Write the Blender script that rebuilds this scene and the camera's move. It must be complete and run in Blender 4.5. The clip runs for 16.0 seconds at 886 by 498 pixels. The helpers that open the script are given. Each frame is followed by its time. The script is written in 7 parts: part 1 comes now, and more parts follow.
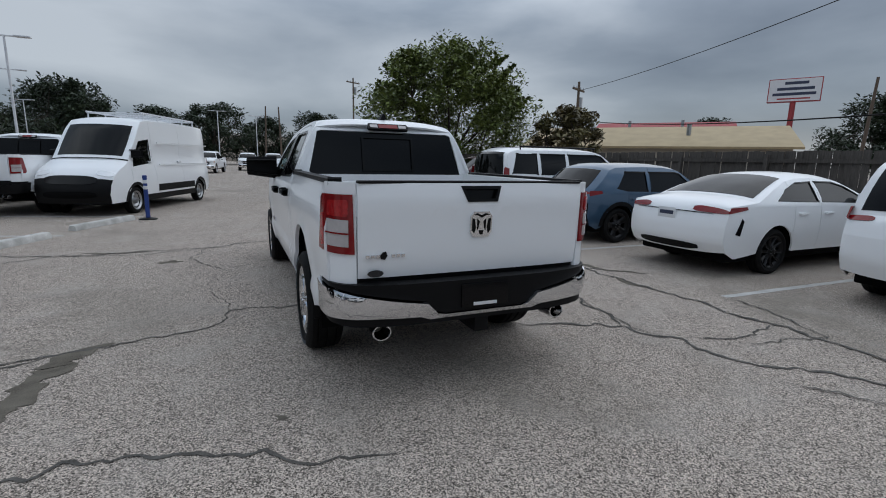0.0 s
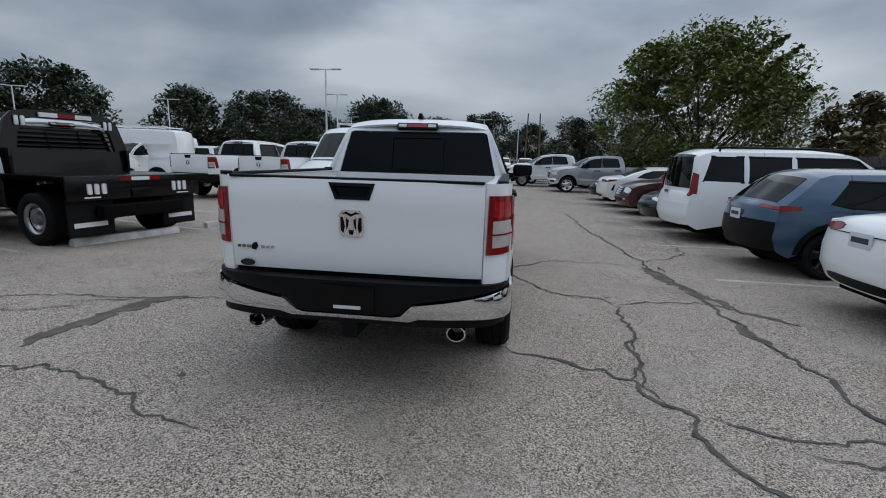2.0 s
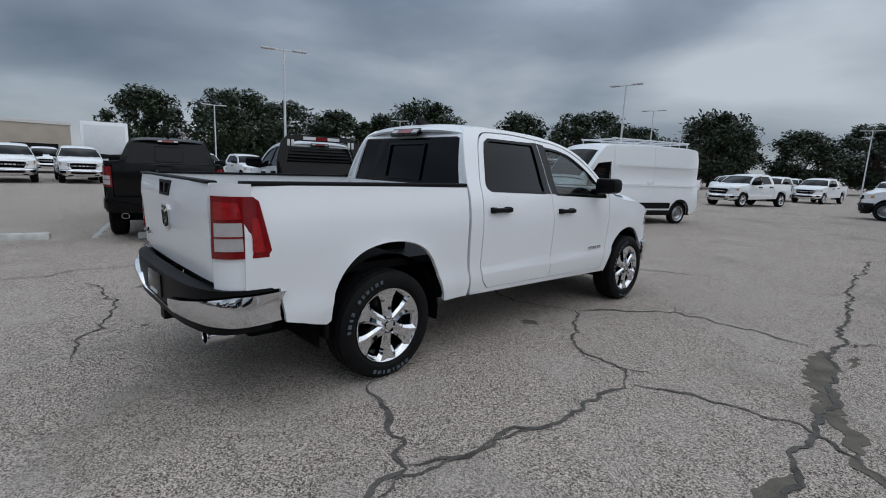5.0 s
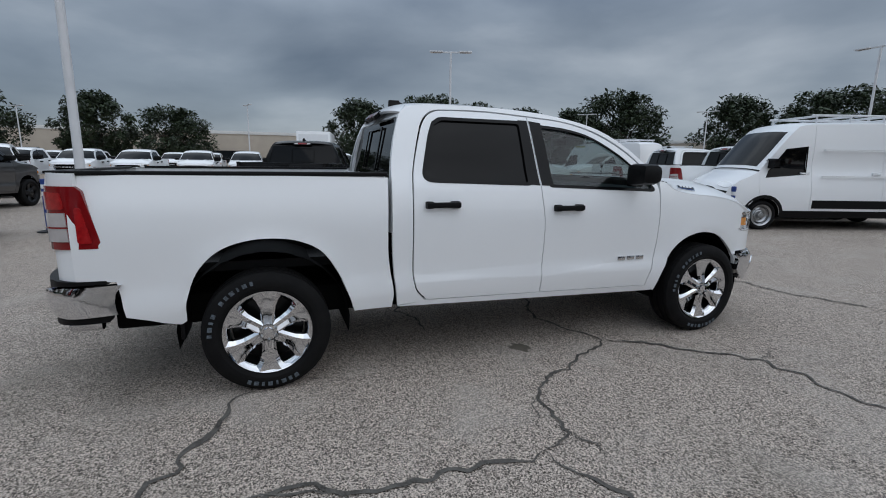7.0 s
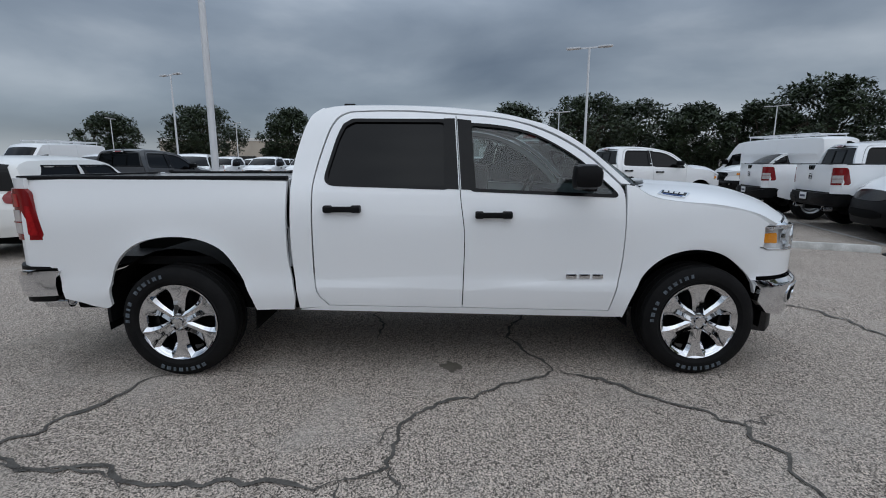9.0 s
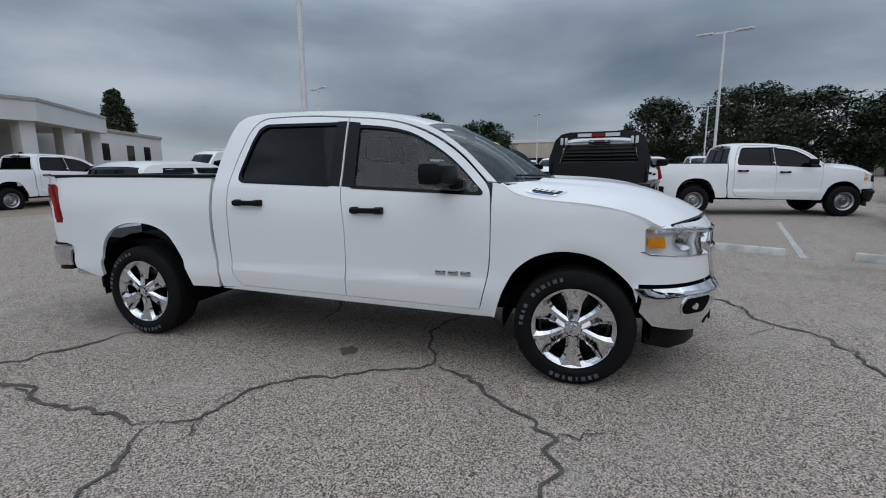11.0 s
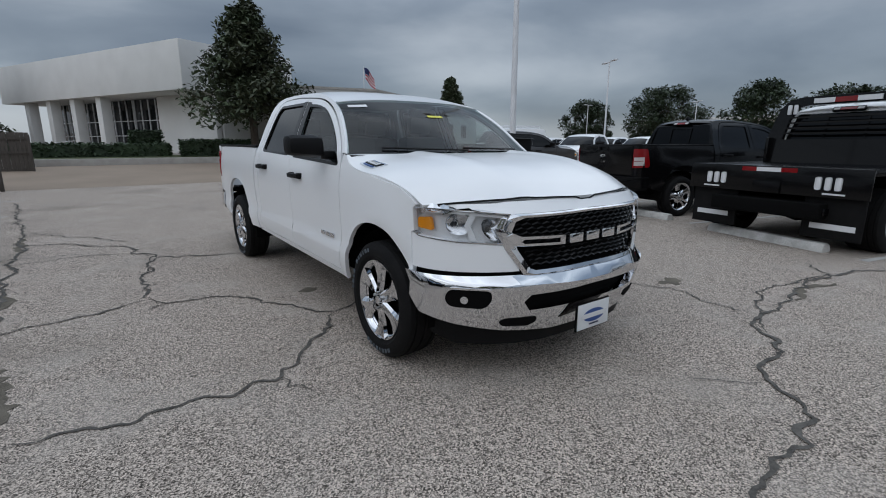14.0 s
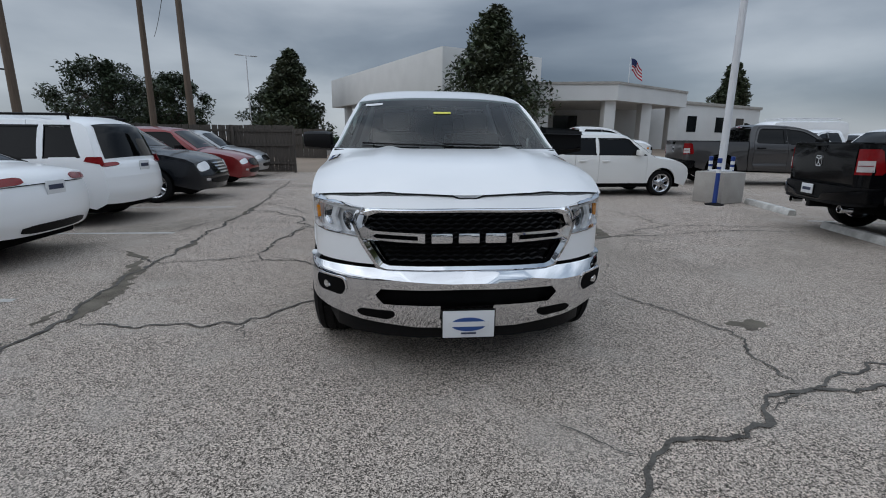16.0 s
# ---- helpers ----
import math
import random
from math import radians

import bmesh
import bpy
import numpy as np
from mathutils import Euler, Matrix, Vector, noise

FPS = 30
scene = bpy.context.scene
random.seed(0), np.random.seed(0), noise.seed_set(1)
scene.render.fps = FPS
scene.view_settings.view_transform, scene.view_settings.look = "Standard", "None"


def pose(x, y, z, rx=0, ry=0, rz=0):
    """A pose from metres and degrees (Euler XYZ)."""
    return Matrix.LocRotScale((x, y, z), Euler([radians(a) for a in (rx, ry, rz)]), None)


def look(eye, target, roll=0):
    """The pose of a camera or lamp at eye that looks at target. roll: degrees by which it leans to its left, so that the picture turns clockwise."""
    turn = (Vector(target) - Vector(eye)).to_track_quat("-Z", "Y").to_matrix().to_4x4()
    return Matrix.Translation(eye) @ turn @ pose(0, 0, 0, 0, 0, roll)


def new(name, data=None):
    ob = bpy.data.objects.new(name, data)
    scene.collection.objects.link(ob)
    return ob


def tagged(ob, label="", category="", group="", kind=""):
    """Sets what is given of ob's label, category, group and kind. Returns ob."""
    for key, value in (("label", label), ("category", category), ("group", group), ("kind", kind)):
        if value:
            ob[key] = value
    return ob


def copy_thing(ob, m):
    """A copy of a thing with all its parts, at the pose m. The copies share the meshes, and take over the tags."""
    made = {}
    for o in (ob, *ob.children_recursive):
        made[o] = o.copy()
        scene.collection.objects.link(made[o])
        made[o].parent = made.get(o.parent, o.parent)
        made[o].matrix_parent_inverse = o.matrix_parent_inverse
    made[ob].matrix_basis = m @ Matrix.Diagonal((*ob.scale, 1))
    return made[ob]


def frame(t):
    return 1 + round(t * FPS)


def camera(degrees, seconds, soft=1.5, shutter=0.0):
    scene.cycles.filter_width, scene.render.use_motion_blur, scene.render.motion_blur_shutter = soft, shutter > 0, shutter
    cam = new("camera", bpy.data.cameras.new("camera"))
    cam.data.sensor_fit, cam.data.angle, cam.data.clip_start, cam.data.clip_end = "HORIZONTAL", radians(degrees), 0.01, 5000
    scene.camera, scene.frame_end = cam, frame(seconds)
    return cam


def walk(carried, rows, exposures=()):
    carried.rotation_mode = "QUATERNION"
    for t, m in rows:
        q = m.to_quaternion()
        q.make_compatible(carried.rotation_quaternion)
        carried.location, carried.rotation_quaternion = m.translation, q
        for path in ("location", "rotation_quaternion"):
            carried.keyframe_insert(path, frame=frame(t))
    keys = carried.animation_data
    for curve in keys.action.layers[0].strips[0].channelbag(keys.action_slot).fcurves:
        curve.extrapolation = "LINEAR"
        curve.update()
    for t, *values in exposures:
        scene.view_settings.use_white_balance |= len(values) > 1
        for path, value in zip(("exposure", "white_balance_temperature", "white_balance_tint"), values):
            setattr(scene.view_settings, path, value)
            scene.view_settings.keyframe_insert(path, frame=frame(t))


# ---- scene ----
cam = camera(86.2, 16.0, soft=1.0)
PATH = [
    (0, (-1.453, -3.861, 1.541), (-0.661, -2.062, 1.173), 1.2),
    (0.5, (-0.877, -3.93, 1.547), (-0.315, -2.047, 1.176), 1.6),
    (1, (-0.272, -4.037, 1.556), (0.019, -2.094, 1.18), 1.7),
    (1.5, (0.317, -3.978, 1.533), (0.327, -2.013, 1.16), 1.7),
    (2, (0.938, -3.927, 1.541), (0.677, -1.979, 1.168), 1.6),
    (2.5, (1.488, -3.755, 1.52), (0.982, -1.854, 1.158), 1.6),
    (3, (2.026, -3.533, 1.545), (1.306, -1.704, 1.174), 1.9),
    (3.5, (2.511, -3.244, 1.544), (1.596, -1.503, 1.184), 2.3),
    (4, (2.925, -2.843, 1.543), (1.827, -1.207, 1.198), 2.5),
    (4.5, (3.314, -2.444, 1.542), (2.041, -0.939, 1.205), 2.5),
    (7, (4.085, 0.067, 1.5), (2.235, 0.734, 1.134), 0.8),
    (7.5, (4.077, 0.516, 1.52), (2.174, 1.007, 1.148), 0.5),
    (8, (4.115, 0.965, 1.531), (2.177, 1.292, 1.163), 0.3),
    (8.5, (4.105, 1.379, 1.514), (2.144, 1.545, 1.157), 0.1),
    (9, (4.18, 1.845, 1.506), (2.212, 1.855, 1.148), -0.0),
    (9.5, (4.174, 2.296, 1.49), (2.212, 2.157, 1.126), -0.2),
    (10, (4.17, 2.775, 1.477), (2.223, 2.482, 1.126), -0.3),
    (12.5, (3.566, 5.071, 1.471), (1.903, 4.03, 1.084), -0.5),
    (13, (3.224, 5.526, 1.463), (1.701, 4.293, 1.061), -0.3),
    (13.5, (2.868, 6.029, 1.458), (1.52, 4.612, 1.04), -0.2),
    (14, (2.429, 6.396, 1.432), (1.279, 4.818, 0.998), -0.0),
    (14.5, (1.969, 6.77, 1.445), (1.039, 5.056, 1.004), 0.1),
    (15, (1.453, 6.996, 1.431), (0.766, 5.172, 0.984), 0.1),
    (15.5, (0.912, 7.147, 1.443), (0.486, 5.248, 0.981), 0.1),
    (16, (0.384, 7.243, 1.443), (0.21, 5.304, 0.987), 0.4),
]
walk(cam, [(t, look(eye, target, roll)) for t, eye, target, roll in PATH])

# ---- world, sun, exposure ----
world = bpy.data.worlds.new("overcast_sky")
scene.world = world
world.use_nodes = True
wn, wl = world.node_tree.nodes, world.node_tree.links
wn.clear()


def wnode(kind, **values):
    n = wn.new(kind)
    for key, value in values.items():
        n.inputs[key].default_value = value
    return n


out = wnode("ShaderNodeOutputWorld")
sky_bg, cloud_bg, add = wnode("ShaderNodeBackground"), wnode("ShaderNodeBackground"), wnode("ShaderNodeAddShader")
sky = wn.new("ShaderNodeTexSky")
sky.sky_type, sky.sun_disc, sky.sun_elevation, sky.sun_rotation = "NISHITA", False, radians(46), radians(60)
wl.new(sky.outputs["Color"], sky_bg.inputs["Color"])
sky_bg.inputs["Strength"].default_value = 0.012
coord = wnode("ShaderNodeTexCoord")
split = wnode("ShaderNodeSeparateXYZ")
wl.new(coord.outputs["Generated"], split.inputs["Vector"])
# clouds flattened towards the horizon
flat = wnode("ShaderNodeMapping")
flat.inputs["Scale"].default_value = (1.0, 1.0, 3.0)
wl.new(coord.outputs["Generated"], flat.inputs["Vector"])
puffs = wnode("ShaderNodeTexNoise", Scale=1.9, Detail=6.0, Roughness=0.48, Distortion=0.2)
wl.new(flat.outputs["Vector"], puffs.inputs["Vector"])
broad = wnode("ShaderNodeTexNoise", Scale=0.9, Detail=3.0, Roughness=0.5)
wl.new(flat.outputs["Vector"], broad.inputs["Vector"])
mixn = wnode("ShaderNodeMath")
mixn.operation = "MULTIPLY_ADD"
mixn.inputs[1].default_value = 0.55
wl.new(puffs.outputs["Fac"], mixn.inputs[0])
half = wnode("ShaderNodeMath")
half.operation = "MULTIPLY"
half.inputs[1].default_value = 0.45
wl.new(broad.outputs["Fac"], half.inputs[0])
wl.new(half.outputs[0], mixn.inputs[2])
tone = wnode("ShaderNodeValToRGB")
tone.color_ramp.elements[0].position, tone.color_ramp.elements[0].color = 0.36, (0.099, 0.129, 0.175, 1)
tone.color_ramp.elements[1].position, tone.color_ramp.elements[1].color = 0.66, (0.48, 0.528, 0.585, 1)
mid = tone.color_ramp.elements.new(0.5)
mid.color = (0.218, 0.260, 0.316, 1)
wl.new(mixn.outputs[0], tone.inputs["Fac"])
# pale strip low on the horizon, brighter cover overhead
low = wnode("ShaderNodeMapRange")
for key, value in (("From Min", 0.0), ("From Max", 0.075), ("To Min", 0.6), ("To Max", 0.0)):
    low.inputs[key].default_value = value
low.interpolation_type = "SMOOTHSTEP"
wl.new(split.outputs["Z"], low.inputs["Value"])
pale = wnode("ShaderNodeMix")
pale.data_type = "RGBA"
pale.inputs["B"].default_value = (0.43, 0.472, 0.517, 1)
wl.new(low.outputs[0], pale.inputs["Factor"])
wl.new(tone.outputs["Color"], pale.inputs["A"])
over = wnode("ShaderNodeMapRange")
for key, value in (("From Min", 0.2), ("From Max", 0.52), ("To Min", 1.0), ("To Max", 2.55)):
    over.inputs[key].default_value = value
over.interpolation_type = "SMOOTHSTEP"
wl.new(split.outputs["Z"], over.inputs["Value"])
wl.new(pale.outputs["Result"], cloud_bg.inputs["Color"])
wl.new(over.outputs[0], cloud_bg.inputs["Strength"])
wl.new(sky_bg.outputs[0], add.inputs[0])
wl.new(cloud_bg.outputs[0], add.inputs[1])
wl.new(add.outputs[0], out.inputs["Surface"])

sun_data = bpy.data.lights.new("sun", "SUN")
sun_data.energy, sun_data.angle, sun_data.color = 0.95, radians(100), (1.0, 0.985, 0.97)
sun = new("sun", sun_data)
sun.matrix_world = look((11, 6, 13), (0, 0, 0))
scene.view_settings.exposure = -0.1

# ---- materials ----
MATS = {}


def mat(name, color, rough=0.5, metal=0.0, var=0.0, scale=6.0, fine=0.0, fine_scale=120.0, bump=0.0, coat=0.0, dark=None,
        glass=0.0, glow=None, stretch=None, island=0.0, spec=0.5):
    """A principled surface whose colour wanders at two scales, with fine relief. dark: the colour it wanders to."""
    if name in MATS:
        return MATS[name]
    m = bpy.data.materials.new(name)
    m.use_nodes = True
    n, l = m.node_tree.nodes, m.node_tree.links
    b = n["Principled BSDF"]
    b.inputs["Base Color"].default_value = (*color, 1)
    b.inputs["Roughness"].default_value, b.inputs["Metallic"].default_value = rough, metal
    b.inputs["Coat Weight"].default_value, b.inputs["Coat Roughness"].default_value = coat, 0.04
    b.inputs["Specular IOR Level"].default_value = spec
    if glass:
        b.inputs["Transmission Weight"].default_value, b.inputs["IOR"].default_value = glass, 1.45
    if glow:
        b.inputs["Emission Color"].default_value, b.inputs["Emission Strength"].default_value = (*color, 1), glow
    if var or fine or bump:
        tc = n.new("ShaderNodeTexCoord")
        src = tc.outputs["Object"]
        if stretch:
            mp = n.new("ShaderNodeMapping")
            mp.inputs["Scale"].default_value = stretch
            l.new(src, mp.inputs["Vector"])
            src = mp.outputs["Vector"]
        big, small = n.new("ShaderNodeTexNoise"), n.new("ShaderNodeTexNoise")
        big.inputs["Scale"].default_value, big.inputs["Detail"].default_value = scale, 5
        small.inputs["Scale"].default_value, small.inputs["Detail"].default_value = fine_scale, 3
        l.new(src, big.inputs["Vector"])
        l.new(src, small.inputs["Vector"])
        dk = dark or tuple(c * 0.45 for c in color)
        col = None
        for noise_node, amount in ((big, var), (small, fine)):
            if not amount:
                continue
            mr = n.new("ShaderNodeMapRange")
            mr.inputs["From Min"].default_value, mr.inputs["From Max"].default_value = 0.35, 0.68
            mr.inputs["To Max"].default_value = amount
            l.new(noise_node.outputs["Fac"], mr.inputs["Value"])
            mx = n.new("ShaderNodeMix")
            mx.data_type = "RGBA"
            mx.inputs["A"].default_value, mx.inputs["B"].default_value = (*color, 1), (*dk, 1)
            l.new(mr.outputs[0], mx.inputs["Factor"])
            if col:
                l.new(col, mx.inputs["A"])
            col = mx.outputs["Result"]
        if island:
            geo = n.new("ShaderNodeNewGeometry")
            hs = n.new("ShaderNodeHueSaturation")
            mr = n.new("ShaderNodeMapRange")
            mr.inputs["To Min"].default_value, mr.inputs["To Max"].default_value = 1 - island, 1 + island
            l.new(geo.outputs["Random Per Island"], mr.inputs["Value"])
            l.new(mr.outputs[0], hs.inputs["Value"])
            l.new(col, hs.inputs["Color"])
            col = hs.outputs["Color"]
        if col:
            l.new(col, b.inputs["Base Color"])
        if bump:
            bp = n.new("ShaderNodeBump")
            bp.inputs["Strength"].default_value, bp.inputs["Distance"].default_value = bump, 0.01
            l.new(small.outputs["Fac"], bp.inputs["Height"])
            l.new(bp.outputs["Normal"], b.inputs["Normal"])
    MATS[name] = m
    return m


white_paint = mat("white_paint", (0.86, 0.87, 0.88), 0.28, coat=0.5, var=0.05, scale=1.5, dark=(0.8, 0.81, 0.82))
pearl_paint = mat("pearl_paint", (0.78, 0.78, 0.76), 0.3, coat=0.6, var=0.05, scale=1.5, dark=(0.68, 0.68, 0.66))
black_paint = mat("black_paint", (0.003, 0.003, 0.0035), 0.18, coat=0.12, var=0.1, scale=3, spec=0.22)
grey_paint = mat("grey_paint", (0.055, 0.052, 0.052), 0.3, metal=0.4, coat=0.7, var=0.1, scale=3)
blue_paint = mat("blue_paint", (0.045, 0.095, 0.16), 0.3, metal=0.35, coat=0.8, var=0.1, scale=3)
red_paint = mat("red_paint", (0.22, 0.012, 0.014), 0.3, metal=0.3, coat=0.8, var=0.1, scale=3)
wine_paint = mat("wine_paint", (0.05, 0.006, 0.010), 0.3, metal=0.3, coat=0.8, var=0.1, scale=3)
silver_paint = mat("silver_paint", (0.42, 0.43, 0.44), 0.32, metal=0.6, coat=0.6, var=0.1, scale=3)
navy_paint = mat("navy_paint", (0.006, 0.008, 0.012), 0.25, metal=0.2, coat=0.35, var=0.1, scale=3)
chrome = mat("chrome", (0.74, 0.75, 0.77), 0.05, metal=1.0, var=0.06, scale=5)
alloy = mat("alloy", (0.60, 0.61, 0.63), 0.2, metal=1.0, var=0.1, scale=8)
steel = mat("steel", (0.45, 0.46, 0.47), 0.35, metal=1.0, var=0.2, scale=10)
dark_alloy = mat("dark_alloy", (0.012, 0.012, 0.013), 0.3, metal=0.6, var=0.1)
plastic = mat("black_plastic", (0.0045, 0.0045, 0.005), 0.5, fine=0.3, fine_scale=300, bump=0.15, spec=0.16)
gloss_black = mat("gloss_black", (0.003, 0.003, 0.0035), 0.22, var=0.1, spec=0.2)
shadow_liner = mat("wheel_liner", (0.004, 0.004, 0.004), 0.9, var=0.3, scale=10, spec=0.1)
rubber = mat("tyre_rubber", (0.006, 0.006, 0.0065), 0.7, spec=0.12, var=0.35, scale=9, fine=0.3, fine_scale=150, bump=0.25, dark=(0.016, 0.0155, 0.015))
tyre_white = mat("tyre_lettering", (0.13, 0.16, 0.19), 0.6, var=0.8, scale=60, dark=(0.01, 0.01, 0.011))
privacy = mat("privacy_glass", (0.0025, 0.0026, 0.003), 0.03, var=0.05, spec=0.22)


def pane_material(name, tint, ior=1.5):
    """Thin glass: it lets light straight through, tinted, and mirrors more at a slant."""
    m = bpy.data.materials.new(name)
    m.use_nodes = True
    n, l = m.node_tree.nodes, m.node_tree.links
    n.clear()
    o, mix_, clear_, gloss, fres = (n.new(k) for k in ("ShaderNodeOutputMaterial", "ShaderNodeMixShader", "ShaderNodeBsdfTransparent", "ShaderNodeBsdfGlossy", "ShaderNodeLayerWeight"))
    clear_.inputs["Color"].default_value = (*tint, 1)
    gloss.inputs["Roughness"].default_value = 0.015
    fres.inputs["Blend"].default_value = 0.5
    steep, share_ = n.new("ShaderNodeMath"), n.new("ShaderNodeMath")
    steep.operation, share_.operation = "POWER", "MULTIPLY_ADD"
    steep.inputs[1].default_value = 4.5
    share_.inputs[1].default_value, share_.inputs[2].default_value = 0.55, ((ior - 1) / (ior + 1)) ** 2 * 1.6
    l.new(fres.outputs["Facing"], steep.inputs[0])
    l.new(steep.outputs[0], share_.inputs[0])
    l.new(share_.outputs[0], mix_.inputs[0])
    l.new(clear_.outputs[0], mix_.inputs[1])
    l.new(gloss.outputs[0], mix_.inputs[2])
    l.new(mix_.outputs[0], o.inputs["Surface"])
    return m


clear_glass = pane_material("tinted_glass", (0.50, 0.57, 0.56), 1.5)
lamp_glass = pane_material("lamp_glass", (0.95, 0.96, 0.97))
red_lens = mat("red_lens", (0.22, 0.006, 0.008), 0.15, coat=0.2, var=0.3, scale=14, dark=(0.09, 0.002, 0.003), spec=0.4)
bright_red_lens = mat("bright_red_lens", (0.42, 0.014, 0.016), 0.12, coat=0.3, var=0.5, scale=40, dark=(0.16, 0.004, 0.006))
clear_lens = mat("clear_lens", (0.52, 0.49, 0.48), 0.15, coat=0.4, var=0.35, scale=14, dark=(0.30, 0.24, 0.24))
amber_lens = mat("amber_lens", (0.85, 0.30, 0.01), 0.2, coat=0.5, var=0.2, scale=40)
lamp_dark = mat("lamp_shade", (0.10, 0.105, 0.11), 0.12, metal=0.7, var=0.2, scale=30)
lamp_bowl = mat("lamp_bowl", (0.86, 0.87, 0.88), 0.2, metal=0.15, var=0.25, scale=22, dark=(0.6, 0.61, 0.63), coat=0.6)
seat_cloth = mat("seat_cloth", (0.03, 0.03, 0.032), 0.85, var=0.2)
plate_white = mat("plate_white", (0.72, 0.73, 0.74), 0.4, var=0.1)
plate_ink = mat("plate_ink", (0.03, 0.04, 0.08), 0.5, var=0.1)
sign_blue = mat("sign_blue", (0.02, 0.07, 0.25), 0.4, var=0.1)
sticker_yellow = mat("sticker_yellow", (0.75, 0.72, 0.10), 0.6, var=0.1)
concrete = mat("pale_concrete", (0.42, 0.40, 0.37), 0.9, var=0.5, scale=3, fine=0.4, fine_scale=70, bump=0.4, dark=(0.26, 0.24, 0.22))
stop_white = mat("painted_concrete", (0.72, 0.71, 0.68), 0.85, var=0.6, scale=5, fine=0.35, fine_scale=60, bump=0.5, dark=(0.26, 0.25, 0.23))
line_paint = mat("worn_line_paint", (0.66, 0.645, 0.61), 0.8, var=0.6, scale=4, fine=0.7, fine_scale=90, dark=(0.28, 0.275, 0.265))
blue_post = mat("blue_post", (0.012, 0.045, 0.22), 0.45, var=0.2, scale=8)
pole_white = mat("pole_white", (0.66, 0.67, 0.69), 0.5, var=0.15, scale=3)
wall_white = mat("stucco_white", (0.66, 0.66, 0.65), 0.85, var=0.15, scale=0.6, fine=0.1, fine_scale=40, bump=0.1)
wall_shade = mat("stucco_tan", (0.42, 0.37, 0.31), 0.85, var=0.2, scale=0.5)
wood_pole = mat("pole_wood", (0.13, 0.095, 0.07), 0.85, var=0.5, scale=4, stretch=(6, 6, 0.5))
fence_wood = mat("fence_wood", (0.095, 0.082, 0.07), 0.9, var=0.7, scale=3, fine=0.5, fine_scale=30, bump=0.5, stretch=(9, 9, 0.7), dark=(0.035, 0.03, 0.027))
bark = mat("bark", (0.07, 0.055, 0.042), 0.95, var=0.5, scale=8, bump=0.6, fine=0.4, fine_scale=40)
leaf_oak = mat("leaf_oak", (0.026, 0.042, 0.017), 0.6, var=0.6, scale=0.7, dark=(0.016, 0.026, 0.012), island=0.45)
leaf_elm = mat("leaf_elm", (0.15, 0.185, 0.04), 0.55, var=0.6, scale=0.6, dark=(0.045, 0.07, 0.02), island=0.55)
leaf_shrub = mat("leaf_shrub", (0.11, 0.10, 0.035), 0.6, var=0.6, scale=0.8, dark=(0.09, 0.045, 0.025), island=0.5)
leaf_cedar = mat("leaf_cypress", (0.045, 0.065, 0.03), 0.65, var=0.6, scale=0.7, dark=(0.05, 0.045, 0.028), island=0.45)
leaf_hedge = mat("leaf_hedge", (0.03, 0.055, 0.02), 0.6, var=0.6, scale=1.0, dark=(0.013, 0.025, 0.01), island=0.4)
roof_tan = mat("roof_tan", (0.44, 0.34, 0.20), 0.8, var=0.3, scale=1.0)
roof_red = mat("roof_red", (0.36, 0.045, 0.05), 0.6, var=0.25, scale=1.0)
dark_window = mat("dark_window", (0.010, 0.012, 0.014), 0.08, var=0.1)
flag_red = mat("flag_red", (0.45, 0.02, 0.04), 0.8, var=0.2)
flag_blue = mat("flag_blue", (0.012, 0.02, 0.09), 0.8, var=0.2)
flag_white = mat("flag_white", (0.7, 0.7, 0.7), 0.8, var=0.1)
crack_tar = mat("crack_dirt", (0.035, 0.031, 0.027), 0.95, var=0.7, scale=9, fine=0.5, fine_scale=80, bump=0.6, dark=(0.15, 0.14, 0.125))
stain_dirt = mat("damp_stain", (0.075, 0.064, 0.052), 0.95, var=0.85, scale=5, fine=0.8, fine_scale=150, dark=(0.19, 0.17, 0.14), bump=0.5, spec=0.1)


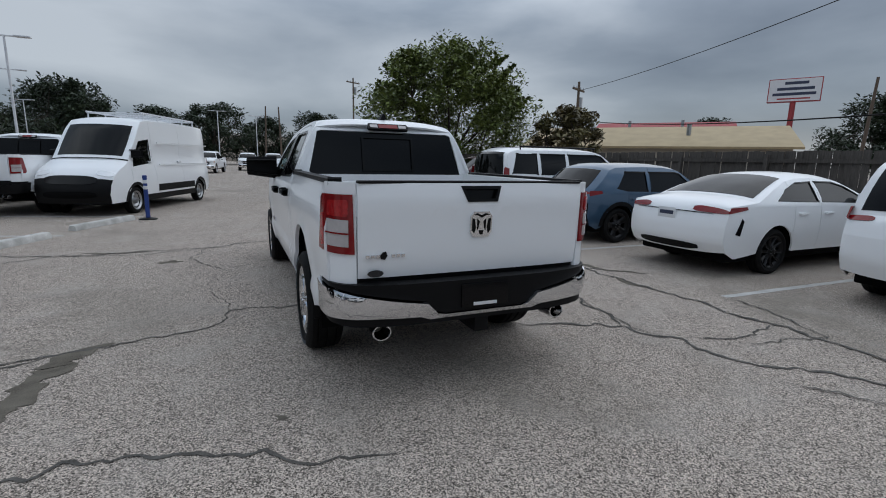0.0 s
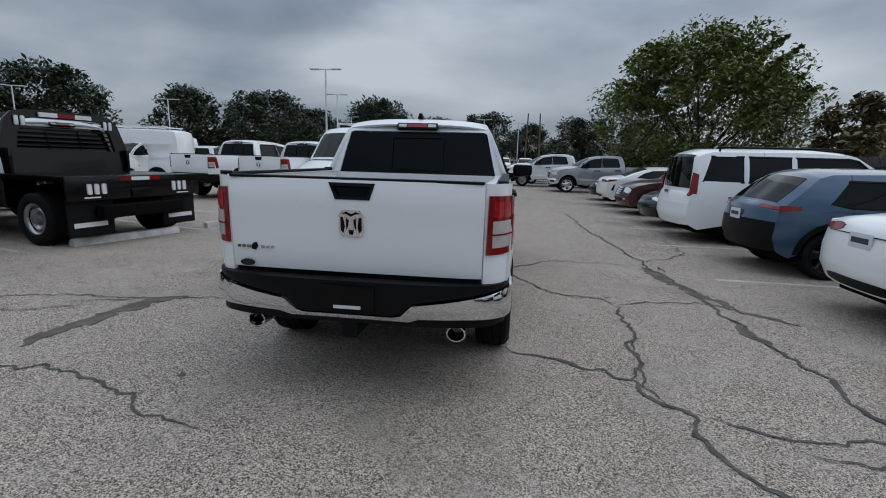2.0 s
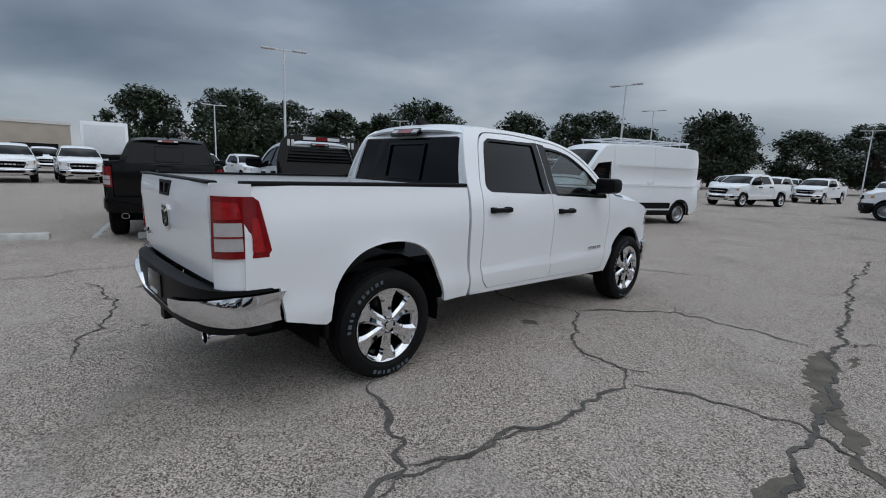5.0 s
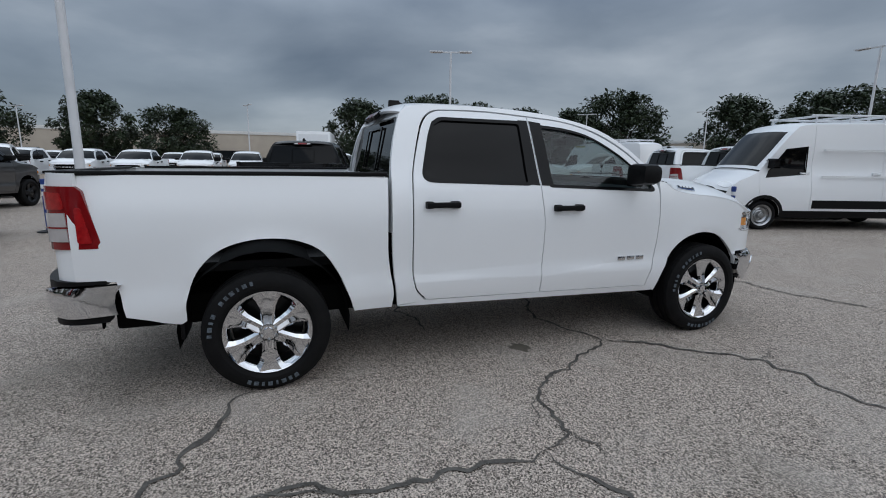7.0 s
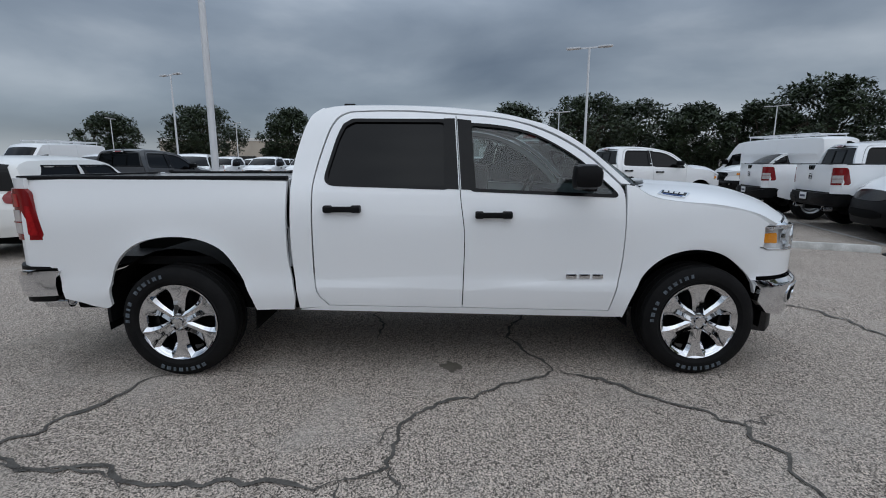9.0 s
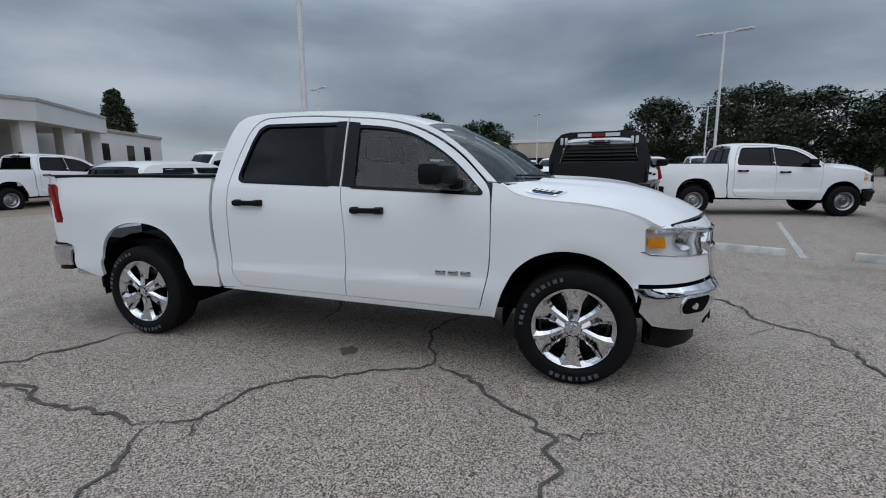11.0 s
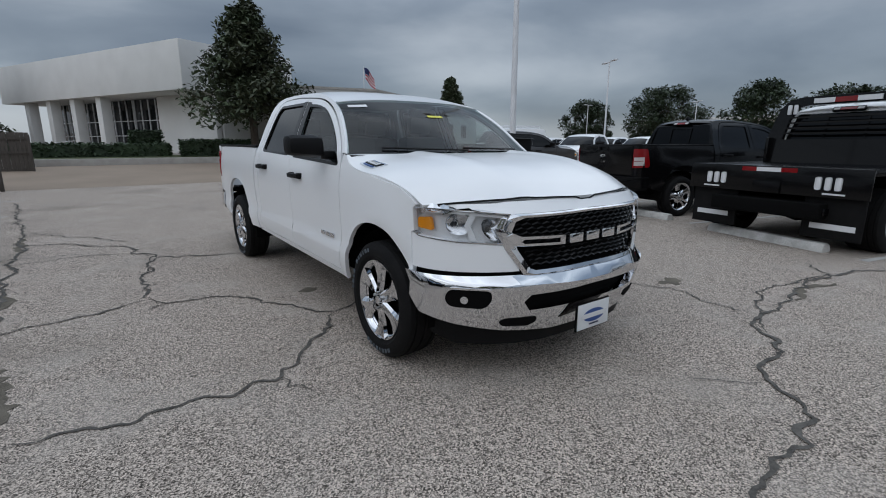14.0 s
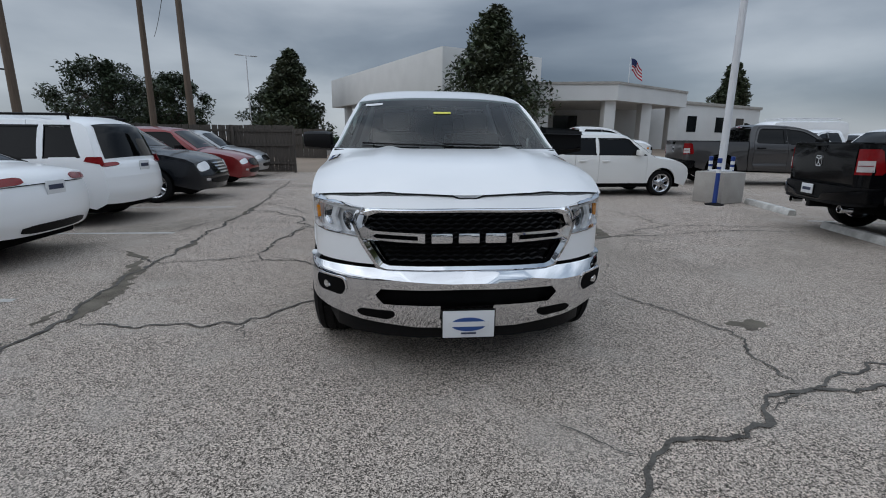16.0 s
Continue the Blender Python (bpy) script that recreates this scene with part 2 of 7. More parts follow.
def asphalt_material():
    """Old grey asphalt: pale stones in a dark binder, broad tyre-worn patches, damp brown stains."""
    m = bpy.data.materials.new("old_asphalt")
    m.use_nodes = True
    n, l = m.node_tree.nodes, m.node_tree.links
    b = n["Principled BSDF"]
    b.inputs["Roughness"].default_value, b.inputs["Specular IOR Level"].default_value = 0.9, 0.25
    tc = n.new("ShaderNodeTexCoord")

    def noise_at(scale, detail, rough=0.55):
        x = n.new("ShaderNodeTexNoise")
        x.inputs["Scale"].default_value, x.inputs["Detail"].default_value, x.inputs["Roughness"].default_value = scale, detail, rough
        l.new(tc.outputs["Object"], x.inputs["Vector"])
        return x.outputs["Fac"]

    def ramp(source, lo, hi):
        mr = n.new("ShaderNodeMapRange")
        mr.inputs["From Min"].default_value, mr.inputs["From Max"].default_value = lo, hi
        l.new(source, mr.inputs["Value"])
        return mr.outputs[0]

    def blend(a, c, fac):
        mx = n.new("ShaderNodeMix")
        mx.data_type = "RGBA"
        for slot, value in (("A", a), ("B", c)):
            if isinstance(value, tuple):
                mx.inputs[slot].default_value = (*value, 1)
            else:
                l.new(value, mx.inputs[slot])
        l.new(fac, mx.inputs["Factor"])
        return mx.outputs["Result"]

    stones = n.new("ShaderNodeTexVoronoi")
    stones.inputs["Scale"].default_value = 150
    l.new(tc.outputs["Object"], stones.inputs["Vector"])
    grey = n.new("ShaderNodeSeparateColor")
    l.new(stones.outputs["Color"], grey.inputs["Color"])
    base = blend((0.06, 0.051, 0.042), (0.80, 0.685, 0.59), ramp(grey.outputs[0], 0.12, 1.0))
    base = blend(base, (0.05, 0.045, 0.04), ramp(noise_at(260, 2), 0.56, 0.70))
    base = blend(base, (0.45, 0.405, 0.36), ramp(noise_at(1.3, 6, 0.6), 0.5, 0.9))
    base = blend(base, (0.19, 0.168, 0.138), ramp(noise_at(0.35, 7, 0.62), 0.54, 0.78))
    l.new(base, b.inputs["Base Color"])
    bp = n.new("ShaderNodeBump")
    bp.inputs["Strength"].default_value, bp.inputs["Distance"].default_value = 0.55, 0.008
    l.new(stones.outputs["Distance"], bp.inputs["Height"])
    l.new(bp.outputs["Normal"], b.inputs["Normal"])
    return m


asphalt = asphalt_material()
apron_mat = mat("brown_concrete", (0.30, 0.235, 0.18), 0.9, var=0.6, scale=0.5, fine=0.3, fine_scale=60, bump=0.3, dark=(0.21, 0.165, 0.125))
grass_mat = mat("dry_grass", (0.07, 0.085, 0.03), 0.95, var=0.6, scale=1.0, fine=0.5, fine_scale=25, bump=0.5)

# ---- building helpers ----
def empty(name, m=None):
    ob = new(name)
    ob.empty_display_size = 0.2
    if m is not None:
        ob.matrix_basis = m
    return ob


def part(name, bm, material, parent=None, label="", sharp=0.6):
    """Links a bmesh as one mesh object under a thing or a part."""
    bm.normal_update()
    for f in bm.faces:
        f.smooth = True
    for e in bm.edges:
        if len(e.link_faces) == 2 and e.calc_face_angle(0) > sharp:
            e.smooth = False
    me = bpy.data.meshes.new(name)
    bm.to_mesh(me)
    bm.free()
    me.materials.append(material)
    ob = new(name, me)
    if parent is not None:
        ob.parent = parent
    if label:
        ob["label"] = label
    return ob


def share(name, src, parent, m):
    """Another object on the mesh of src."""
    ob = new(name, src.data)
    ob.parent = parent
    ob.matrix_basis = m
    return ob


def box(bm, x0, x1, y0, y1, z0, z1, bevel=0.0):
    made = bmesh.ops.create_cube(bm, size=1.0)["verts"]
    for v in made:
        v.co = Vector((x0 + (v.co.x + .5) * (x1 - x0), y0 + (v.co.y + .5) * (y1 - y0), z0 + (v.co.z + .5) * (z1 - z0)))
    if bevel:
        edges = list({e for v in made for e in v.link_edges})
        bmesh.ops.bevel(bm, geom=edges, offset=bevel, segments=2, profile=0.6, affect="EDGES")
    return bm


def box_bm(*a, bevel=0.0):
    return box(bmesh.new(), *a, bevel=bevel)


def rod(bm, p, q, r0, r1=None, n=10, caps=True):
    """A tapered round bar from p to q."""
    p, q = Vector(p), Vector(q)
    d = q - p
    m = Matrix.Translation((p + q) / 2) @ d.to_track_quat("Z", "Y").to_matrix().to_4x4()
    bmesh.ops.create_cone(bm, cap_ends=caps, segments=n, radius1=r0, radius2=r0 if r1 is None else r1, depth=d.length, matrix=m)
    return bm


def lathe(bm, outline, n=28, axis="x"):
    """Turns an outline of (along, radius) round the axis."""
    rings = []
    for a, r in outline:
        ring = []
        for k in range(n):
            c, s = math.cos(2 * math.pi * k / n) * r, math.sin(2 * math.pi * k / n) * r
            ring.append(bm.verts.new((a, c, s) if axis == "x" else (c, s, a) if axis == "z" else (c, a, s)))
        rings.append(ring)
    for a, b in zip(rings, rings[1:]):
        for k in range(n):
            bm.faces.new((a[k], a[(k + 1) % n], b[(k + 1) % n], b[k]))
    return bm


def grid(bm, nu, nv, fn):
    """A surface fn(u, v) over 0..1 each way."""
    rows = [[bm.verts.new(fn(i / nu, j / nv)) for j in range(nv + 1)] for i in range(nu + 1)]
    for i in range(nu):
        for j in range(nv):
            bm.faces.new((rows[i][j], rows[i + 1][j], rows[i + 1][j + 1], rows[i][j + 1]))
    return bm


def thicken(bm, depth, out_dir):
    """Turns the sheet's faces towards out_dir and folds its rim back by depth."""
    bm.normal_update()
    total = Vector()
    for f in bm.faces:
        total += f.normal * f.calc_area()
    if total.dot(Vector(out_dir)) < 0:
        bmesh.ops.reverse_faces(bm, faces=bm.faces[:])
        bm.normal_update()
    if depth:
        rim = [e for e in bm.edges if len(e.link_faces) == 1]
        normals = {v: v.normal.copy() for e in rim for v in e.verts}
        made = bmesh.ops.extrude_edge_only(bm, edges=rim)["geom"]
        fresh = [v for v in made if isinstance(v, bmesh.types.BMVert)]
        for v in fresh:
            best = min(normals, key=lambda o: (o.co - v.co).length_squared)
            v.co -= normals[best] * depth
        bm.normal_update()
        for e in rim:
            e.smooth = False
    return bm


def sheet(outline, fn, out_dir, holes=(), step=0.1, depth=0.02, keep=None):
    """A panel: a flat outline, cut into a grid, laid on the surface fn(a, b) and given a folded rim. keep: a range of the first axis."""
    bm = bmesh.new()
    loops = [[Vector((a, b, 0)) for a, b in loop] for loop in (outline, *holes)]
    if len(loops) == 1:
        bm.faces.new([bm.verts.new(v) for v in loops[0]])
    else:
        flat_list = [bm.verts.new(v) for loop in loops for v in loop]
        from_mathutils = tessellate(loops)
        for tri in from_mathutils:
            try:
                bm.faces.new([flat_list[k] for k in tri])
            except ValueError:
                pass
    if keep:
        for at_value, sign in ((keep[0], -1), (keep[1], 1)):
            bmesh.ops.bisect_plane(bm, geom=bm.verts[:] + bm.edges[:] + bm.faces[:], dist=1e-5, plane_co=(at_value, 0, 0), plane_no=(sign, 0, 0), clear_outer=True)
        if not bm.faces:
            return bm
    for axis in (0, 1):
        values = [v.co[axis] for v in bm.verts]
        lo, hi = min(values), max(values)
        count = max(1, int((hi - lo) / step))
        for k in range(1, count):
            co, no = [0, 0, 0], [0, 0, 0]
            co[axis], no[axis] = lo + (hi - lo) * k / count, 1
            bmesh.ops.bisect_plane(bm, geom=bm.verts[:] + bm.edges[:] + bm.faces[:], dist=1e-5, plane_co=co, plane_no=no)
    for v in bm.verts:
        v.co = Vector(fn(v.co.x, v.co.y))
    return thicken(bm, depth, out_dir)


def tessellate(loops):
    from mathutils.geometry import tessellate_polygon
    return tessellate_polygon(loops)


def curve_at(table, v):
    """Smooth value of a table of (v, value) rows."""
    xs, ys = [r[0] for r in table], [r[1] for r in table]
    if v <= xs[0]:
        return ys[0]
    if v >= xs[-1]:
        return ys[-1]
    k = max(i for i in range(len(xs)) if xs[i] <= v)
    k = min(k, len(xs) - 2)

    def slope(i):
        if i == 0 or i == len(xs) - 1:
            j = min(max(i, 1), len(xs) - 1)
            return (ys[j] - ys[j - 1]) / (xs[j] - xs[j - 1])
        return (ys[i + 1] - ys[i - 1]) / (xs[i + 1] - xs[i - 1])
    h = xs[k + 1] - xs[k]
    t = (v - xs[k]) / h
    return ((2 * t ** 3 - 3 * t * t + 1) * ys[k] + (t ** 3 - 2 * t * t + t) * h * slope(k)
            + (-2 * t ** 3 + 3 * t * t) * ys[k + 1] + (t ** 3 - t * t) * h * slope(k + 1))


def text_mesh(words, size, material, parent, m, name="lettering", depth=0.004):
    """Words as a mesh, from the built-in font."""
    cu = bpy.data.curves.new(name, "FONT")
    cu.body, cu.size, cu.align_x, cu.align_y, cu.extrude = words, size, "CENTER", "CENTER", depth
    tmp = bpy.data.objects.new(name, cu)
    me = bpy.data.meshes.new_from_object(tmp)
    bpy.data.objects.remove(tmp)
    me.materials.append(material)
    ob = new(name, me)
    ob.parent = parent
    ob.matrix_basis = m
    return ob


# ---- wheels ----
WHEELS = {}


def wheel(style, radius, width, rim_r, parent, m, rim_material, lettered=False):
    """A wheel under a vehicle, its outer face towards local +x: tyre, rim, brake disc, hub."""
    key = (style, radius, width, rim_r, rim_material.name, lettered)
    if key in WHEELS:
        made = {}
        src = WHEELS[key]
        for o in (src, *src.children):
            made[o] = new(o.name.split(".")[0], o.data)
            made[o].parent = parent if o is src else made[src]
            made[o].matrix_basis = m if o is src else o.matrix_basis
            if "label" in o:
                made[o]["label"] = o["label"]
        return made[src]
    h = width / 2
    bm = bmesh.new()
    r, q = radius, rim_r + 0.012
    lathe(bm, [(-h * .75, q), (-h, q + .03), (-h * 1.03, (r + q) / 2), (-h * .93, r - .03), (-h * .78, r - .006), (-h * .55, r - .001), (-h * .53, r - .012), (-h * .47, r - .012), (-h * .45, r), (-h * .06, r), (-h * .04, r - .012), (h * .04, r - .012), (h * .06, r), (h * .45, r), (h * .47, r - .012), (h * .53, r - .012), (h * .55, r - .001), (h * .78, r - .006),
               (h * .93, r - .03), (h * 1.03, (r + q) / 2), (h, q + .03), (h * .8, q), (h * .7, q - .01)], n=40)
    w = part("wheel", bm, rubber, parent, "black rubber tyre with moulded tread")
    w.matrix_basis = m
    ro = rim_r
    bm = bmesh.new()
    lathe(bm, [(-h * .7, ro - .01), (h * .1, ro - .03), (h * .66, ro - .025)], n=40)
    part("rim_barrel", bm, dark_alloy, w)
    bm = bmesh.new()
    lathe(bm, [(h * .55, ro - .03), (h * .72, ro - .02), (h * .86, ro), (h * .90, ro + .012), (h * .84, ro + .016)], n=40)
    part("rim_lip", bm, rim_material, w)
    bm = bmesh.new()
    lathe(bm, [(-h * .2, .02), (-h * .2, ro * .86), (-h * .25, ro * .86)], n=24)
    part("brake_disc", bm, dark_alloy, w)
    face = h * .70
    bm = bmesh.new()
    if style in ("six", "five", "ten"):
        count = {"six": 6, "five": 5, "ten": 10}[style]
        for k in range(count):
            a = 2 * math.pi * k / count + (0 if style == "six" else .26)
            profile = [(.16, .085 if count < 8 else .03, .015), (.5, .062 if count < 8 else .026, -.012), (.82, .075 if count < 8 else .028, .0), (1.0, .11 if count < 8 else .03, .012)]
            if style == "six":
                profile = [(.20, .042, .020), (.42, .043, .008), (.62, .049, .004), (.80, .068, .008), (.92, .094, .014), (1.0, .112, .018)]
            rows = []
            for f, half_w, dx in profile:
                half_w *= ro / .26
                y = ro * f
                ring = [(face + dx - .05, -half_w, y), (face + dx - .008, -half_w, y), (face + dx + .008, -half_w * .6, y), (face + dx + .001, 0, y), (face + dx + .008, half_w * .6, y), (face + dx - .008, half_w, y), (face + dx - .05, half_w, y)]
                rows.append([bm.verts.new(Matrix.Rotation(a, 3, "X") @ Vector(p)) for p in ring])
            for p0, p1 in zip(rows, rows[1:]):
                for j in range(6):
                    bm.faces.new((p0[j], p0[j + 1], p1[j + 1], p1[j]))
    else:
        lathe(bm, [(face - .03, ro * .98), (face - .045, ro * .86), (face - .02, ro * .70), (face - .055, ro * .5), (face - .05, ro * .42), (face + .01, ro * .34)], n=32)
        for k in range(8):
            a = 2 * math.pi * k / 8
            mm = Matrix.Rotation(a, 4, "X") @ pose(face - .03, 0, ro * .78, 0, 90, 0)
            bmesh.ops.create_cone(bm, cap_ends=True, segments=10, radius1=ro * .055, radius2=ro * .05, depth=.03, matrix=mm)
    part("spokes", bm, rim_material, w, sharp=0.35)
    bm = bmesh.new()
    lathe(bm, [(face - .03, ro * .30), (face + .012, ro * .29), (face + .018, ro * .24), (face + .018, ro * .13), (face + .032, ro * .115), (face + .034, .001)], n=24)
    part("hub_cap", bm, rim_material, w)
    bm = bmesh.new()
    for k in range(6):
        a = 2 * math.pi * k / 6
        p = Matrix.Rotation(a, 3, "X") @ Vector((face + .015, 0, ro * .205))
        rod(bm, p, p + Vector((.022, 0, 0)), .011, .009, 6)
    part("lug_nuts", bm, steel, w)
    if lettered:
        bm = bmesh.new()
        rr = (r + q) / 2 + .006
        for start, widths in ((.25, (16, 22, 10, 24, 18, 20)), (1.15, (22, 12, 24, 16)), (2.75, (20, 24, 14, 22, 10, 24, 18, 22))):
            for k, wide in enumerate(widths):
                mm = Matrix.Rotation(start + k * .125, 4, "X") @ pose(h * 1.03 + .001, 0, rr)
                bmesh.ops.create_cube(bm, size=1, matrix=mm @ Matrix.Diagonal((.003, wide * .0012, .026, 1)))
        part("sidewall_marks", bm, tyre_white, w, "pale raised marks round the sidewall")["kind"] = "stuff"
    WHEELS[key] = w
    return w

# ---- ground, markings, boundary ----
def plane(name, x0, x1, y0, y1, z, material, label, category):
    bm = bmesh.new()
    bm.faces.new([bm.verts.new(p) for p in ((x0, y0, z), (x1, y0, z), (x1, y1, z), (x0, y1, z))])
    return tagged(part(name, bm, material), label, category, kind="structure")


plane("ground", -1600, 1600, -1600, 1600, 0.0, asphalt, "worn grey asphalt of a dealer parking lot", "ground")


def apron_height(y):
    """The drive rises gently towards the showroom."""
    return .004 + .70 * min(1, max(0, (-13.4 - y) / 13.0))


bm = bmesh.new()
grid(bm, 2, 30, lambda u, v: (-60 + 120 * u, -13.4 - 60 * v, apron_height(-13.4 - 60 * v)))
tagged(part("pavement", thicken(bm, 0, (0, 0, 1)), apron_mat), "brownish concrete drive rising to the showroom", "pavement", kind="structure")


def bay_line(p, q, width=0.1):
    p, q = Vector((*p, 0)), Vector((*q, 0))
    d = (q - p).normalized()
    s = Vector((-d.y, d.x, 0)) * width / 2
    bm = bmesh.new()
    n = max(2, int((q - p).length / 0.25))
    rows = []
    for k in range(n + 1):
        c = p.lerp(q, k / n)
        j = [s * (1 + random.uniform(-.18, .1)) for _ in range(2)]
        rows.append((bm.verts.new((c + j[0]).to_tuple()[:2] + (.004,)), bm.verts.new((c - j[1]).to_tuple()[:2] + (.004,))))
    for a, b in zip(rows, rows[1:]):
        bm.faces.new((a[0], a[1], b[1], b[0]))
    return tagged(part("bay_line", bm, line_paint), "worn white painted bay line on the asphalt", "road marking", "bay lines", "structure")


for y in (-9.75, -6.35, -3.0, -0.2, 2.9, 5.7, 8.1, 10.5, 13.2, 15.9, 18.6, 21.3):
    bay_line((3.85 + (0.1 if y < -4 else 0), y), (9.6, y - .1))
LEFT_AXIS = Vector((-0.937, 0.349, 0))
for p in ((-7.1, -0.75), (-6.3, 2.1), (-5.2, 4.85), (-4.45, 7.0), (-3.6, 9.9)):
    bay_line(p, (p[0] - 5.2, p[1] + 1.35))

CRACKS = []


def crack(points, width=0.035, seed=0, deep=crack_tar, name="crack", label="dark irregular crack in the asphalt"):
    """A wandering dark crack along a few corner points, frayed at its edges."""
    rng = random.Random(seed)
    CRACKS.append(name)
    lift = .0042 + .0002 * len(CRACKS)
    pts = [Vector((*p, 0)) for p in points]
    fine_pts = []
    for a, b in zip(pts, pts[1:]):
        n = max(2, int((b - a).length / 0.045))
        side = Vector((-(b - a).y, (b - a).x, 0)).normalized()
        for k in range(n):
            t = k / n
            w = math.sin(math.pi * t)
            c = a.lerp(b, t)
            off = noise.noise(Vector((c.x * 2.1, c.y * 2.1, seed))) * .16 * w + noise.noise(Vector((c.x * 9, c.y * 9, seed + 7))) * .05 + noise.noise(Vector((c.x * 24, c.y * 24, seed + 11))) * .028
            fine_pts.append(c + side * off)
    fine_pts.append(pts[-1])
    bm = bmesh.new()
    rows = []
    last = len(fine_pts) - 1
    for k, c in enumerate(fine_pts):
        d = fine_pts[min(k + 1, last)] - fine_pts[max(k - 1, 0)]
        s = Vector((-d.y, d.x, 0)).normalized()
        taper = min(1, k / 6 + .15, (last - k) / 6 + .15)
        w = .76 * width * taper * (.45 + 1.1 * abs(noise.noise(Vector((c.x * 5, c.y * 5, seed + 3)))) + rng.uniform(0, .35))
        rows.append([bm.verts.new((*(c + s * w * f * rng.uniform(.7, 1.3)).xy, lift)) for f in (-.5, .5)])
    for a, b in zip(rows, rows[1:]):
        bm.faces.new((a[0], a[1], b[1], b[0]))
    return tagged(part(name, bm, deep), label, "crack", "cracks", "structure")


def stain(x, y, rx, ry, turn, seed, name="damp_stain"):
    """A ragged dark patch on the asphalt."""
    bm = bmesh.new()
    c, s = math.cos(radians(turn)), math.sin(radians(turn))
    vs = []
    for k in range(48):
        a = 2 * math.pi * k / 48
        r = 1 + .8 * noise.noise(Vector((math.cos(a) * 1.3, math.sin(a) * 1.3, seed))) + .22 * noise.noise(Vector((math.cos(a) * 5, math.sin(a) * 5, seed)))
        u, v = math.cos(a) * rx * r, math.sin(a) * ry * r
        vs.append(bm.verts.new((x + u * c - v * s, y + u * s + v * c, .0012 + .00015 * seed)))
    bm.faces.new(vs)
    return tagged(part(name, bm, stain_dirt), "dark damp stain on the asphalt", "stain", "stains", "structure")

DAMP = dict(deep=stain_dirt, name="damp_stain", label="dark damp smear along a crack in the asphalt")
crack(((3.02, 3.5), (3.12, 2.8), (3.2, 2.4), (3.28, 2.0), (3.5, 1.52)), 0.24, 31, **DAMP)
crack(((3.24, 3.55), (3.26, 3.2)), 0.16, 32, **DAMP)
crack(((3.5, 1.52), (3.62, 1.3), (3.9, 1.0)), 0.15, 33, **DAMP)
crack(((3.3, 1.0), (3.24, 0.7), (3.3, 0.35)), 0.16, 34, **DAMP)
crack(((3.35, -1.9), (3.42, -2.6), (3.5, -3.3)), 0.16, 35, **DAMP)
crack(((-2.45, 0.62), (-2.7, 0.4), (-2.78, 0.0), (-2.84, -0.5), (-2.8, -0.9)), 0.28, 36, **DAMP)
crack(((-3.7, 4.95), (-3.1, 4.85), (-2.7, 4.95)), 0.12, 37, **DAMP)
crack(((-3.3, 0.2), (-2.84, 0.43), (-2.47, 0.52), (-1.74, 0.74), (-1.56, 1.2), (-1.07, 1.13), (0.3, 1.3)), 0.030, 1)
crack(((-1.56, 1.2), (-1.77, 2.19)), 0.020, 25)
crack(((-3.3, -1.3), (-2.55, -1.21), (-2.33, -1.14), (-2.06, -1.2), (-1.71, -1.31), (-1.35, -1.45), (-1.03, -1.63), (-0.7, -1.68)), 0.032, 2)
crack(((-6.2,0.2), (-4.8,0.1), (-3.5,0.4), (-2.5,0.5)), 0.030, 3)
crack(((-4.5,4.4), (-4.1,4.8), (-2.7,4.6), (-1.6,5.1)), 0.030, 4)
crack(((0.97, -0.12), (1.29, -0.29), (1.74, -0.43), (1.9, -0.58), (2.01, -0.91), (2.19, -1.02), (2.16, -1.48), (2.51, -1.83), (2.8, -2.26), (3.6, -2.6)), 0.045, 5)
crack(((1.9, -0.58), (2.06, -0.25), (2.17, 0.45), (2.18, 0.95), (2.14, 1.34)), 0.045, 6)
crack(((2.14, 1.34), (2.04, 1.57), (1.62, 1.59), (1.36, 1.85), (1.12, 2.33), (0.92, 2.68), (0.25, 2.42), (-0.6, 2.7)), 0.036, 7)
crack(((2.14, 1.34), (2.7, 1.54), (3.17, 1.66), (3.62, 1.29)), 0.032, 8)
crack(((0.92, 2.68), (1.3, 3.2), (1.6, 3.52), (1.76, 3.56), (2.17, 3.56), (2.45, 3.66), (2.96, 3.55)), 0.036, 9)
crack(((1.74, 3.58), (1.66, 3.75), (1.54, 3.93)), 0.026, 10)
crack(((2.19, -1.02), (2.64, -1.19), (3.45, -1.09)), 0.030, 11)
crack(((2.28, 1.64), (2.04, 1.6)), 0.036, 12)
crack(((1.92, 1.45), (1.62, 1.59)), 0.022, 23)
crack(((2.16, 0.35), (2.02, -0.43), (2.06, -1.0)), 0.022, 24)
crack(((2.7,11), (2.8,7.1), (3.05,4.6), (3.1,3.6), (3.2,2.7), (3.25,1.8), (3.3,0.4), (3.45,-3.4), (4.1,-9.2)), 0.050, 13)
crack(((4.2,6.4), (4.1,4.8), (3.1,3.8)), 0.030, 14)
crack(((3.9, -0.2), (3.5, -1.5), (2.6, -1.3)), 0.026, 16)
crack(((-5.2, 5.3), (-4.0, 4.82), (-3.04, 4.8), (-2.63, 4.92), (-1.99, 4.9), (-1.44, 5.23), (-0.74, 5.43), (-0.49, 5.71), (-0.21, 5.8), (0.34, 5.77), (1.2, 6.2)), 0.045, 17)
crack(((-1.99, 4.9), (-2.13, 4.01), (-1.6, 3.0)), 0.026, 18)
crack(((-0.7,5.4), (-0.4,5.1)), 0.030, 19)
crack(((-3.9,-2.4), (-4.2,-0.4), (-3.2,0.1)), 0.030, 20)
crack(((-6.6,-0.1), (-4.2,-0.4)), 0.030, 21)
crack(((3.4,-3.7), (2.1,-1.9)), 0.030, 22)
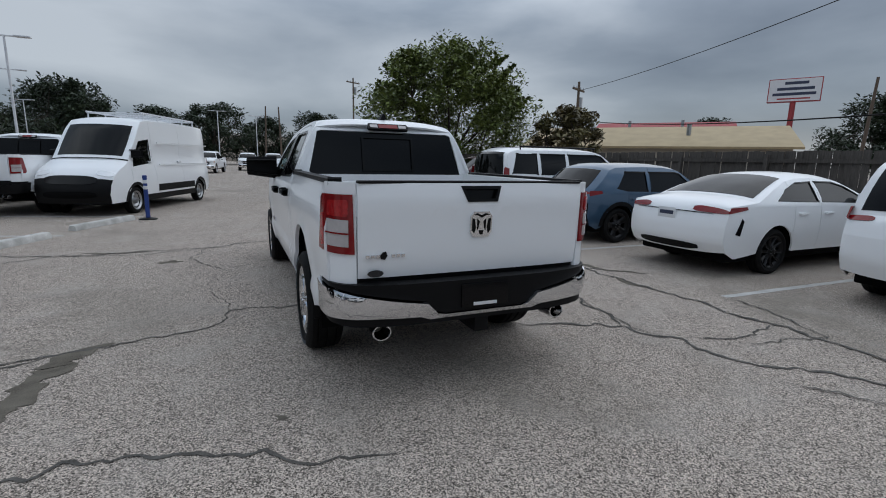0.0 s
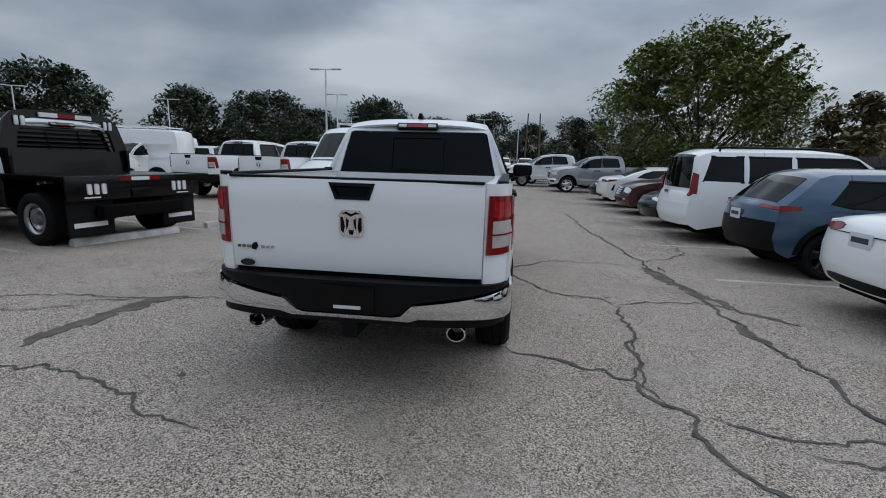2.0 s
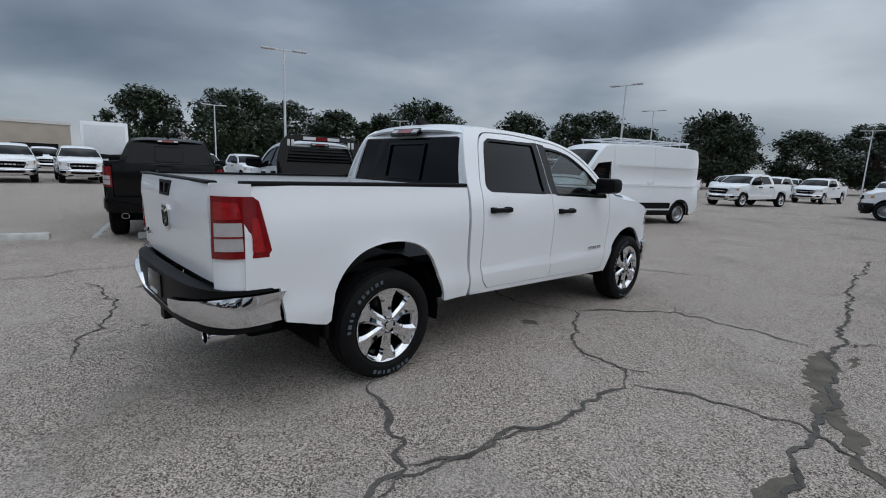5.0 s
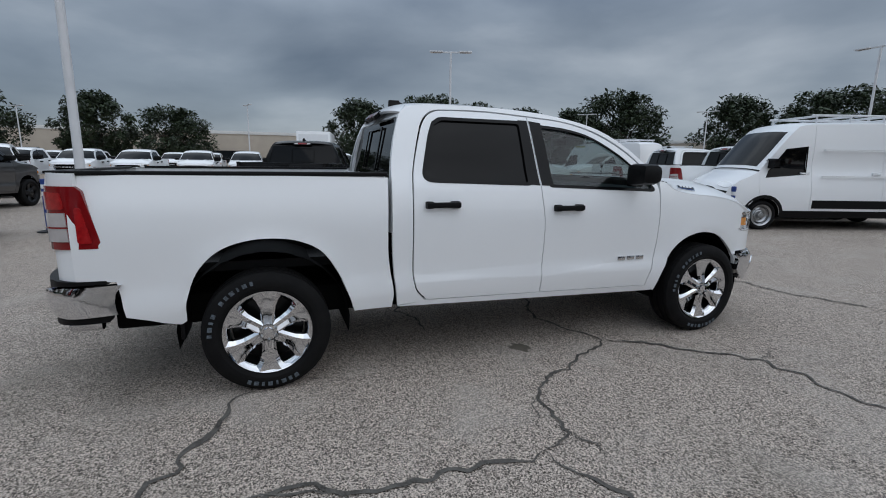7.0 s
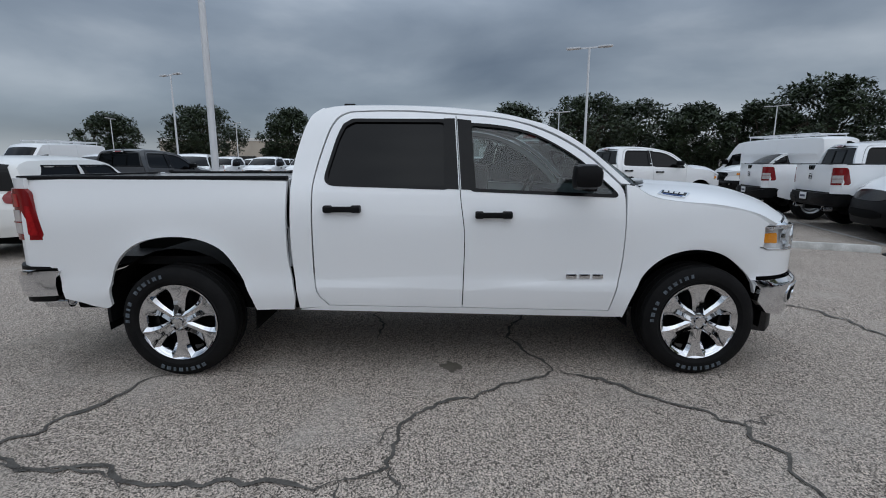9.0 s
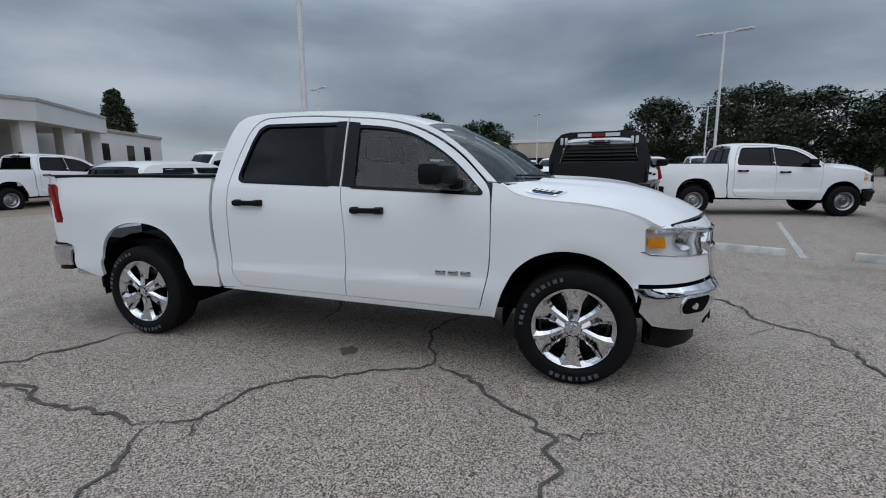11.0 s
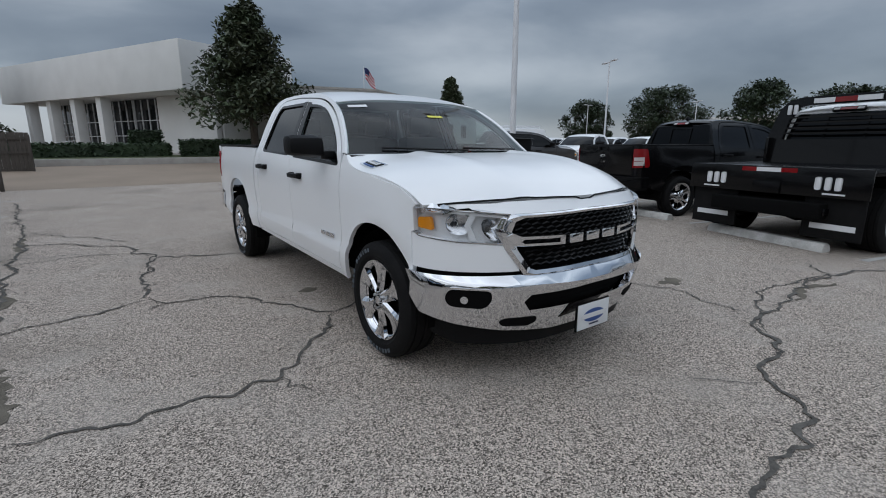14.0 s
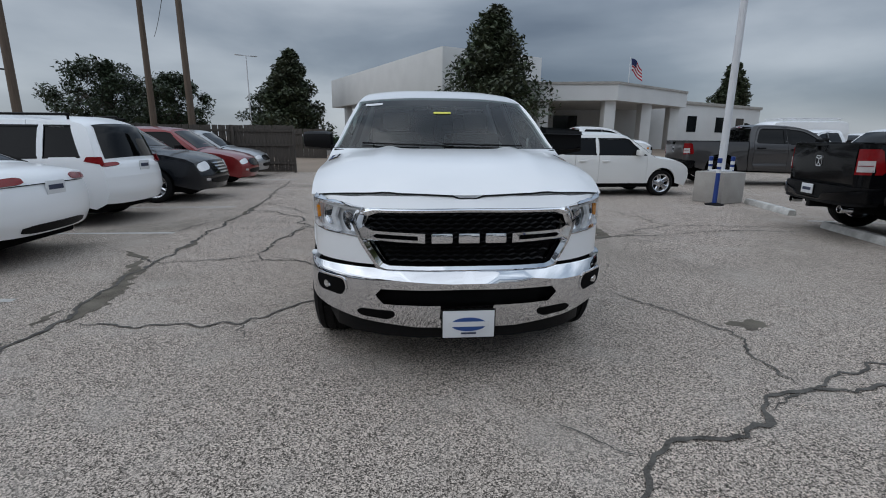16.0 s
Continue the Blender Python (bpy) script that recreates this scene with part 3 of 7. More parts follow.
stain(-2.4, 3.9, 0.14, 0.1, 0, 4)
stain(-1.27, -1.1, 0.035, 0.03, 0, 5)
stain(0.85, 1.93, 0.1, 0.06, 20, 6)

# ---- wheel stops, posts, light poles ----
def wheel_stop(x, y, turn, length=1.83):
    t = empty("wheel_stop", pose(x, y, 0, 0, 0, turn))
    bm = bmesh.new()
    L = length / 2
    prof = [(-.085, 0), (-.085, .05), (-.055, .115), (.055, .115), (.085, .05), (.085, 0)]
    rows = []
    for k, yy in enumerate((-L, -L + .03, -L / 2, 0, L / 2, L - .03, L)):
        f = .88 if k in (0, 6) else 1
        rows.append([bm.verts.new((px * f + random.uniform(-.004, .004), yy, pz * f + (random.uniform(-.004, .004) if pz else 0))) for px, pz in prof])
    for a, b in zip(rows, rows[1:]):
        for j in range(5):
            bm.faces.new((a[j], a[j + 1], b[j + 1], b[j]))
    bm.faces.new(rows[0][::-1])
    bm.faces.new(rows[-1])
    bmesh.ops.recalc_face_normals(bm, faces=bm.faces[:])
    part("kerb_body", bm, stop_white, t)
    for yy in (-L * .62, L * .62):
        bm = bmesh.new()
        rod(bm, (0, yy, .10), (0, yy, .124), .022, n=10)
        part("anchor_pin", bm, steel, t)
    return tagged(t, "worn white-painted concrete wheel stop on the asphalt", "wheel stop", "wheel stops")


for x, y, turn in ((-7.5, -2.25, -13), (-6.6, .8, -13), (-5.68, 3.53, -17), (-4.95, 5.95, -21), (-4.1, 8.5, -24)):
    wheel_stop(x, y, turn)


def delineator(x, y):
    t = empty("delineator_post", pose(x, y, 0))
    bm = bmesh.new()
    lathe(bm, [(0, .001), (0, .2), (.02, .2), (.035, .13), (.05, .06)], n=20, axis="z")
    part("rubber_base", bm, plastic, t, "black rubber base plate")
    bm = bmesh.new()
    lathe(bm, [(.03, .05), (.95, .044), (.98, .05), (1.04, .05), (1.05, .03), (1.05, .001)], n=16, axis="z")
    part("tube", bm, blue_post, t)
    for z in (.72, .86):
        bm = bmesh.new()
        lathe(bm, [(z, .0475), (z + .08, .0473)], n=16, axis="z")
        part("reflective_band", bm, plate_white, t, "pale reflective band")
    return tagged(t, "blue plastic delineator post with reflective bands", "bollard", "delineator posts")


for p in ((-3.4, 9.35), (-7.35, -4.15), (-6.75, -2.95), (-7.75, -3.9)):
    delineator(*p)


def light_pole(x, y, height=8.0, r=.075, arm=1.5, turn=0, base=.0, heads=2):
    t = empty("lot_light_pole", pose(x, y, 0, 0, 0, turn))
    if base:
        bm = bmesh.new()
        box(bm, -.38, .38, -.38, .38, 0, base, bevel=.03)
        part("concrete_base", bm, concrete, t, "weathered square concrete base")
    bm = bmesh.new()
    box(bm, -r * 2, r * 2, -r * 2, r * 2, base, base + .04, bevel=.01)
    part("base_plate", bm, pole_white, t)
    bm = bmesh.new()
    rod(bm, (0, 0, base), (0, 0, height), r, r * .72, 16)
    part("shaft", bm, pole_white, t)
    bm = bmesh.new()
    box(bm, -arm / 2, arm / 2, -.035, .035, height - .02, height + .05, bevel=.01)
    part("cross_arm", bm, pole_white, t)
    for s in ([-1, 1] if heads == 2 else [1]):
        bm = bmesh.new()
        box(bm, s * arm / 2 - .34, s * arm / 2 + .34, -.16, .16, height + .0, height + .07, bevel=.02)
        lampo = part("lamp_head", bm, pole_white, t)
        bm = bmesh.new()
        box(bm, s * arm / 2 - .26, s * arm / 2 + .26, -.12, .12, height - .012, height + .004)
        part("lens", bm, clear_lens, lampo)
    return tagged(t, "tall white steel parking lot light pole", "light pole", "lot lights")


light_pole(-7.15, -3.45, 9.2, .085, base=.72, turn=20)
for x, y, h, turn in ((-29.3, -16.3, 7.3, 60), (-20.2, 9.1, 7.0, 70), (-11.6, 28, 7.2, 0), (-16.6, 43.7, 7.6, 10), (-44, 35, 7.0, 40), (-35.5, 44, 7.0, 30),
                      (-52, -2, 7.0, 20), (-60, -25, 6.6, 50), (-46, 14, 6.6, 80), (-38, 62, 7.2, 20), (-3, 66, 7.2, 0), (16, -46, 9.5, 30), (2, 74, 7.4, 15), (-58, -40, 7, 10), (-24, 70, 7.6, 0)):
    light_pole(x, y, h, .07, turn=turn)

# ---- fence along the bays ----
def fence_run(name, p, q, height, label, seed, skip_parts=False):
    t = empty(name, pose(*p, 0, 0, 0, math.degrees(math.atan2(q[1] - p[1], q[0] - p[0]))))
    length = math.hypot(q[0] - p[0], q[1] - p[1])
    rng = random.Random(seed)
    for k in range(int(length / 2.4) + 1):
        bm = box_bm(k * 2.4 - .045, k * 2.4 + .045, .03, .12, 0, height - .1, bevel=.006)
        part("post", bm, fence_wood, t)
    for z in (.35, height * .55, height - .3):
        bm = box_bm(0, length, .02, .06, z, z + .09)
        part("rail", bm, fence_wood, t)
    proto = []
    for k in range(4):
        dz = rng.uniform(-.03, .02)
        bm = box_bm(-.068, .068, -.012, .012, .03, height + dz, bevel=.004)
        for v in bm.verts:
            if v.co.z > height * .8 and abs(v.co.x) > .04:
                v.co.z -= .025
        proto.append(part("board", bm, fence_wood, t))
        proto[-1].matrix_basis = pose(.07 + k * .142, 0, 0, 0, 0, 0)
    n = int(length / .142)
    for k in range(4, n):
        share("board", proto[rng.randrange(4)], t, pose(.07 + k * .142, rng.uniform(-.006, .006), 0, rng.uniform(-1, 1), rng.uniform(-.7, .7), 0))
    return tagged(t, label, "fence", "", "structure")


fence_run("fence_east", (10.3, -13.2), (10.3, 27), 1.95, "weathered grey wooden board fence behind the bays", 3)
fence_run("fence_south", (4.75, -13.3), (10.2, -13.3), 1.95, "weathered dark wooden board fence at the end of the bays", 4)
fence_run("fence_rear", (4.4, -19.5), (9.2, -20.5), 1.9, "weathered dark wooden board fence beside the drive", 5)


# ---- trees ----
LEAF_CACHE = {}


def leaf_cloud(bm, centre, radius, count, rng, size, flatten=.8):
    """Small bent leaf clumps scattered in a ragged ball."""
    for _ in range(count):
        d = Vector((rng.gauss(0, 1), rng.gauss(0, 1), rng.gauss(0, 1))).normalized() * radius * (rng.random() ** .45)
        d.z *= flatten
        c = centre + d
        a = Euler((rng.uniform(-.9, .9), rng.uniform(-.9, .9), rng.uniform(0, 6.3))).to_matrix()
        s = size * rng.uniform(.6, 1.4)
        w = s * rng.uniform(.3, .5)
        v = [bm.verts.new(c + a @ Vector(p)) for p in ((-s, 0, -s * .25), (0, -w, 0), (s, 0, -s * .2), (0, w, 0))]
        bm.faces.new((v[0], v[1], v[3]))
        bm.faces.new((v[1], v[2], v[3]))


def tree(name, height, spread, trunk_h, seed, leaf, label, clumps=60, per=120, size=.16, cone=False, trunk_r=.2, drop=.0, lean=0, shoots=0):
    rng = random.Random(seed)
    t = empty(name)
    bm = bmesh.new()
    top = Vector((lean * .3, 0, trunk_h))
    rod(bm, (0, 0, -.05), top, trunk_r, trunk_r * .75, 10)
    tips = []
    if cone:
        rod(bm, top, (0, 0, height * .96), trunk_r * .75, .03, 8)
        for k in range(clumps):
            f = (k / clumps) ** .9
            z = trunk_h * .9 + (height - trunk_h * .9) * f
            r = spread * (1 - f) ** .75 * rng.uniform(.45, 1.0) + .12
            a = k * 2.4 + rng.uniform(-.4, .4)
            tip = Vector((math.cos(a) * r, math.sin(a) * r, z + rng.uniform(-.3, .3) - .12 * r))
            rod(bm, (0, 0, z - .1), tip, .045, .012, 5)
            tips.append((tip, .5 + .28 * (1 - f) * spread * .6))
            tips.append((Vector((0, 0, z)).lerp(tip, .5), .5 + .2 * (1 - f) * spread * .6))
    else:
        limbs = []
        for k in range(7):
            a = k * 2 * math.pi / 7 + rng.uniform(-.3, .3)
            reach = spread * rng.uniform(.35, .6)
            e = top + Vector((math.cos(a) * reach, math.sin(a) * reach, (height - trunk_h) * rng.uniform(.3, .62)))
            m_ = top.lerp(e, .5) + Vector((0, 0, -.15 * reach * .3))
            rod(bm, top - Vector((0, 0, .2)), m_, trunk_r * .55, trunk_r * .35, 7)
            rod(bm, m_, e, trunk_r * .35, trunk_r * .15, 6)
            limbs.append(e)
        for k in range(clumps):
            a, f = rng.uniform(0, 2 * math.pi), rng.random() ** .5
            zf = rng.random()
            wide = spread * (math.sin(math.pi * (.18 + .72 * zf)) ** .8)
            tip = Vector((math.cos(a) * wide * f, math.sin(a) * wide * f, trunk_h * (.95 - drop) + (height - trunk_h * (.95 - drop)) * zf))
            src = min(limbs, key=lambda q: (q - tip).length)
            rod(bm, src, tip, trunk_r * .12, .015, 4, caps=False)
            tips.append((tip, spread * rng.uniform(.14, .27)))
        # long leafy shoots that stick out of the crown
        for k in range(shoots):
            a, up = rng.uniform(0, 2 * math.pi), rng.uniform(.15, 1.0)
            root = Vector((math.cos(a) * spread * .62 * (1.15 - up * .6), math.sin(a) * spread * .62 * (1.15 - up * .6), trunk_h + (height - trunk_h) * (.25 + .55 * up)))
            end = root + Vector((math.cos(a) * rng.uniform(.5, 1.0), math.sin(a) * rng.uniform(.5, 1.0), rng.uniform(.1, .75))) * spread * .42
            rod(bm, root, end, .03, .01, 4, caps=False)
            for f in (.25, .45, .65, .82, .95):
                tips.append((root.lerp(end, f), .12 * spread * (1.05 - f)))
    part("trunk", bm, bark, t)
    bm = bmesh.new()
    for tip, r in tips:
        leaf_cloud(bm, tip, r, int(per * (1 if r > spread * .13 or cone else .35)), rng, size)
    part("crown", bm, leaf, t, "ragged green crown of small leaves")
    return tagged(t, label, "tree")


def put(ob, x, y, turn=0, s=1.0):
    ob.matrix_basis = pose(x, y, apron_height(y) if y < -13.4 else 0, 0, 0, turn) @ Matrix.Scale(s, 4)
    return ob


elm = put(tree("elm_tree", 8.0, 5.0, 1.8, 11, leaf_elm, "broad green elm behind the wooden fence", clumps=130, per=260, size=.13, drop=.7, shoots=46), 10.9, 23.4)
put(tree("shrub_tree", 4.0, 2.2, .9, 12, leaf_shrub, "low reddish-green tree behind the fence", clumps=60, per=120, size=.14, drop=.5), 14.0, 16.0)
put(tree("cypress_tree", 8.1, 3.6, 3.0, 13, leaf_cedar, "tall conical green tree in front of the showroom", clumps=105, per=80, size=.17, cone=True, trunk_r=.24), -5.3, -22.6)
put(tree("cypress_tree", 9.6, 3.6, 1.5, 14, leaf_cedar, "conical tree rising behind the showroom", clumps=70, per=120, size=.24, cone=True), -40, -50)
put(tree("cypress_tree", 9.0, 4.2, 1.5, 15, leaf_cedar, "bushy conical tree beyond the wooden fence", clumps=70, per=120, size=.24, cone=True), 11.5, -45)
oak_a = put(tree("oak_tree", 9.2, 6.6, 2.2, 21, leaf_oak, "spreading dark green live oak at the lot's edge", clumps=100, per=130, size=.27, drop=.3, trunk_r=.3), -63, 28)
oak_b = put(tree("oak_tree", 8.2, 5.4, 2.0, 22, leaf_oak, "spreading dark green live oak at the lot's edge", clumps=84, per=130, size=.27, drop=.3, trunk_r=.27), -55, 41)
OAKS = ((-61, -42, .82), (-63, -31, .8), (-66, -20, .85), (-69, -12, .8), (-68, 13, 1.05), (-60, 21, .9), (-58, 34, 1.0), (-53, 47, 1.05), (-43, 58, 1.0), (-34, 62, 1.05), (-30, 70, .9),
        (-22, 79, 1.0), (-12, 84, 1.0), (-4, 92, 1.0), (5, 100, .9), (14, 92, 1.0), (22, 80, .9), (-40, 84, .9), (60, 44, .9), (74, 30, 1.0), (84, 14, 1.0), (70, 20, .8), (30, -60, .9), (44, -70, 1.0), (22, -80, 1.0), (-28, 96, 1.1))
for k, (x, y, s) in enumerate(OAKS):
    copy_thing(oak_a if k % 2 else oak_b, pose(x, y, apron_height(y) if y < -13.4 else 0, 0, 0, k * 77) @ Matrix.Scale(s, 4)).scale = (s, s, s * (1 + .08 * (k % 3)))

# ---- pickups ----
SIDE = [(.40, .935), (.50, .968), (.655, .990), (.70, .974), (.95, .984), (1.12, .985), (1.25, .968), (1.34, .945), (1.42, .905), (1.6, .832), (1.8, .742), (1.9, .675)]


def truck_width(y, z, bed=False):
    """Half width of the pickup's side at a length and height."""
    w = .935 if bed and z > 1.36 else curve_at(SIDE, z)
    if y < -.7:
        w *= 1 - .035 * ((-.7 - y) / .42) ** 2
    if y > 3.5:
        w *= 1 - .045 * ((y - 3.5) / .75) ** 2
    for yw, r in ((0, .575), (3.672, .545)):
        d = math.hypot(y - yw, z - .42)
        w += .014 * math.exp(-((d - r) / .05) ** 2)
    return w


def plan(points):
    """Plan curve from the middle outwards: its place by distance along it, mirrored for minus."""
    ks, total = [0.0], 0.0
    for a, b in zip(points, points[1:]):
        total += math.hypot(b[0] - a[0], b[1] - a[1])
        ks.append(total)
    tx, ty = list(zip(ks, [p[0] for p in points])), list(zip(ks, [p[1] for p in points]))

    def at(a):
        s = 1 if a >= 0 else -1
        return s * curve_at(tx, abs(a)), curve_at(ty, abs(a))
    return at


NOSE = plan([(0, 4.62), (.3, 4.61), (.6, 4.53), (.8, 4.39), (.9, 4.26), (.94, 4.15), (.955, 4.03)])
TAIL = plan([(0, -1.15), (.6, -1.14), (.815, -1.125), (.885, -1.095), (.935, -1.03), (.962, -.95), (.972, -.85)])
STEP = plan([(0, -1.27), (.5, -1.26), (.8, -1.2), (.93, -1.11), (.985, -1.0), (.992, -.79)])


def on(path, out=0.0, lean=None):
    """Surface that stands on a plan curve; out: metres proud of it; lean: table of height to a shift along y."""
    def fn(a, z):
        x, y = path(a)
        x2, y2 = path(a + .01)
        n = Vector((y2 - y, x - x2, 0)).normalized() * (-1 if path is NOSE else 1)
        return Vector((x, y + (curve_at(lean, z) if lean else 0), z)) + n * out
    return fn


def mirror2(pts):
    return [(-a, b) for a, b in reversed(pts)]


def flowing(pts, corner=38, cuts=4):
    """The same closed outline with its gentle bends drawn as curves; turns sharper than corner degrees stay."""
    n = len(pts)
    P = [Vector(p) for p in pts]
    sharp = []
    for k in range(n):
        a, b = P[k] - P[k - 1], P[(k + 1) % n] - P[k]
        sharp.append(a.length < 1e-6 or b.length < 1e-6 or abs(a.angle_signed(b)) > radians(corner))
    res = []
    for k in range(n):
        p0, p1, p2, p3 = P[k - 1], P[k], P[(k + 1) % n], P[(k + 2) % n]
        L = (p2 - p1).length
        straight = (p2 - p1) / max(L, 1e-6)

        def tangent(before, here, after, is_sharp):
            if is_sharp:
                return straight
            u, w = (here - before), (after - here)
            return (u.normalized() * u.length ** 2 + w.normalized() * w.length ** 2).normalized()
        t1, t2 = tangent(p0, p1, p2, sharp[k]), tangent(p1, p2, p3, sharp[(k + 1) % n])
        m = cuts if L > .06 and not (t1.dot(straight) > .9995 and t2.dot(straight) > .9995) else 1
        for j in range(m):
            f = j / m
            q = (2 * f ** 3 - 3 * f * f + 1) * p1 + (f ** 3 - 2 * f * f + f) * L * t1 + (-2 * f ** 3 + 3 * f * f) * p2 + (f ** 3 - f * f) * L * t2
            res.append((q.x, q.y))
    return res


def eased(pts, r):
    """The same closed outline with every corner rounded off by about r."""
    res = []
    n = len(pts)
    for k in range(n):
        a, p, b = Vector(pts[k - 1]), Vector(pts[k]), Vector(pts[(k + 1) % n])
        q0, q1 = p + (a - p).normalized() * min(r, (a - p).length * .42), p + (b - p).normalized() * min(r, (b - p).length * .42)
        for f in (0, .33, .67, 1):
            q = q0 * (1 - f) ** 2 + p * 2 * f * (1 - f) + q1 * f * f
            res.append((q.x, q.y))
    return res


ARCH_R = [(-.46, .52), (-.45, .65), (-.385, .82), (-.27, .94), (-.12, .998), (.05, 1.012), (.22, .985), (.36, .905), (.46, .75), (.52, .60), (.555, .49)]
ARCH_F = [(3.135, .42), (3.18, .58), (3.26, .75), (3.38, .86), (3.52, .91), (3.66, .915), (3.80, .88), (3.92, .80), (4.02, .70), (4.055, .60)]
BED_SIDE = [(-1.0, .80), (-.80, .79), (-.77, .575), (-.49, .50), *ARCH_R, (.815, .49), (.826, .60), (.79, .9), (.80, 1.385), (-.9, 1.41), (-1.0, 1.40)]
REAR_DOOR = [(1.07, .525), (1.992, .505), (2.006, 1.0), (1.976, 1.30), (1.951, 1.84), (1.6, 1.862), (1.24, 1.858), (1.13, 1.81), (1.065, 1.69), (.99, 1.42), (.975, 1.2), (.972, .8), (.99, .62)]
REAR_WIN = [(1.11, 1.365), (1.89, 1.34), (1.885, 1.797), (1.25, 1.80), (1.175, 1.765), (1.13, 1.66), (1.065, 1.43), (1.07, 1.39)]
FRONT_DOOR = [(2.0, .505), (3.03, .48), (3.09, .75), (3.105, 1.0), (3.10, 1.27), (3.06, 1.365), (2.84, 1.57), (2.58, 1.72), (2.3, 1.805), (1.957, 1.84), (1.982, 1.3), (2.012, 1.0)]
FRONT_WIN = [(2.06, 1.325), (3.03, 1.285), (3.04, 1.31), (2.8, 1.53), (2.53, 1.688), (2.3, 1.75), (2.04, 1.775)]
CAB_FRAME = [(.855, .50), (1.06, .515), (.98, .62), (.962, .8), (.965, 1.2), (.98, 1.42), (1.055, 1.70), (1.12, 1.82), (1.23, 1.868), (1.6, 1.874), (1.95, 1.852), (2.3, 1.817),
             (2.59, 1.733), (2.85, 1.583), (3.08, 1.368), (3.14, 1.365), (2.88, 1.60), (2.62, 1.755), (2.32, 1.84), (2.0, 1.885), (1.6, 1.905), (1.2, 1.905), (1.02, 1.885), (.93, 1.82), (.865, 1.62), (.83, 1.40), (.822, .9)]
ROCKER = [(.86, .488), (3.03, .425), (3.12, .43), (3.04, .472), (2.0, .497), (1.06, .518)]
FENDER = [(3.035, .474), (3.125, .43), *ARCH_F, (4.06, .70), (4.06, .93), (4.085, .935), (4.08, 1.07), (4.11, 1.092), (4.02, 1.145), (3.9, 1.185), (3.6, 1.228), (3.38, 1.256), (3.26, 1.288), (3.17, 1.35), (3.115, 1.36), (3.112, 1.0), (3.098, .75)]
BED_SIDE, REAR_DOOR, FRONT_DOOR, CAB_FRAME, FENDER = (flowing(o) for o in (BED_SIDE, REAR_DOOR, FRONT_DOOR, CAB_FRAME, FENDER))
REAR_WIN, FRONT_WIN = eased(flowing(REAR_WIN), .035), eased(flowing(FRONT_WIN), .03)
ROOF_EDGE = [(.93, 1.82), (1.02, 1.885), (1.2, 1.905), (1.6, 1.905), (2.0, 1.885), (2.32, 1.84), (2.6, 1.765)]


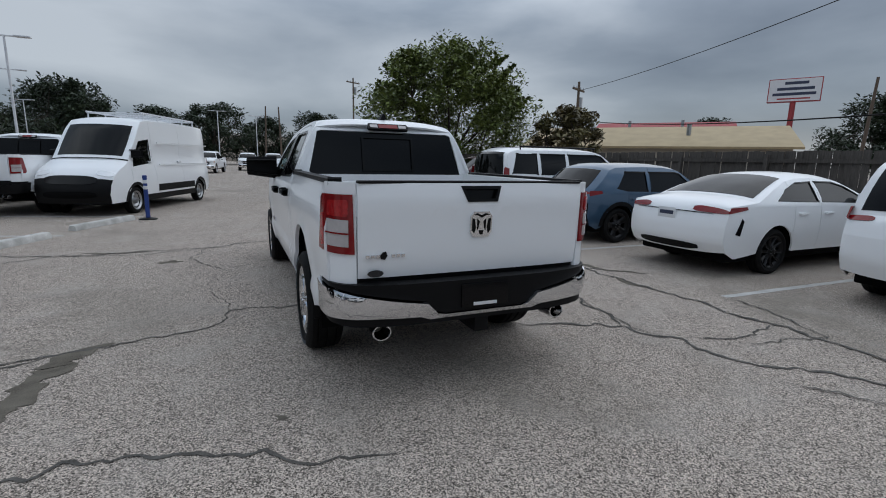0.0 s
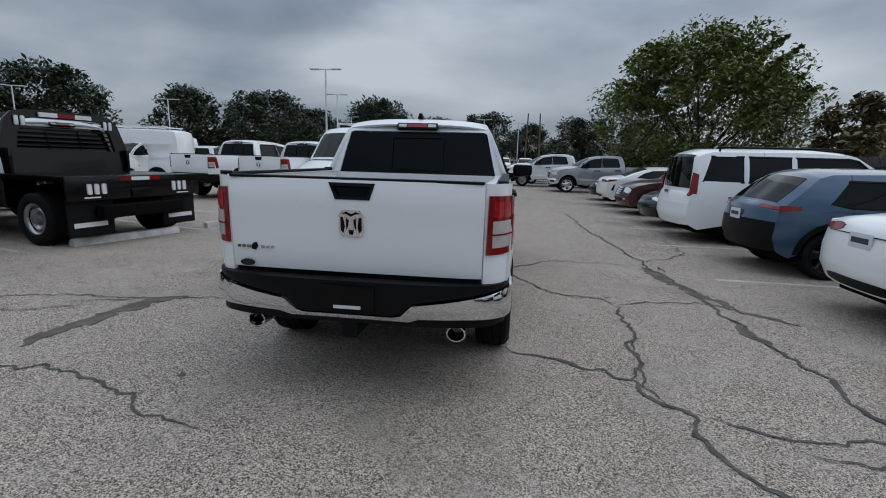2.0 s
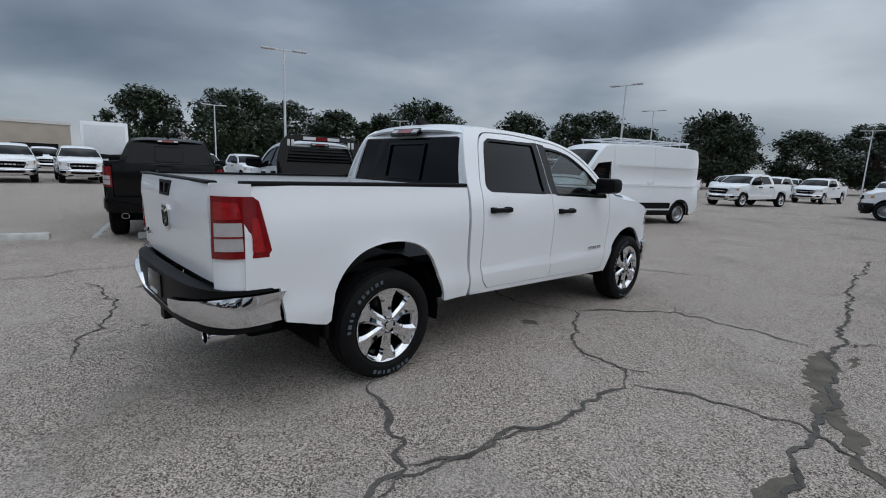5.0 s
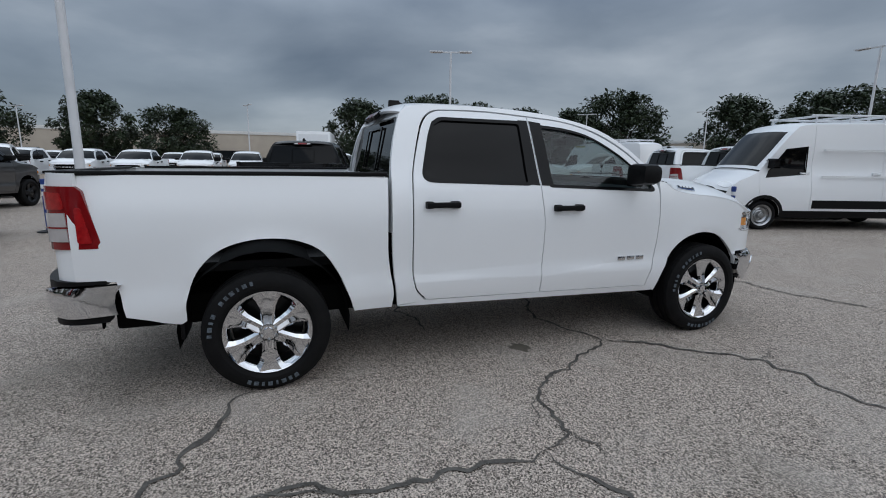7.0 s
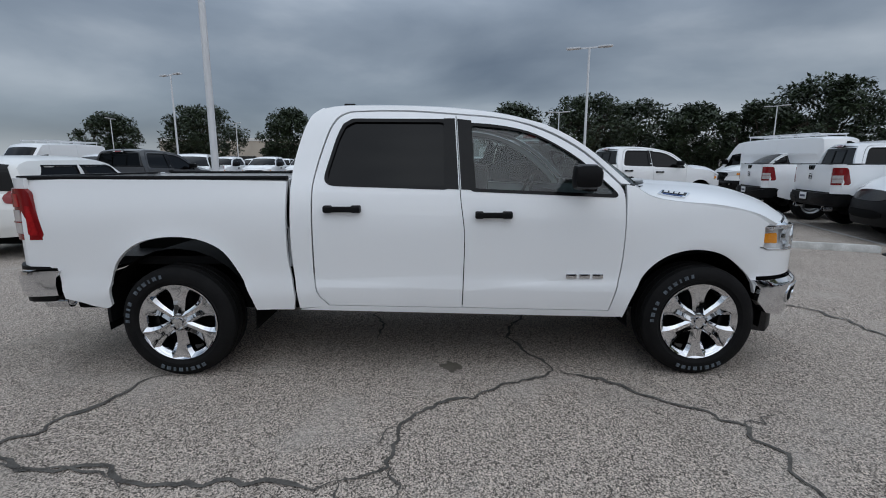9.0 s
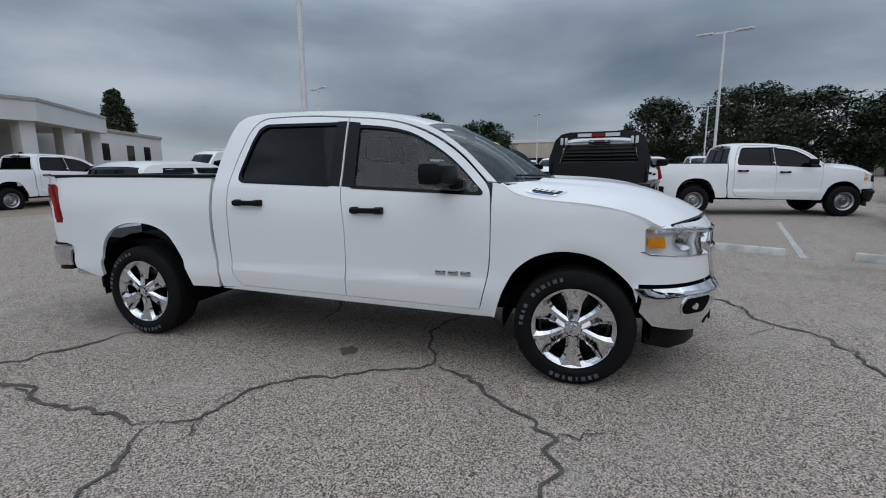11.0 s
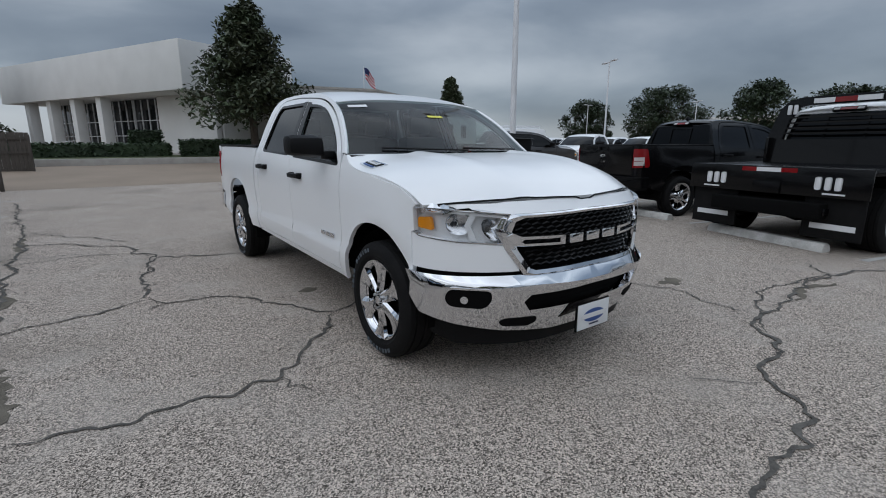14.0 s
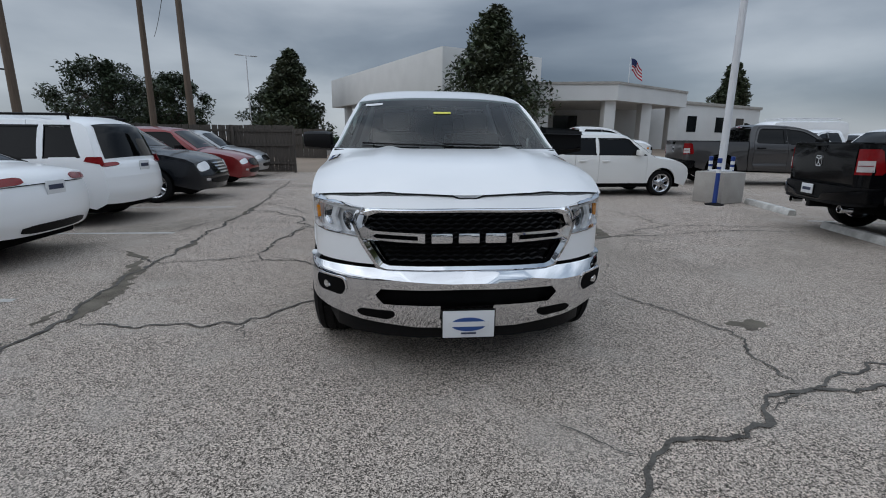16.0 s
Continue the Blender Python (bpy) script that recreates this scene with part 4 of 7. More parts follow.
def pickup(name, paint, bumper, rim, wheel_style, label, detail=False, flat_deck=False, tail_plate=True, lamp_red=True, group=""):
    """A full-size crew-cab pickup, rear axle at its origin, nose towards +y."""
    t = empty(name)
    step = .07 if detail else .16
    thin = .02
    glass_front = clear_glass if detail else privacy
    for s in (1, -1):
        side = lambda y, z: (s * truck_width(y, z), y, z)
        bed = lambda y, z: (s * truck_width(y, z, True), y, z)
        deep = lambda d: (lambda y, z: (s * (truck_width(y, z) - d), y, z))
        o = (s, 0, 0)
        if not flat_deck:
            part("bed_side", sheet(BED_SIDE, bed, o, step=step, depth=.03), paint, t)
        part("cab_frame", sheet(CAB_FRAME, side, o, step=step, depth=.03), paint, t)
        rd = part("rear_door", sheet(REAR_DOOR, side, o, [REAR_WIN], step, thin), paint, t)
        fd = part("front_door", sheet(FRONT_DOOR, side, o, [FRONT_WIN], step, thin), paint, t)
        part("rocker_panel", sheet(ROCKER, side, o, step=.2, depth=.04), paint, t)
        part("front_fender", sheet(FENDER, side, o, step=step, depth=.03), paint, t)
        part("rear_window", sheet(REAR_WIN, deep(.014), o, step=.08, depth=0), privacy, rd, "dark privacy glass")
        part("front_window", sheet(FRONT_WIN, deep(.014), o, step=.08, depth=0), glass_front, fd)
        # black window surrounds and pillar cover
        part("window_trim", sheet([(a, b) for a, b in scale2(REAR_WIN, 1.035, 1.06)], deep(-.003), o, [scale2(REAR_WIN, .975, .955)], .08, .012), gloss_black, rd)
        part("window_trim", sheet(scale2(FRONT_WIN, 1.03, 1.05), deep(-.003), o, [scale2(FRONT_WIN, .965, .95)], .08, .012), gloss_black, fd)
        part("pillar_cover", sheet([(1.87, 1.335), (1.968, 1.33), (1.945, 1.815), (1.868, 1.815)], deep(-.004), o, step=.07, depth=.012), gloss_black, rd)
        part("pillar_cover", sheet([(1.985, 1.33), (2.085, 1.325), (2.06, 1.80), (1.962, 1.812)], deep(-.004), o, step=.07, depth=.012), gloss_black, fd)
        for door, y0, z0 in ((rd, 1.055, 1.2), (fd, 2.08, 1.16)):
            x0 = truck_width(y0, z0)
            bm = bmesh.new()
            for p0, p1, r in (((x0 + .035, y0 + .03, z0), (x0 + .035, y0 + .22, z0), .021),):
                box(bm, s * (x0 + .02), s * (x0 + .05), y0, y0 + .25, z0 - .02, z0 + .018, bevel=.009)
                box(bm, s * (x0 - .01), s * (x0 + .035), y0, y0 + .055, z0 - .026, z0 + .024, bevel=.01)
                box(bm, s * (x0 - .01), s * (x0 + .035), y0 + .185, y0 + .25, z0 - .026, z0 + .024, bevel=.01)
            bmesh.ops.recalc_face_normals(bm, faces=bm.faces[:])
            part("door_handle", bm, plastic, door, "black door handle")
        # mirror
        bm = bmesh.new()
        box(bm, s * .985, s * 1.245, 2.72, 2.90, 1.32, 1.50, bevel=.05)
        for v in bm.verts:
            f = (abs(v.co.x) - .985) / .26
            v.co.y -= .045 * f
            v.co.z += (v.co.z - 1.41) * (-.18 * f) + .012 * f
            if v.co.y > 2.82:
                v.co.z += (v.co.z - 1.41) * -.18
        box(bm, s * .88, s * 1.0, 2.82, 2.90, 1.315, 1.38, bevel=.02)
        bmesh.ops.recalc_face_normals(bm, faces=bm.faces[:])
        mirror = part("door_mirror", bm, plastic, fd, "large black door mirror")
        # wheel liners
        for yw, r, x1 in ((0, .50, .93), (3.672, .46, .91)):
            bm = bmesh.new()
            def liner(u, v, yw=yw, r=r, x1=x1):
                a = math.pi * (1.12 * u - .06)
                return (s * (.42 + (x1 - .42) * v), yw + math.cos(a) * r * 1.06, .42 + math.sin(a) * r)
            grid(bm, 14, 2, liner)
            part("wheel_liner", bm, shadow_liner, t)
            bm = bmesh.new()
            box(bm, s * .38, s * .46, yw - .55, yw + .55, .35, 1.0)
            part("inner_guard", bm, shadow_liner, t)
        for yw in (0, 3.672):
            wheel(wheel_style, .40, .27, .262 if wheel_style != "steel" else .225, t, pose(s * .865, yw, .40, 0, 0, 0 if s > 0 else 180), rim, lettered=detail)
        if not flat_deck:
            # tail lamp wrapped round the corner
            corner = [(.812, .80), (1.052, .80), (1.052, 1.405), (.812, 1.405)]
            part("bed_corner", sheet([(s * a, b) for a, b in corner], on(TAIL), (s, -1, 0), step=.05, depth=.03), paint, t)
            lens = [(.822, .98), (1.165, .99), (1.15, 1.06), (1.09, 1.31), (1.06, 1.335), (.83, 1.335)]
            lamp = part("tail_lamp", sheet([(s * a, b) for a, b in lens], on(TAIL, .012), (s, -1, 0), step=.025 if detail else .05, depth=.03), red_lens, t, "red tail lamp wrapped round the corner")
            if detail or lamp_red:
                inner = [(.855, 1.025), (1.005, 1.03), (1.0, 1.19), (.855, 1.185)] if detail else [(.85, 1.02), (1.03, 1.025), (1.025, 1.18), (.85, 1.175)]
                part("reversing_lens", sheet([(s * a, b) for a, b in inner], on(TAIL, .019), (s, -1, 0), step=.025 if detail else .05, depth=.01), clear_lens, lamp, "clear reversing lens")
                if detail:
                    part("brake_window", sheet([(s * a, b) for a, b in eased([(.855, 1.205), (1.0, 1.21), (.985, 1.30), (.855, 1.305)], .015)], on(TAIL, .018), (s, -1, 0), step=.025, depth=.008), bright_red_lens, lamp, "brighter red brake window")
                    part("corner_reflector", sheet([(s * a, b) for a, b in eased([(1.05, 1.02), (1.12, 1.02), (1.08, 1.22), (1.05, 1.22)], .015)], on(TAIL, .018), (s, -1, 0), step=.025, depth=.008), bright_red_lens, lamp)
                part("lens_divider", sheet([(s * a, b) for a, b in [(.85, 1.10), (1.01, 1.105), (1.01, 1.114), (.85, 1.109)]], on(TAIL, .024), (s, -1, 0), step=.025, depth=.01), red_lens, lamp)
            bm = bmesh.new()
            rod(bm, (s * .655, -.98, .468), (s * .66, -1.14, .474), .052, .056, 20, caps=False)
            rod(bm, (s * .655, -.98, .468), (s * .66, -1.138, .474), .046, .05, 20, caps=False)
            ex = part("exhaust_tip", bm, chrome, t, "polished oval exhaust tip")
            bm = bmesh.new()
            grid(bm, 24, 6, lambda u, v: ((s * .66 + (.056 + .0065 * math.cos(2 * math.pi * v)) * math.cos(2 * math.pi * u)), -1.14 + .0065 * math.sin(2 * math.pi * v), .474 + (.048 + .0065 * math.cos(2 * math.pi * v)) * math.sin(2 * math.pi * u)))
            part("tip_lip", bm, chrome, ex)
            bm = box_bm(s * .72, s * .97, -.50, -.475, .40, .66, bevel=.008)
            part("mud_flap", bm, plastic, t)
            bm = box_bm(s * .875, s * .938, -1.0, .80, 1.392, 1.420, bevel=.010)
            part("rail_cap", bm, plastic, t, "black bed rail cap")
            bm = box_bm(s * .80, s * .86, -1.05, .80, 1.05, 1.40, bevel=.01)
            part("bed_wall", bm, paint, t)
        # head lamp
        lamp_o = flowing([(.635, .885), (.90, .895), (1.17, .912), (1.215, .935), (1.222, 1.055), (1.205, 1.075), (.93, 1.075), (.62, 1.052), (.66, .97)], 50)
        flip = lambda pts: [(s * a, b) for a, b in pts]
        bowl = part("head_lamp", sheet(flip(lamp_o), on(NOSE, -.05), (s, 1, 0), step=.06, depth=-.04 if detail else .03), lamp_bowl, t, "bright reflector head lamp")
        part("amber_marker", sheet(flip(eased([(1.07, .95), (1.185, .957), (1.185, 1.018), (1.085, 1.026)], .012)), on(NOSE, -.012), (s, 1, 0), step=.06, depth=.02), amber_lens, bowl, "amber side marker")
        if detail:
            # a round outer reflector, a slanted inner one, each with its bulb
            for a0, z0, ra_, rz, slant in ((.945, .992, .085, .064, 0), (.745, .965, .055, .062, .35)):
                seat_ = on(NOSE, -.05)

                def cup(u, v):
                    w = 2 * math.pi * u
                    k = .25 + .75 * v
                    return Vector(seat_(s * (a0 + ra_ * k * math.cos(w) + slant * rz * k * math.sin(w)), z0 + rz * k * math.sin(w))) + Vector((0, .004 + .034 * v * v, 0))
                bm = bmesh.new()
                grid(bm, 12, 4, cup)
                part("reflector_cup", thicken(bm, 0, (0, 1, 0)), alloy, bowl)
                bm = bmesh.new()
                rod(bm, seat_(s * a0, z0), on(NOSE, -.022)(s * a0, z0), .018, .014, 14)
                part("bulb", bm, lamp_dark, bowl)
            part("lamp_divider", sheet(flip([(.80, .90), (.835, .90), (.875, .985), (.84, 1.062), (.80, 1.06), (.838, .985)]), on(NOSE, -.014), (s, 1, 0), step=.08, depth=.02), lamp_bowl, bowl)
            part("daylight_strip", sheet(flip([(.65, 1.030), (.93, 1.052), (1.16, 1.050), (1.16, 1.062), (.93, 1.066), (.64, 1.044)]), on(NOSE, -.012), (s, 1, 0), step=.06, depth=.015), flag_white, bowl)
            part("lamp_cover", sheet(flip(lamp_o), on(NOSE, .002), (s, 1, 0), step=.06, depth=0), lamp_glass, bowl, "clear lamp cover").visible_shadow = False
            part("lamp_surround", sheet(flip(scale2(lamp_o, 1.01, 1.035)), on(NOSE, .003), (s, 1, 0), [flip(scale2(lamp_o, .988, .965))], .1, .03), chrome, bowl)
        apron_o = [(.53, .725), (1.25, .72), (1.25, .93), (1.2, .92), (.63, .875), (.60, .86)]
        part("front_apron", sheet([(s * a, b) for a, b in apron_o], on(NOSE, -.002), (s, 1, 0), step=step, depth=.03), paint, t)
    # cab back, glass, roof, windscreen, bonnet
    back = lambda x, z: (x, curve_at([(1.0, .83), (1.4, .842), (1.62, .875), (1.82, .935), (1.9, 1.01)], z), z)
    half_back = [(.885, 1.0), (.89, 1.40), (.81, 1.66), (.742, 1.80), (.70, 1.865), (.65, 1.893), (.5, 1.905), (.2, 1.912)]
    half_glass = [(.805, 1.37), (.70, 1.795), (.66, 1.81)]
    part("cab_back", sheet(half_back + mirror2(half_back), back, (0, -1, 0), [half_glass + mirror2(half_glass)], .12, .02), paint, t)
    rg = part("back_glass", sheet(half_glass + mirror2(half_glass), lambda x, z: Vector(back(x, z)) + Vector((0, .012, 0)), (0, -1, 0), step=.3, depth=0), privacy, t, "dark tinted back glass")
    part("slider_frame", sheet([(-.27, 1.42), (.27, 1.42), (.27, 1.76), (-.27, 1.76)], lambda x, z: Vector(back(x, z)) + Vector((0, .002, 0)), (0, -1, 0), [[(-.25, 1.44), (.25, 1.44), (.25, 1.745), (-.25, 1.745)]], .3, .012), gloss_black, rg)
    hb = part("high_brake_lamp", sheet([(-.20, 1.838), (.20, 1.838), (.215, 1.86), (.20, 1.892), (-.20, 1.892), (-.215, 1.86)], lambda x, z: Vector(back(x, z)) + Vector((0, -.088, 0)), (0, -1, 0), step=.1, depth=.03), gloss_black, t)
    part("brake_lens", sheet([(-.10, 1.848), (.10, 1.848), (.10, 1.884), (-.10, 1.884)], lambda x, z: Vector(back(x, z)) + Vector((0, -.094, 0)), (0, -1, 0), step=.1, depth=.01), red_lens, hb)
    for s in (1, -1):
        part("cargo_lens", sheet([(s * .11, 1.850), (s * .185, 1.852), (s * .19, 1.865), (s * .185, 1.88), (s * .11, 1.882)], lambda x, z: Vector(back(x, z)) + Vector((0, -.094, 0)), (0, -1, 0), step=.1, depth=.01), clear_lens, hb)

    def roof(u, v):
        y = .95 + (2.6 - .95) * v
        ze = curve_at(ROOF_EDGE, y)
        U = 2 * u - 1
        bow = (y + .05 * (1 - U * U) * (1 if v > .5 else -1) * abs(2 * v - 1) ** 3)
        return (U * (truck_width(y, ze) - .002), bow, ze + .04 * (1 - abs(U) ** 3.2))
    bm = bmesh.new()
    grid(bm, 20, 24, roof)
    part("roof", thicken(bm, .02, (0, 0, 1)), paint, t)

    def screen(u, v):
        U = 2 * u - 1
        ye, ze = 2.58 + .55 * v, curve_at([(2.58, 1.775), (2.86, 1.60), (3.13, 1.362)], 2.58 + .55 * v)
        yc, zc = 2.645 + .795 * v, 1.806 - .452 * v + .03 * math.sin(math.pi * v)
        f = abs(U) ** 2.2
        return (U * (truck_width(ye, ze) - .012), yc + (ye - yc) * f, zc + (ze - zc) * f)
    bm = bmesh.new()
    grid(bm, 18, 10, screen)
    part("windscreen", thicken(bm, 0, (0, 1, 1)), glass_front, t, "laminated windscreen")
    bm = bmesh.new()
    def cowl(u, v):
        a = Vector(screen(u, 1.0))
        return a + Vector((0, .10 * v - .02, .004 - .016 * v))
    grid(bm, 16, 2, cowl)
    part("cowl", thicken(bm, .01, (0, 0, 1)), plastic, t)

    def bonnet(u, v):
        U = 2 * u - 1
        yc, ye = 3.46 + 1.08 * v, 3.17 + 1.0 * v
        zc = curve_at([(0, 1.362), (.3, 1.352), (.6, 1.312), (.85, 1.225), (1, 1.135)], v)
        ze = curve_at([(0, 1.355), (.1, 1.292), (.25, 1.256), (.6, 1.222), (.85, 1.165), (1, 1.092)], v)
        f = abs(U) ** 2.6
        z = ze + (zc - ze) * (1 - abs(U) ** 4.2)
        z += .022 * math.exp(-((abs(U) - .50) / .06) ** 2) * (1 - .7 * v) - .012 * math.exp(-((U) / .25) ** 2) * v
        return (U * (truck_width(ye, ze) - .001), yc + (ye - yc) * f, z)
    bm = bmesh.new()
    grid(bm, 34, 22, bonnet)
    hood = part("bonnet", thicken(bm, .03, (0, 0, 1)), paint, t)
    lip = [(.0, 1.04), (.60, 1.045), (.93, 1.082), (1.19, 1.078), (1.19, 1.092), (1.0, 1.098), (.66, 1.108), (.60, 1.115), (.3, 1.118), (.09, 1.125), (.05, 1.108), (0, 1.106)]
    lip_full = [(a, b) for a, b in lip] + [(-a, b) for a, b in reversed(lip) if a]
    part("bonnet_lip", sheet(lip_full, on(NOSE, -.012, [(1.03, .0), (1.13, -.07)]), (0, 1, 0), step=.08, depth=.02), paint, t)
    if detail:
        # solid black strip that stands in for the shade in the bonnet gap
        bm = bmesh.new()
        edge = [Vector(bonnet(.03 + .94 * k / 40, 1.0)) + Vector((0, .012, -.004 - .016 * (abs(k - 20) < 2))) for k in range(41)]
        grid(bm, 40, 6, lambda u, v: edge[min(40, int(round(u * 40)))] + Vector((0, .006 * math.cos(2 * math.pi * v), .006 * math.sin(2 * math.pi * v))))
        part("bonnet_seal", bm, gloss_black, hood, "black strip standing in for the shaded gap under the bonnet's front edge")
    # grille
    outer = [(.0, 1.058), (.57, 1.052), (.66, 1.035), (.70, .97), (.64, .85), (.535, .705), (.48, .69), (0, .69)]
    inner = [(0, 1.03), (.50, 1.022), (.552, 1.002), (.574, .95), (.55, .85), (.482, .748), (.45, .735), (0, .735)]
    full = lambda h: h + [(-a, b) for a, b in reversed(h) if a]
    gr = empty("grille")
    gr.parent = t
    ring_fn = on(NOSE, .012, [(.7, 0), (1.08, -.03)])
    bm = bmesh.new()
    loops = []
    fo, fi = full(outer), full(inner)
    for k in range(len(fo)):
        for j in range(6):
            f = j / 6
            a_, b_ = fo[k], fo[(k + 1) % len(fo)]
            c_, d_ = fi[k], fi[(k + 1) % len(fi)]
            p, q = (a_[0] + (b_[0] - a_[0]) * f, a_[1] + (b_[1] - a_[1]) * f), (c_[0] + (d_[0] - c_[0]) * f, c_[1] + (d_[1] - c_[1]) * f)
            row = []
            for g, lift in ((0, -.03), (.06, 0), (.35, .012), (.8, .004), (1, -.045)):
                row.append(bm.verts.new(Vector(ring_fn(p[0] + (q[0] - p[0]) * g, p[1] + (q[1] - p[1]) * g)) + Vector((0, lift, 0))))
            loops.append(row)
    for k in range(len(loops)):
        r0, r1 = loops[k], loops[(k + 1) % len(loops)]
        for j in range(4):
            bm.faces.new((r0[j], r1[j], r1[j + 1], r0[j + 1]))
    part("grille_surround", thicken(bm, 0, (0, 1, 0)), bumper, gr)
    part("grille_backing", sheet(full(inner), on(NOSE, -.05), (0, 1, 0), step=.2, depth=0), shadow_liner, gr)
    bm = bmesh.new()
    if detail:
        for row in range(11):
            z = .75 + row * .026
            span = .45 + .12 * min(1, (z - .735) / .2)
            n = int(span * 2 / .065)
            for k in range(n):
                a = -span + (k + (.5 if row % 2 else 0)) * (2 * span / n)
                x0, y0 = NOSE(a)
                x1, y1 = NOSE(a + span / n)
                x2, y2 = NOSE(min(a + 2 * span / n, span))
                up = .013
                rod(bm, (x0, y0 - .02, z), (x1, y1 - .014, z + up), .0065, n=4, caps=False)
                rod(bm, (x1, y1 - .014, z + up), (x2, y2 - .02, z), .0065, n=4, caps=False)
    else:
        for row in range(6):
            z = .76 + row * .045
            for k in range(6):
                x0, y0 = NOSE(-.48 + k * .16)
                x1, y1 = NOSE(-.32 + k * .16)
                rod(bm, (x0, y0 - .02, z), (x1, y1 - .02, z), .009, n=4, caps=False)
    part("grille_mesh", bm, gloss_black, gr, "gloss black honeycomb grille mesh")
    for s in (1, -1):
        arm_o = [(.25, .915), (.55, .925), (.60, .945), (.64, .93), (.62, .875), (.55, .87), (.25, .86)]
        arm_i = [(.29, .90), (.53, .908), (.55, .895), (.53, .883), (.29, .876)]
        part("grille_bar", sheet([(s * a, b) for a, b in arm_o], on(NOSE, .01), (0, 1, 0), [[(s * a, b) for a, b in arm_i]], .1, .03), bumper, gr)
    for k in (-1, 0, 1):
        bm = bmesh.new()
        box(bm, k * .155 - .062, k * .155 + .062, 4.60, 4.632, .858, .918, bevel=.010)
        part("emblem_block", bm, bumper, gr)
    # front bumper
    bo = [(0, .70), (.5, .705), (.62, .706), (1.235, .70), (1.225, .55), (1.12, .46), (.9, .415), (.62, .37), (.30, .335), (0, .33)]
    slot = [(0, .595), (.50, .592), (.535, .55), (.49, .492), (0, .487)]
    fog = [(.73, .635), (.96, .64), (.985, .58), (.95, .525), (.75, .515), (.715, .57)]
    duct = [(.43, .445), (.62, .45), (.66, .43), (.63, .40), (.47, .385), (.42, .41)]
    holes = [full(slot)]
    BUMP = [(.33, -.07), (.46, -.022), (.63, .022), (.66, .018), (.706, -.03)]
    fb = part("front_bumper", sheet(full(bo), on(NOSE, .035, BUMP), (0, 1, 0), holes, .07, .06), bumper, t, "polished front bumper")
    back_o = [(0, .68), (.55, .69), (.64, .75), (1.2, .75), (1.18, .52), (.9, .40), (.30, .345), (0, .34)]
    part("bumper_backing", sheet(full(back_o), on(NOSE, -.04), (0, 1, 0), step=.2, depth=0), shadow_liner, fb)
    dam = [(0, .36), (.62, .39), (1.15, .46), (1.15, .30), (.95, .26), (.3, .25), (0, .25)]
    part("air_dam", sheet(full(dam), on(NOSE, -.075), (0, 1, 0), step=.2, depth=.03), plastic, t)
    for s in (1, -1):
        if detail:
            part("fog_trim", sheet([(s * a, b) for a, b in scale2(eased(fog, .03), 1.05, 1.12)], on(NOSE, .040, BUMP), (s, 1, 0), [[(s * a, b) for a, b in scale2(eased(fog, .03), .97, .94)]], .08, .012), bumper, fb)
        # no openings here: near-black sheets on the bumper give the recess and duct their shade
        part("fog_bezel", sheet([(s * a, b) for a, b in eased(fog, .03)], on(NOSE, .0375, BUMP), (s, 1, 0), step=.06, depth=.004), shadow_liner, fb, "flat black bezel, its colour standing in for the shaded fog lamp recess")
        part("lower_duct", sheet([(s * a, b) for a, b in eased(duct, .022)], on(NOSE, .039, BUMP), (s, 1, 0), step=.06, depth=.004), shadow_liner, fb, "flat black sheet standing in for the shaded lower air duct")
        bm = bmesh.new()
        rod(bm, on(NOSE, .03, BUMP)(s * .87, .575), on(NOSE, .048, BUMP)(s * .87, .575), .026, .022, 18)
        part("fog_lamp", bm, chrome, fb)
    if detail:
        bm = box_bm(-.16, .16, 4.655, 4.668, .295, .475, bevel=.004)
        pl = part("front_plate_holder", bm, gloss_black, t)
        bm = box_bm(-.152, .152, 4.668, 4.674, .303, .467, bevel=.002)
        part("plate_face", bm, plate_white, pl, "white dealer plate with a blue oval")
        bm = bmesh.new()
        vs = [bm.verts.new((math.cos(a) * .105, 4.6765, .385 + math.sin(a) * .042)) for a in [k * math.pi / 14 for k in range(28)]]
        bm.faces.new(vs)
        part("plate_oval", thicken(bm, .002, (0, 1, 0)), sign_blue, pl)
        bm = box_bm(-.12, .12, 4.677, 4.679, .372, .402)
        part("plate_bar", bm, flag_white, pl)
        bm = box_bm(-.045, .045, 4.677, 4.679, .326, .336)
        part("plate_bar", bm, plate_ink, pl)
        # interior
        inside = empty("cabin")
        inside.parent = t
        for x in (-.42, .42):
            for y in (1.15, 2.12):
                bm = box_bm(x - .26, x + .26, y, y + .5, .78, .95, bevel=.05)
                box(bm, x - .25, x + .25, y - .12, y + .08, .9, 1.5, bevel=.06)
                box(bm, x - .13, x + .13, y - .12, y - .02, 1.53, 1.70, bevel=.04)
                part("seat", bm, seat_cloth, inside)
        bm = box_bm(-.86, .86, 2.78, 3.25, .95, 1.30, bevel=.08)
        part("dashboard", bm, plastic, inside)
        bm = bmesh.new()
        for k in range(20):
            a, b = 2 * math.pi * k / 20, 2 * math.pi * (k + 1) / 20
            f = lambda w: Vector((-.42 + .19 * math.cos(w), 2.66 + .06 * math.sin(w), 1.20 + .17 * math.sin(w)))
            rod(bm, f(a), f(b), .016, n=6)
        rod(bm, (-.58, 2.66, 1.2), (-.26, 2.66, 1.2), .03, n=6)
        rod(bm, (-.42, 2.66, 1.2), (-.42, 2.9, 1.15), .04, n=8)
        part("steering_wheel", bm, plastic, inside)
        bm = box_bm(-.88, .88, .9, 3.2, .48, .80)
        part("cabin_floor", bm, shadow_liner, inside)
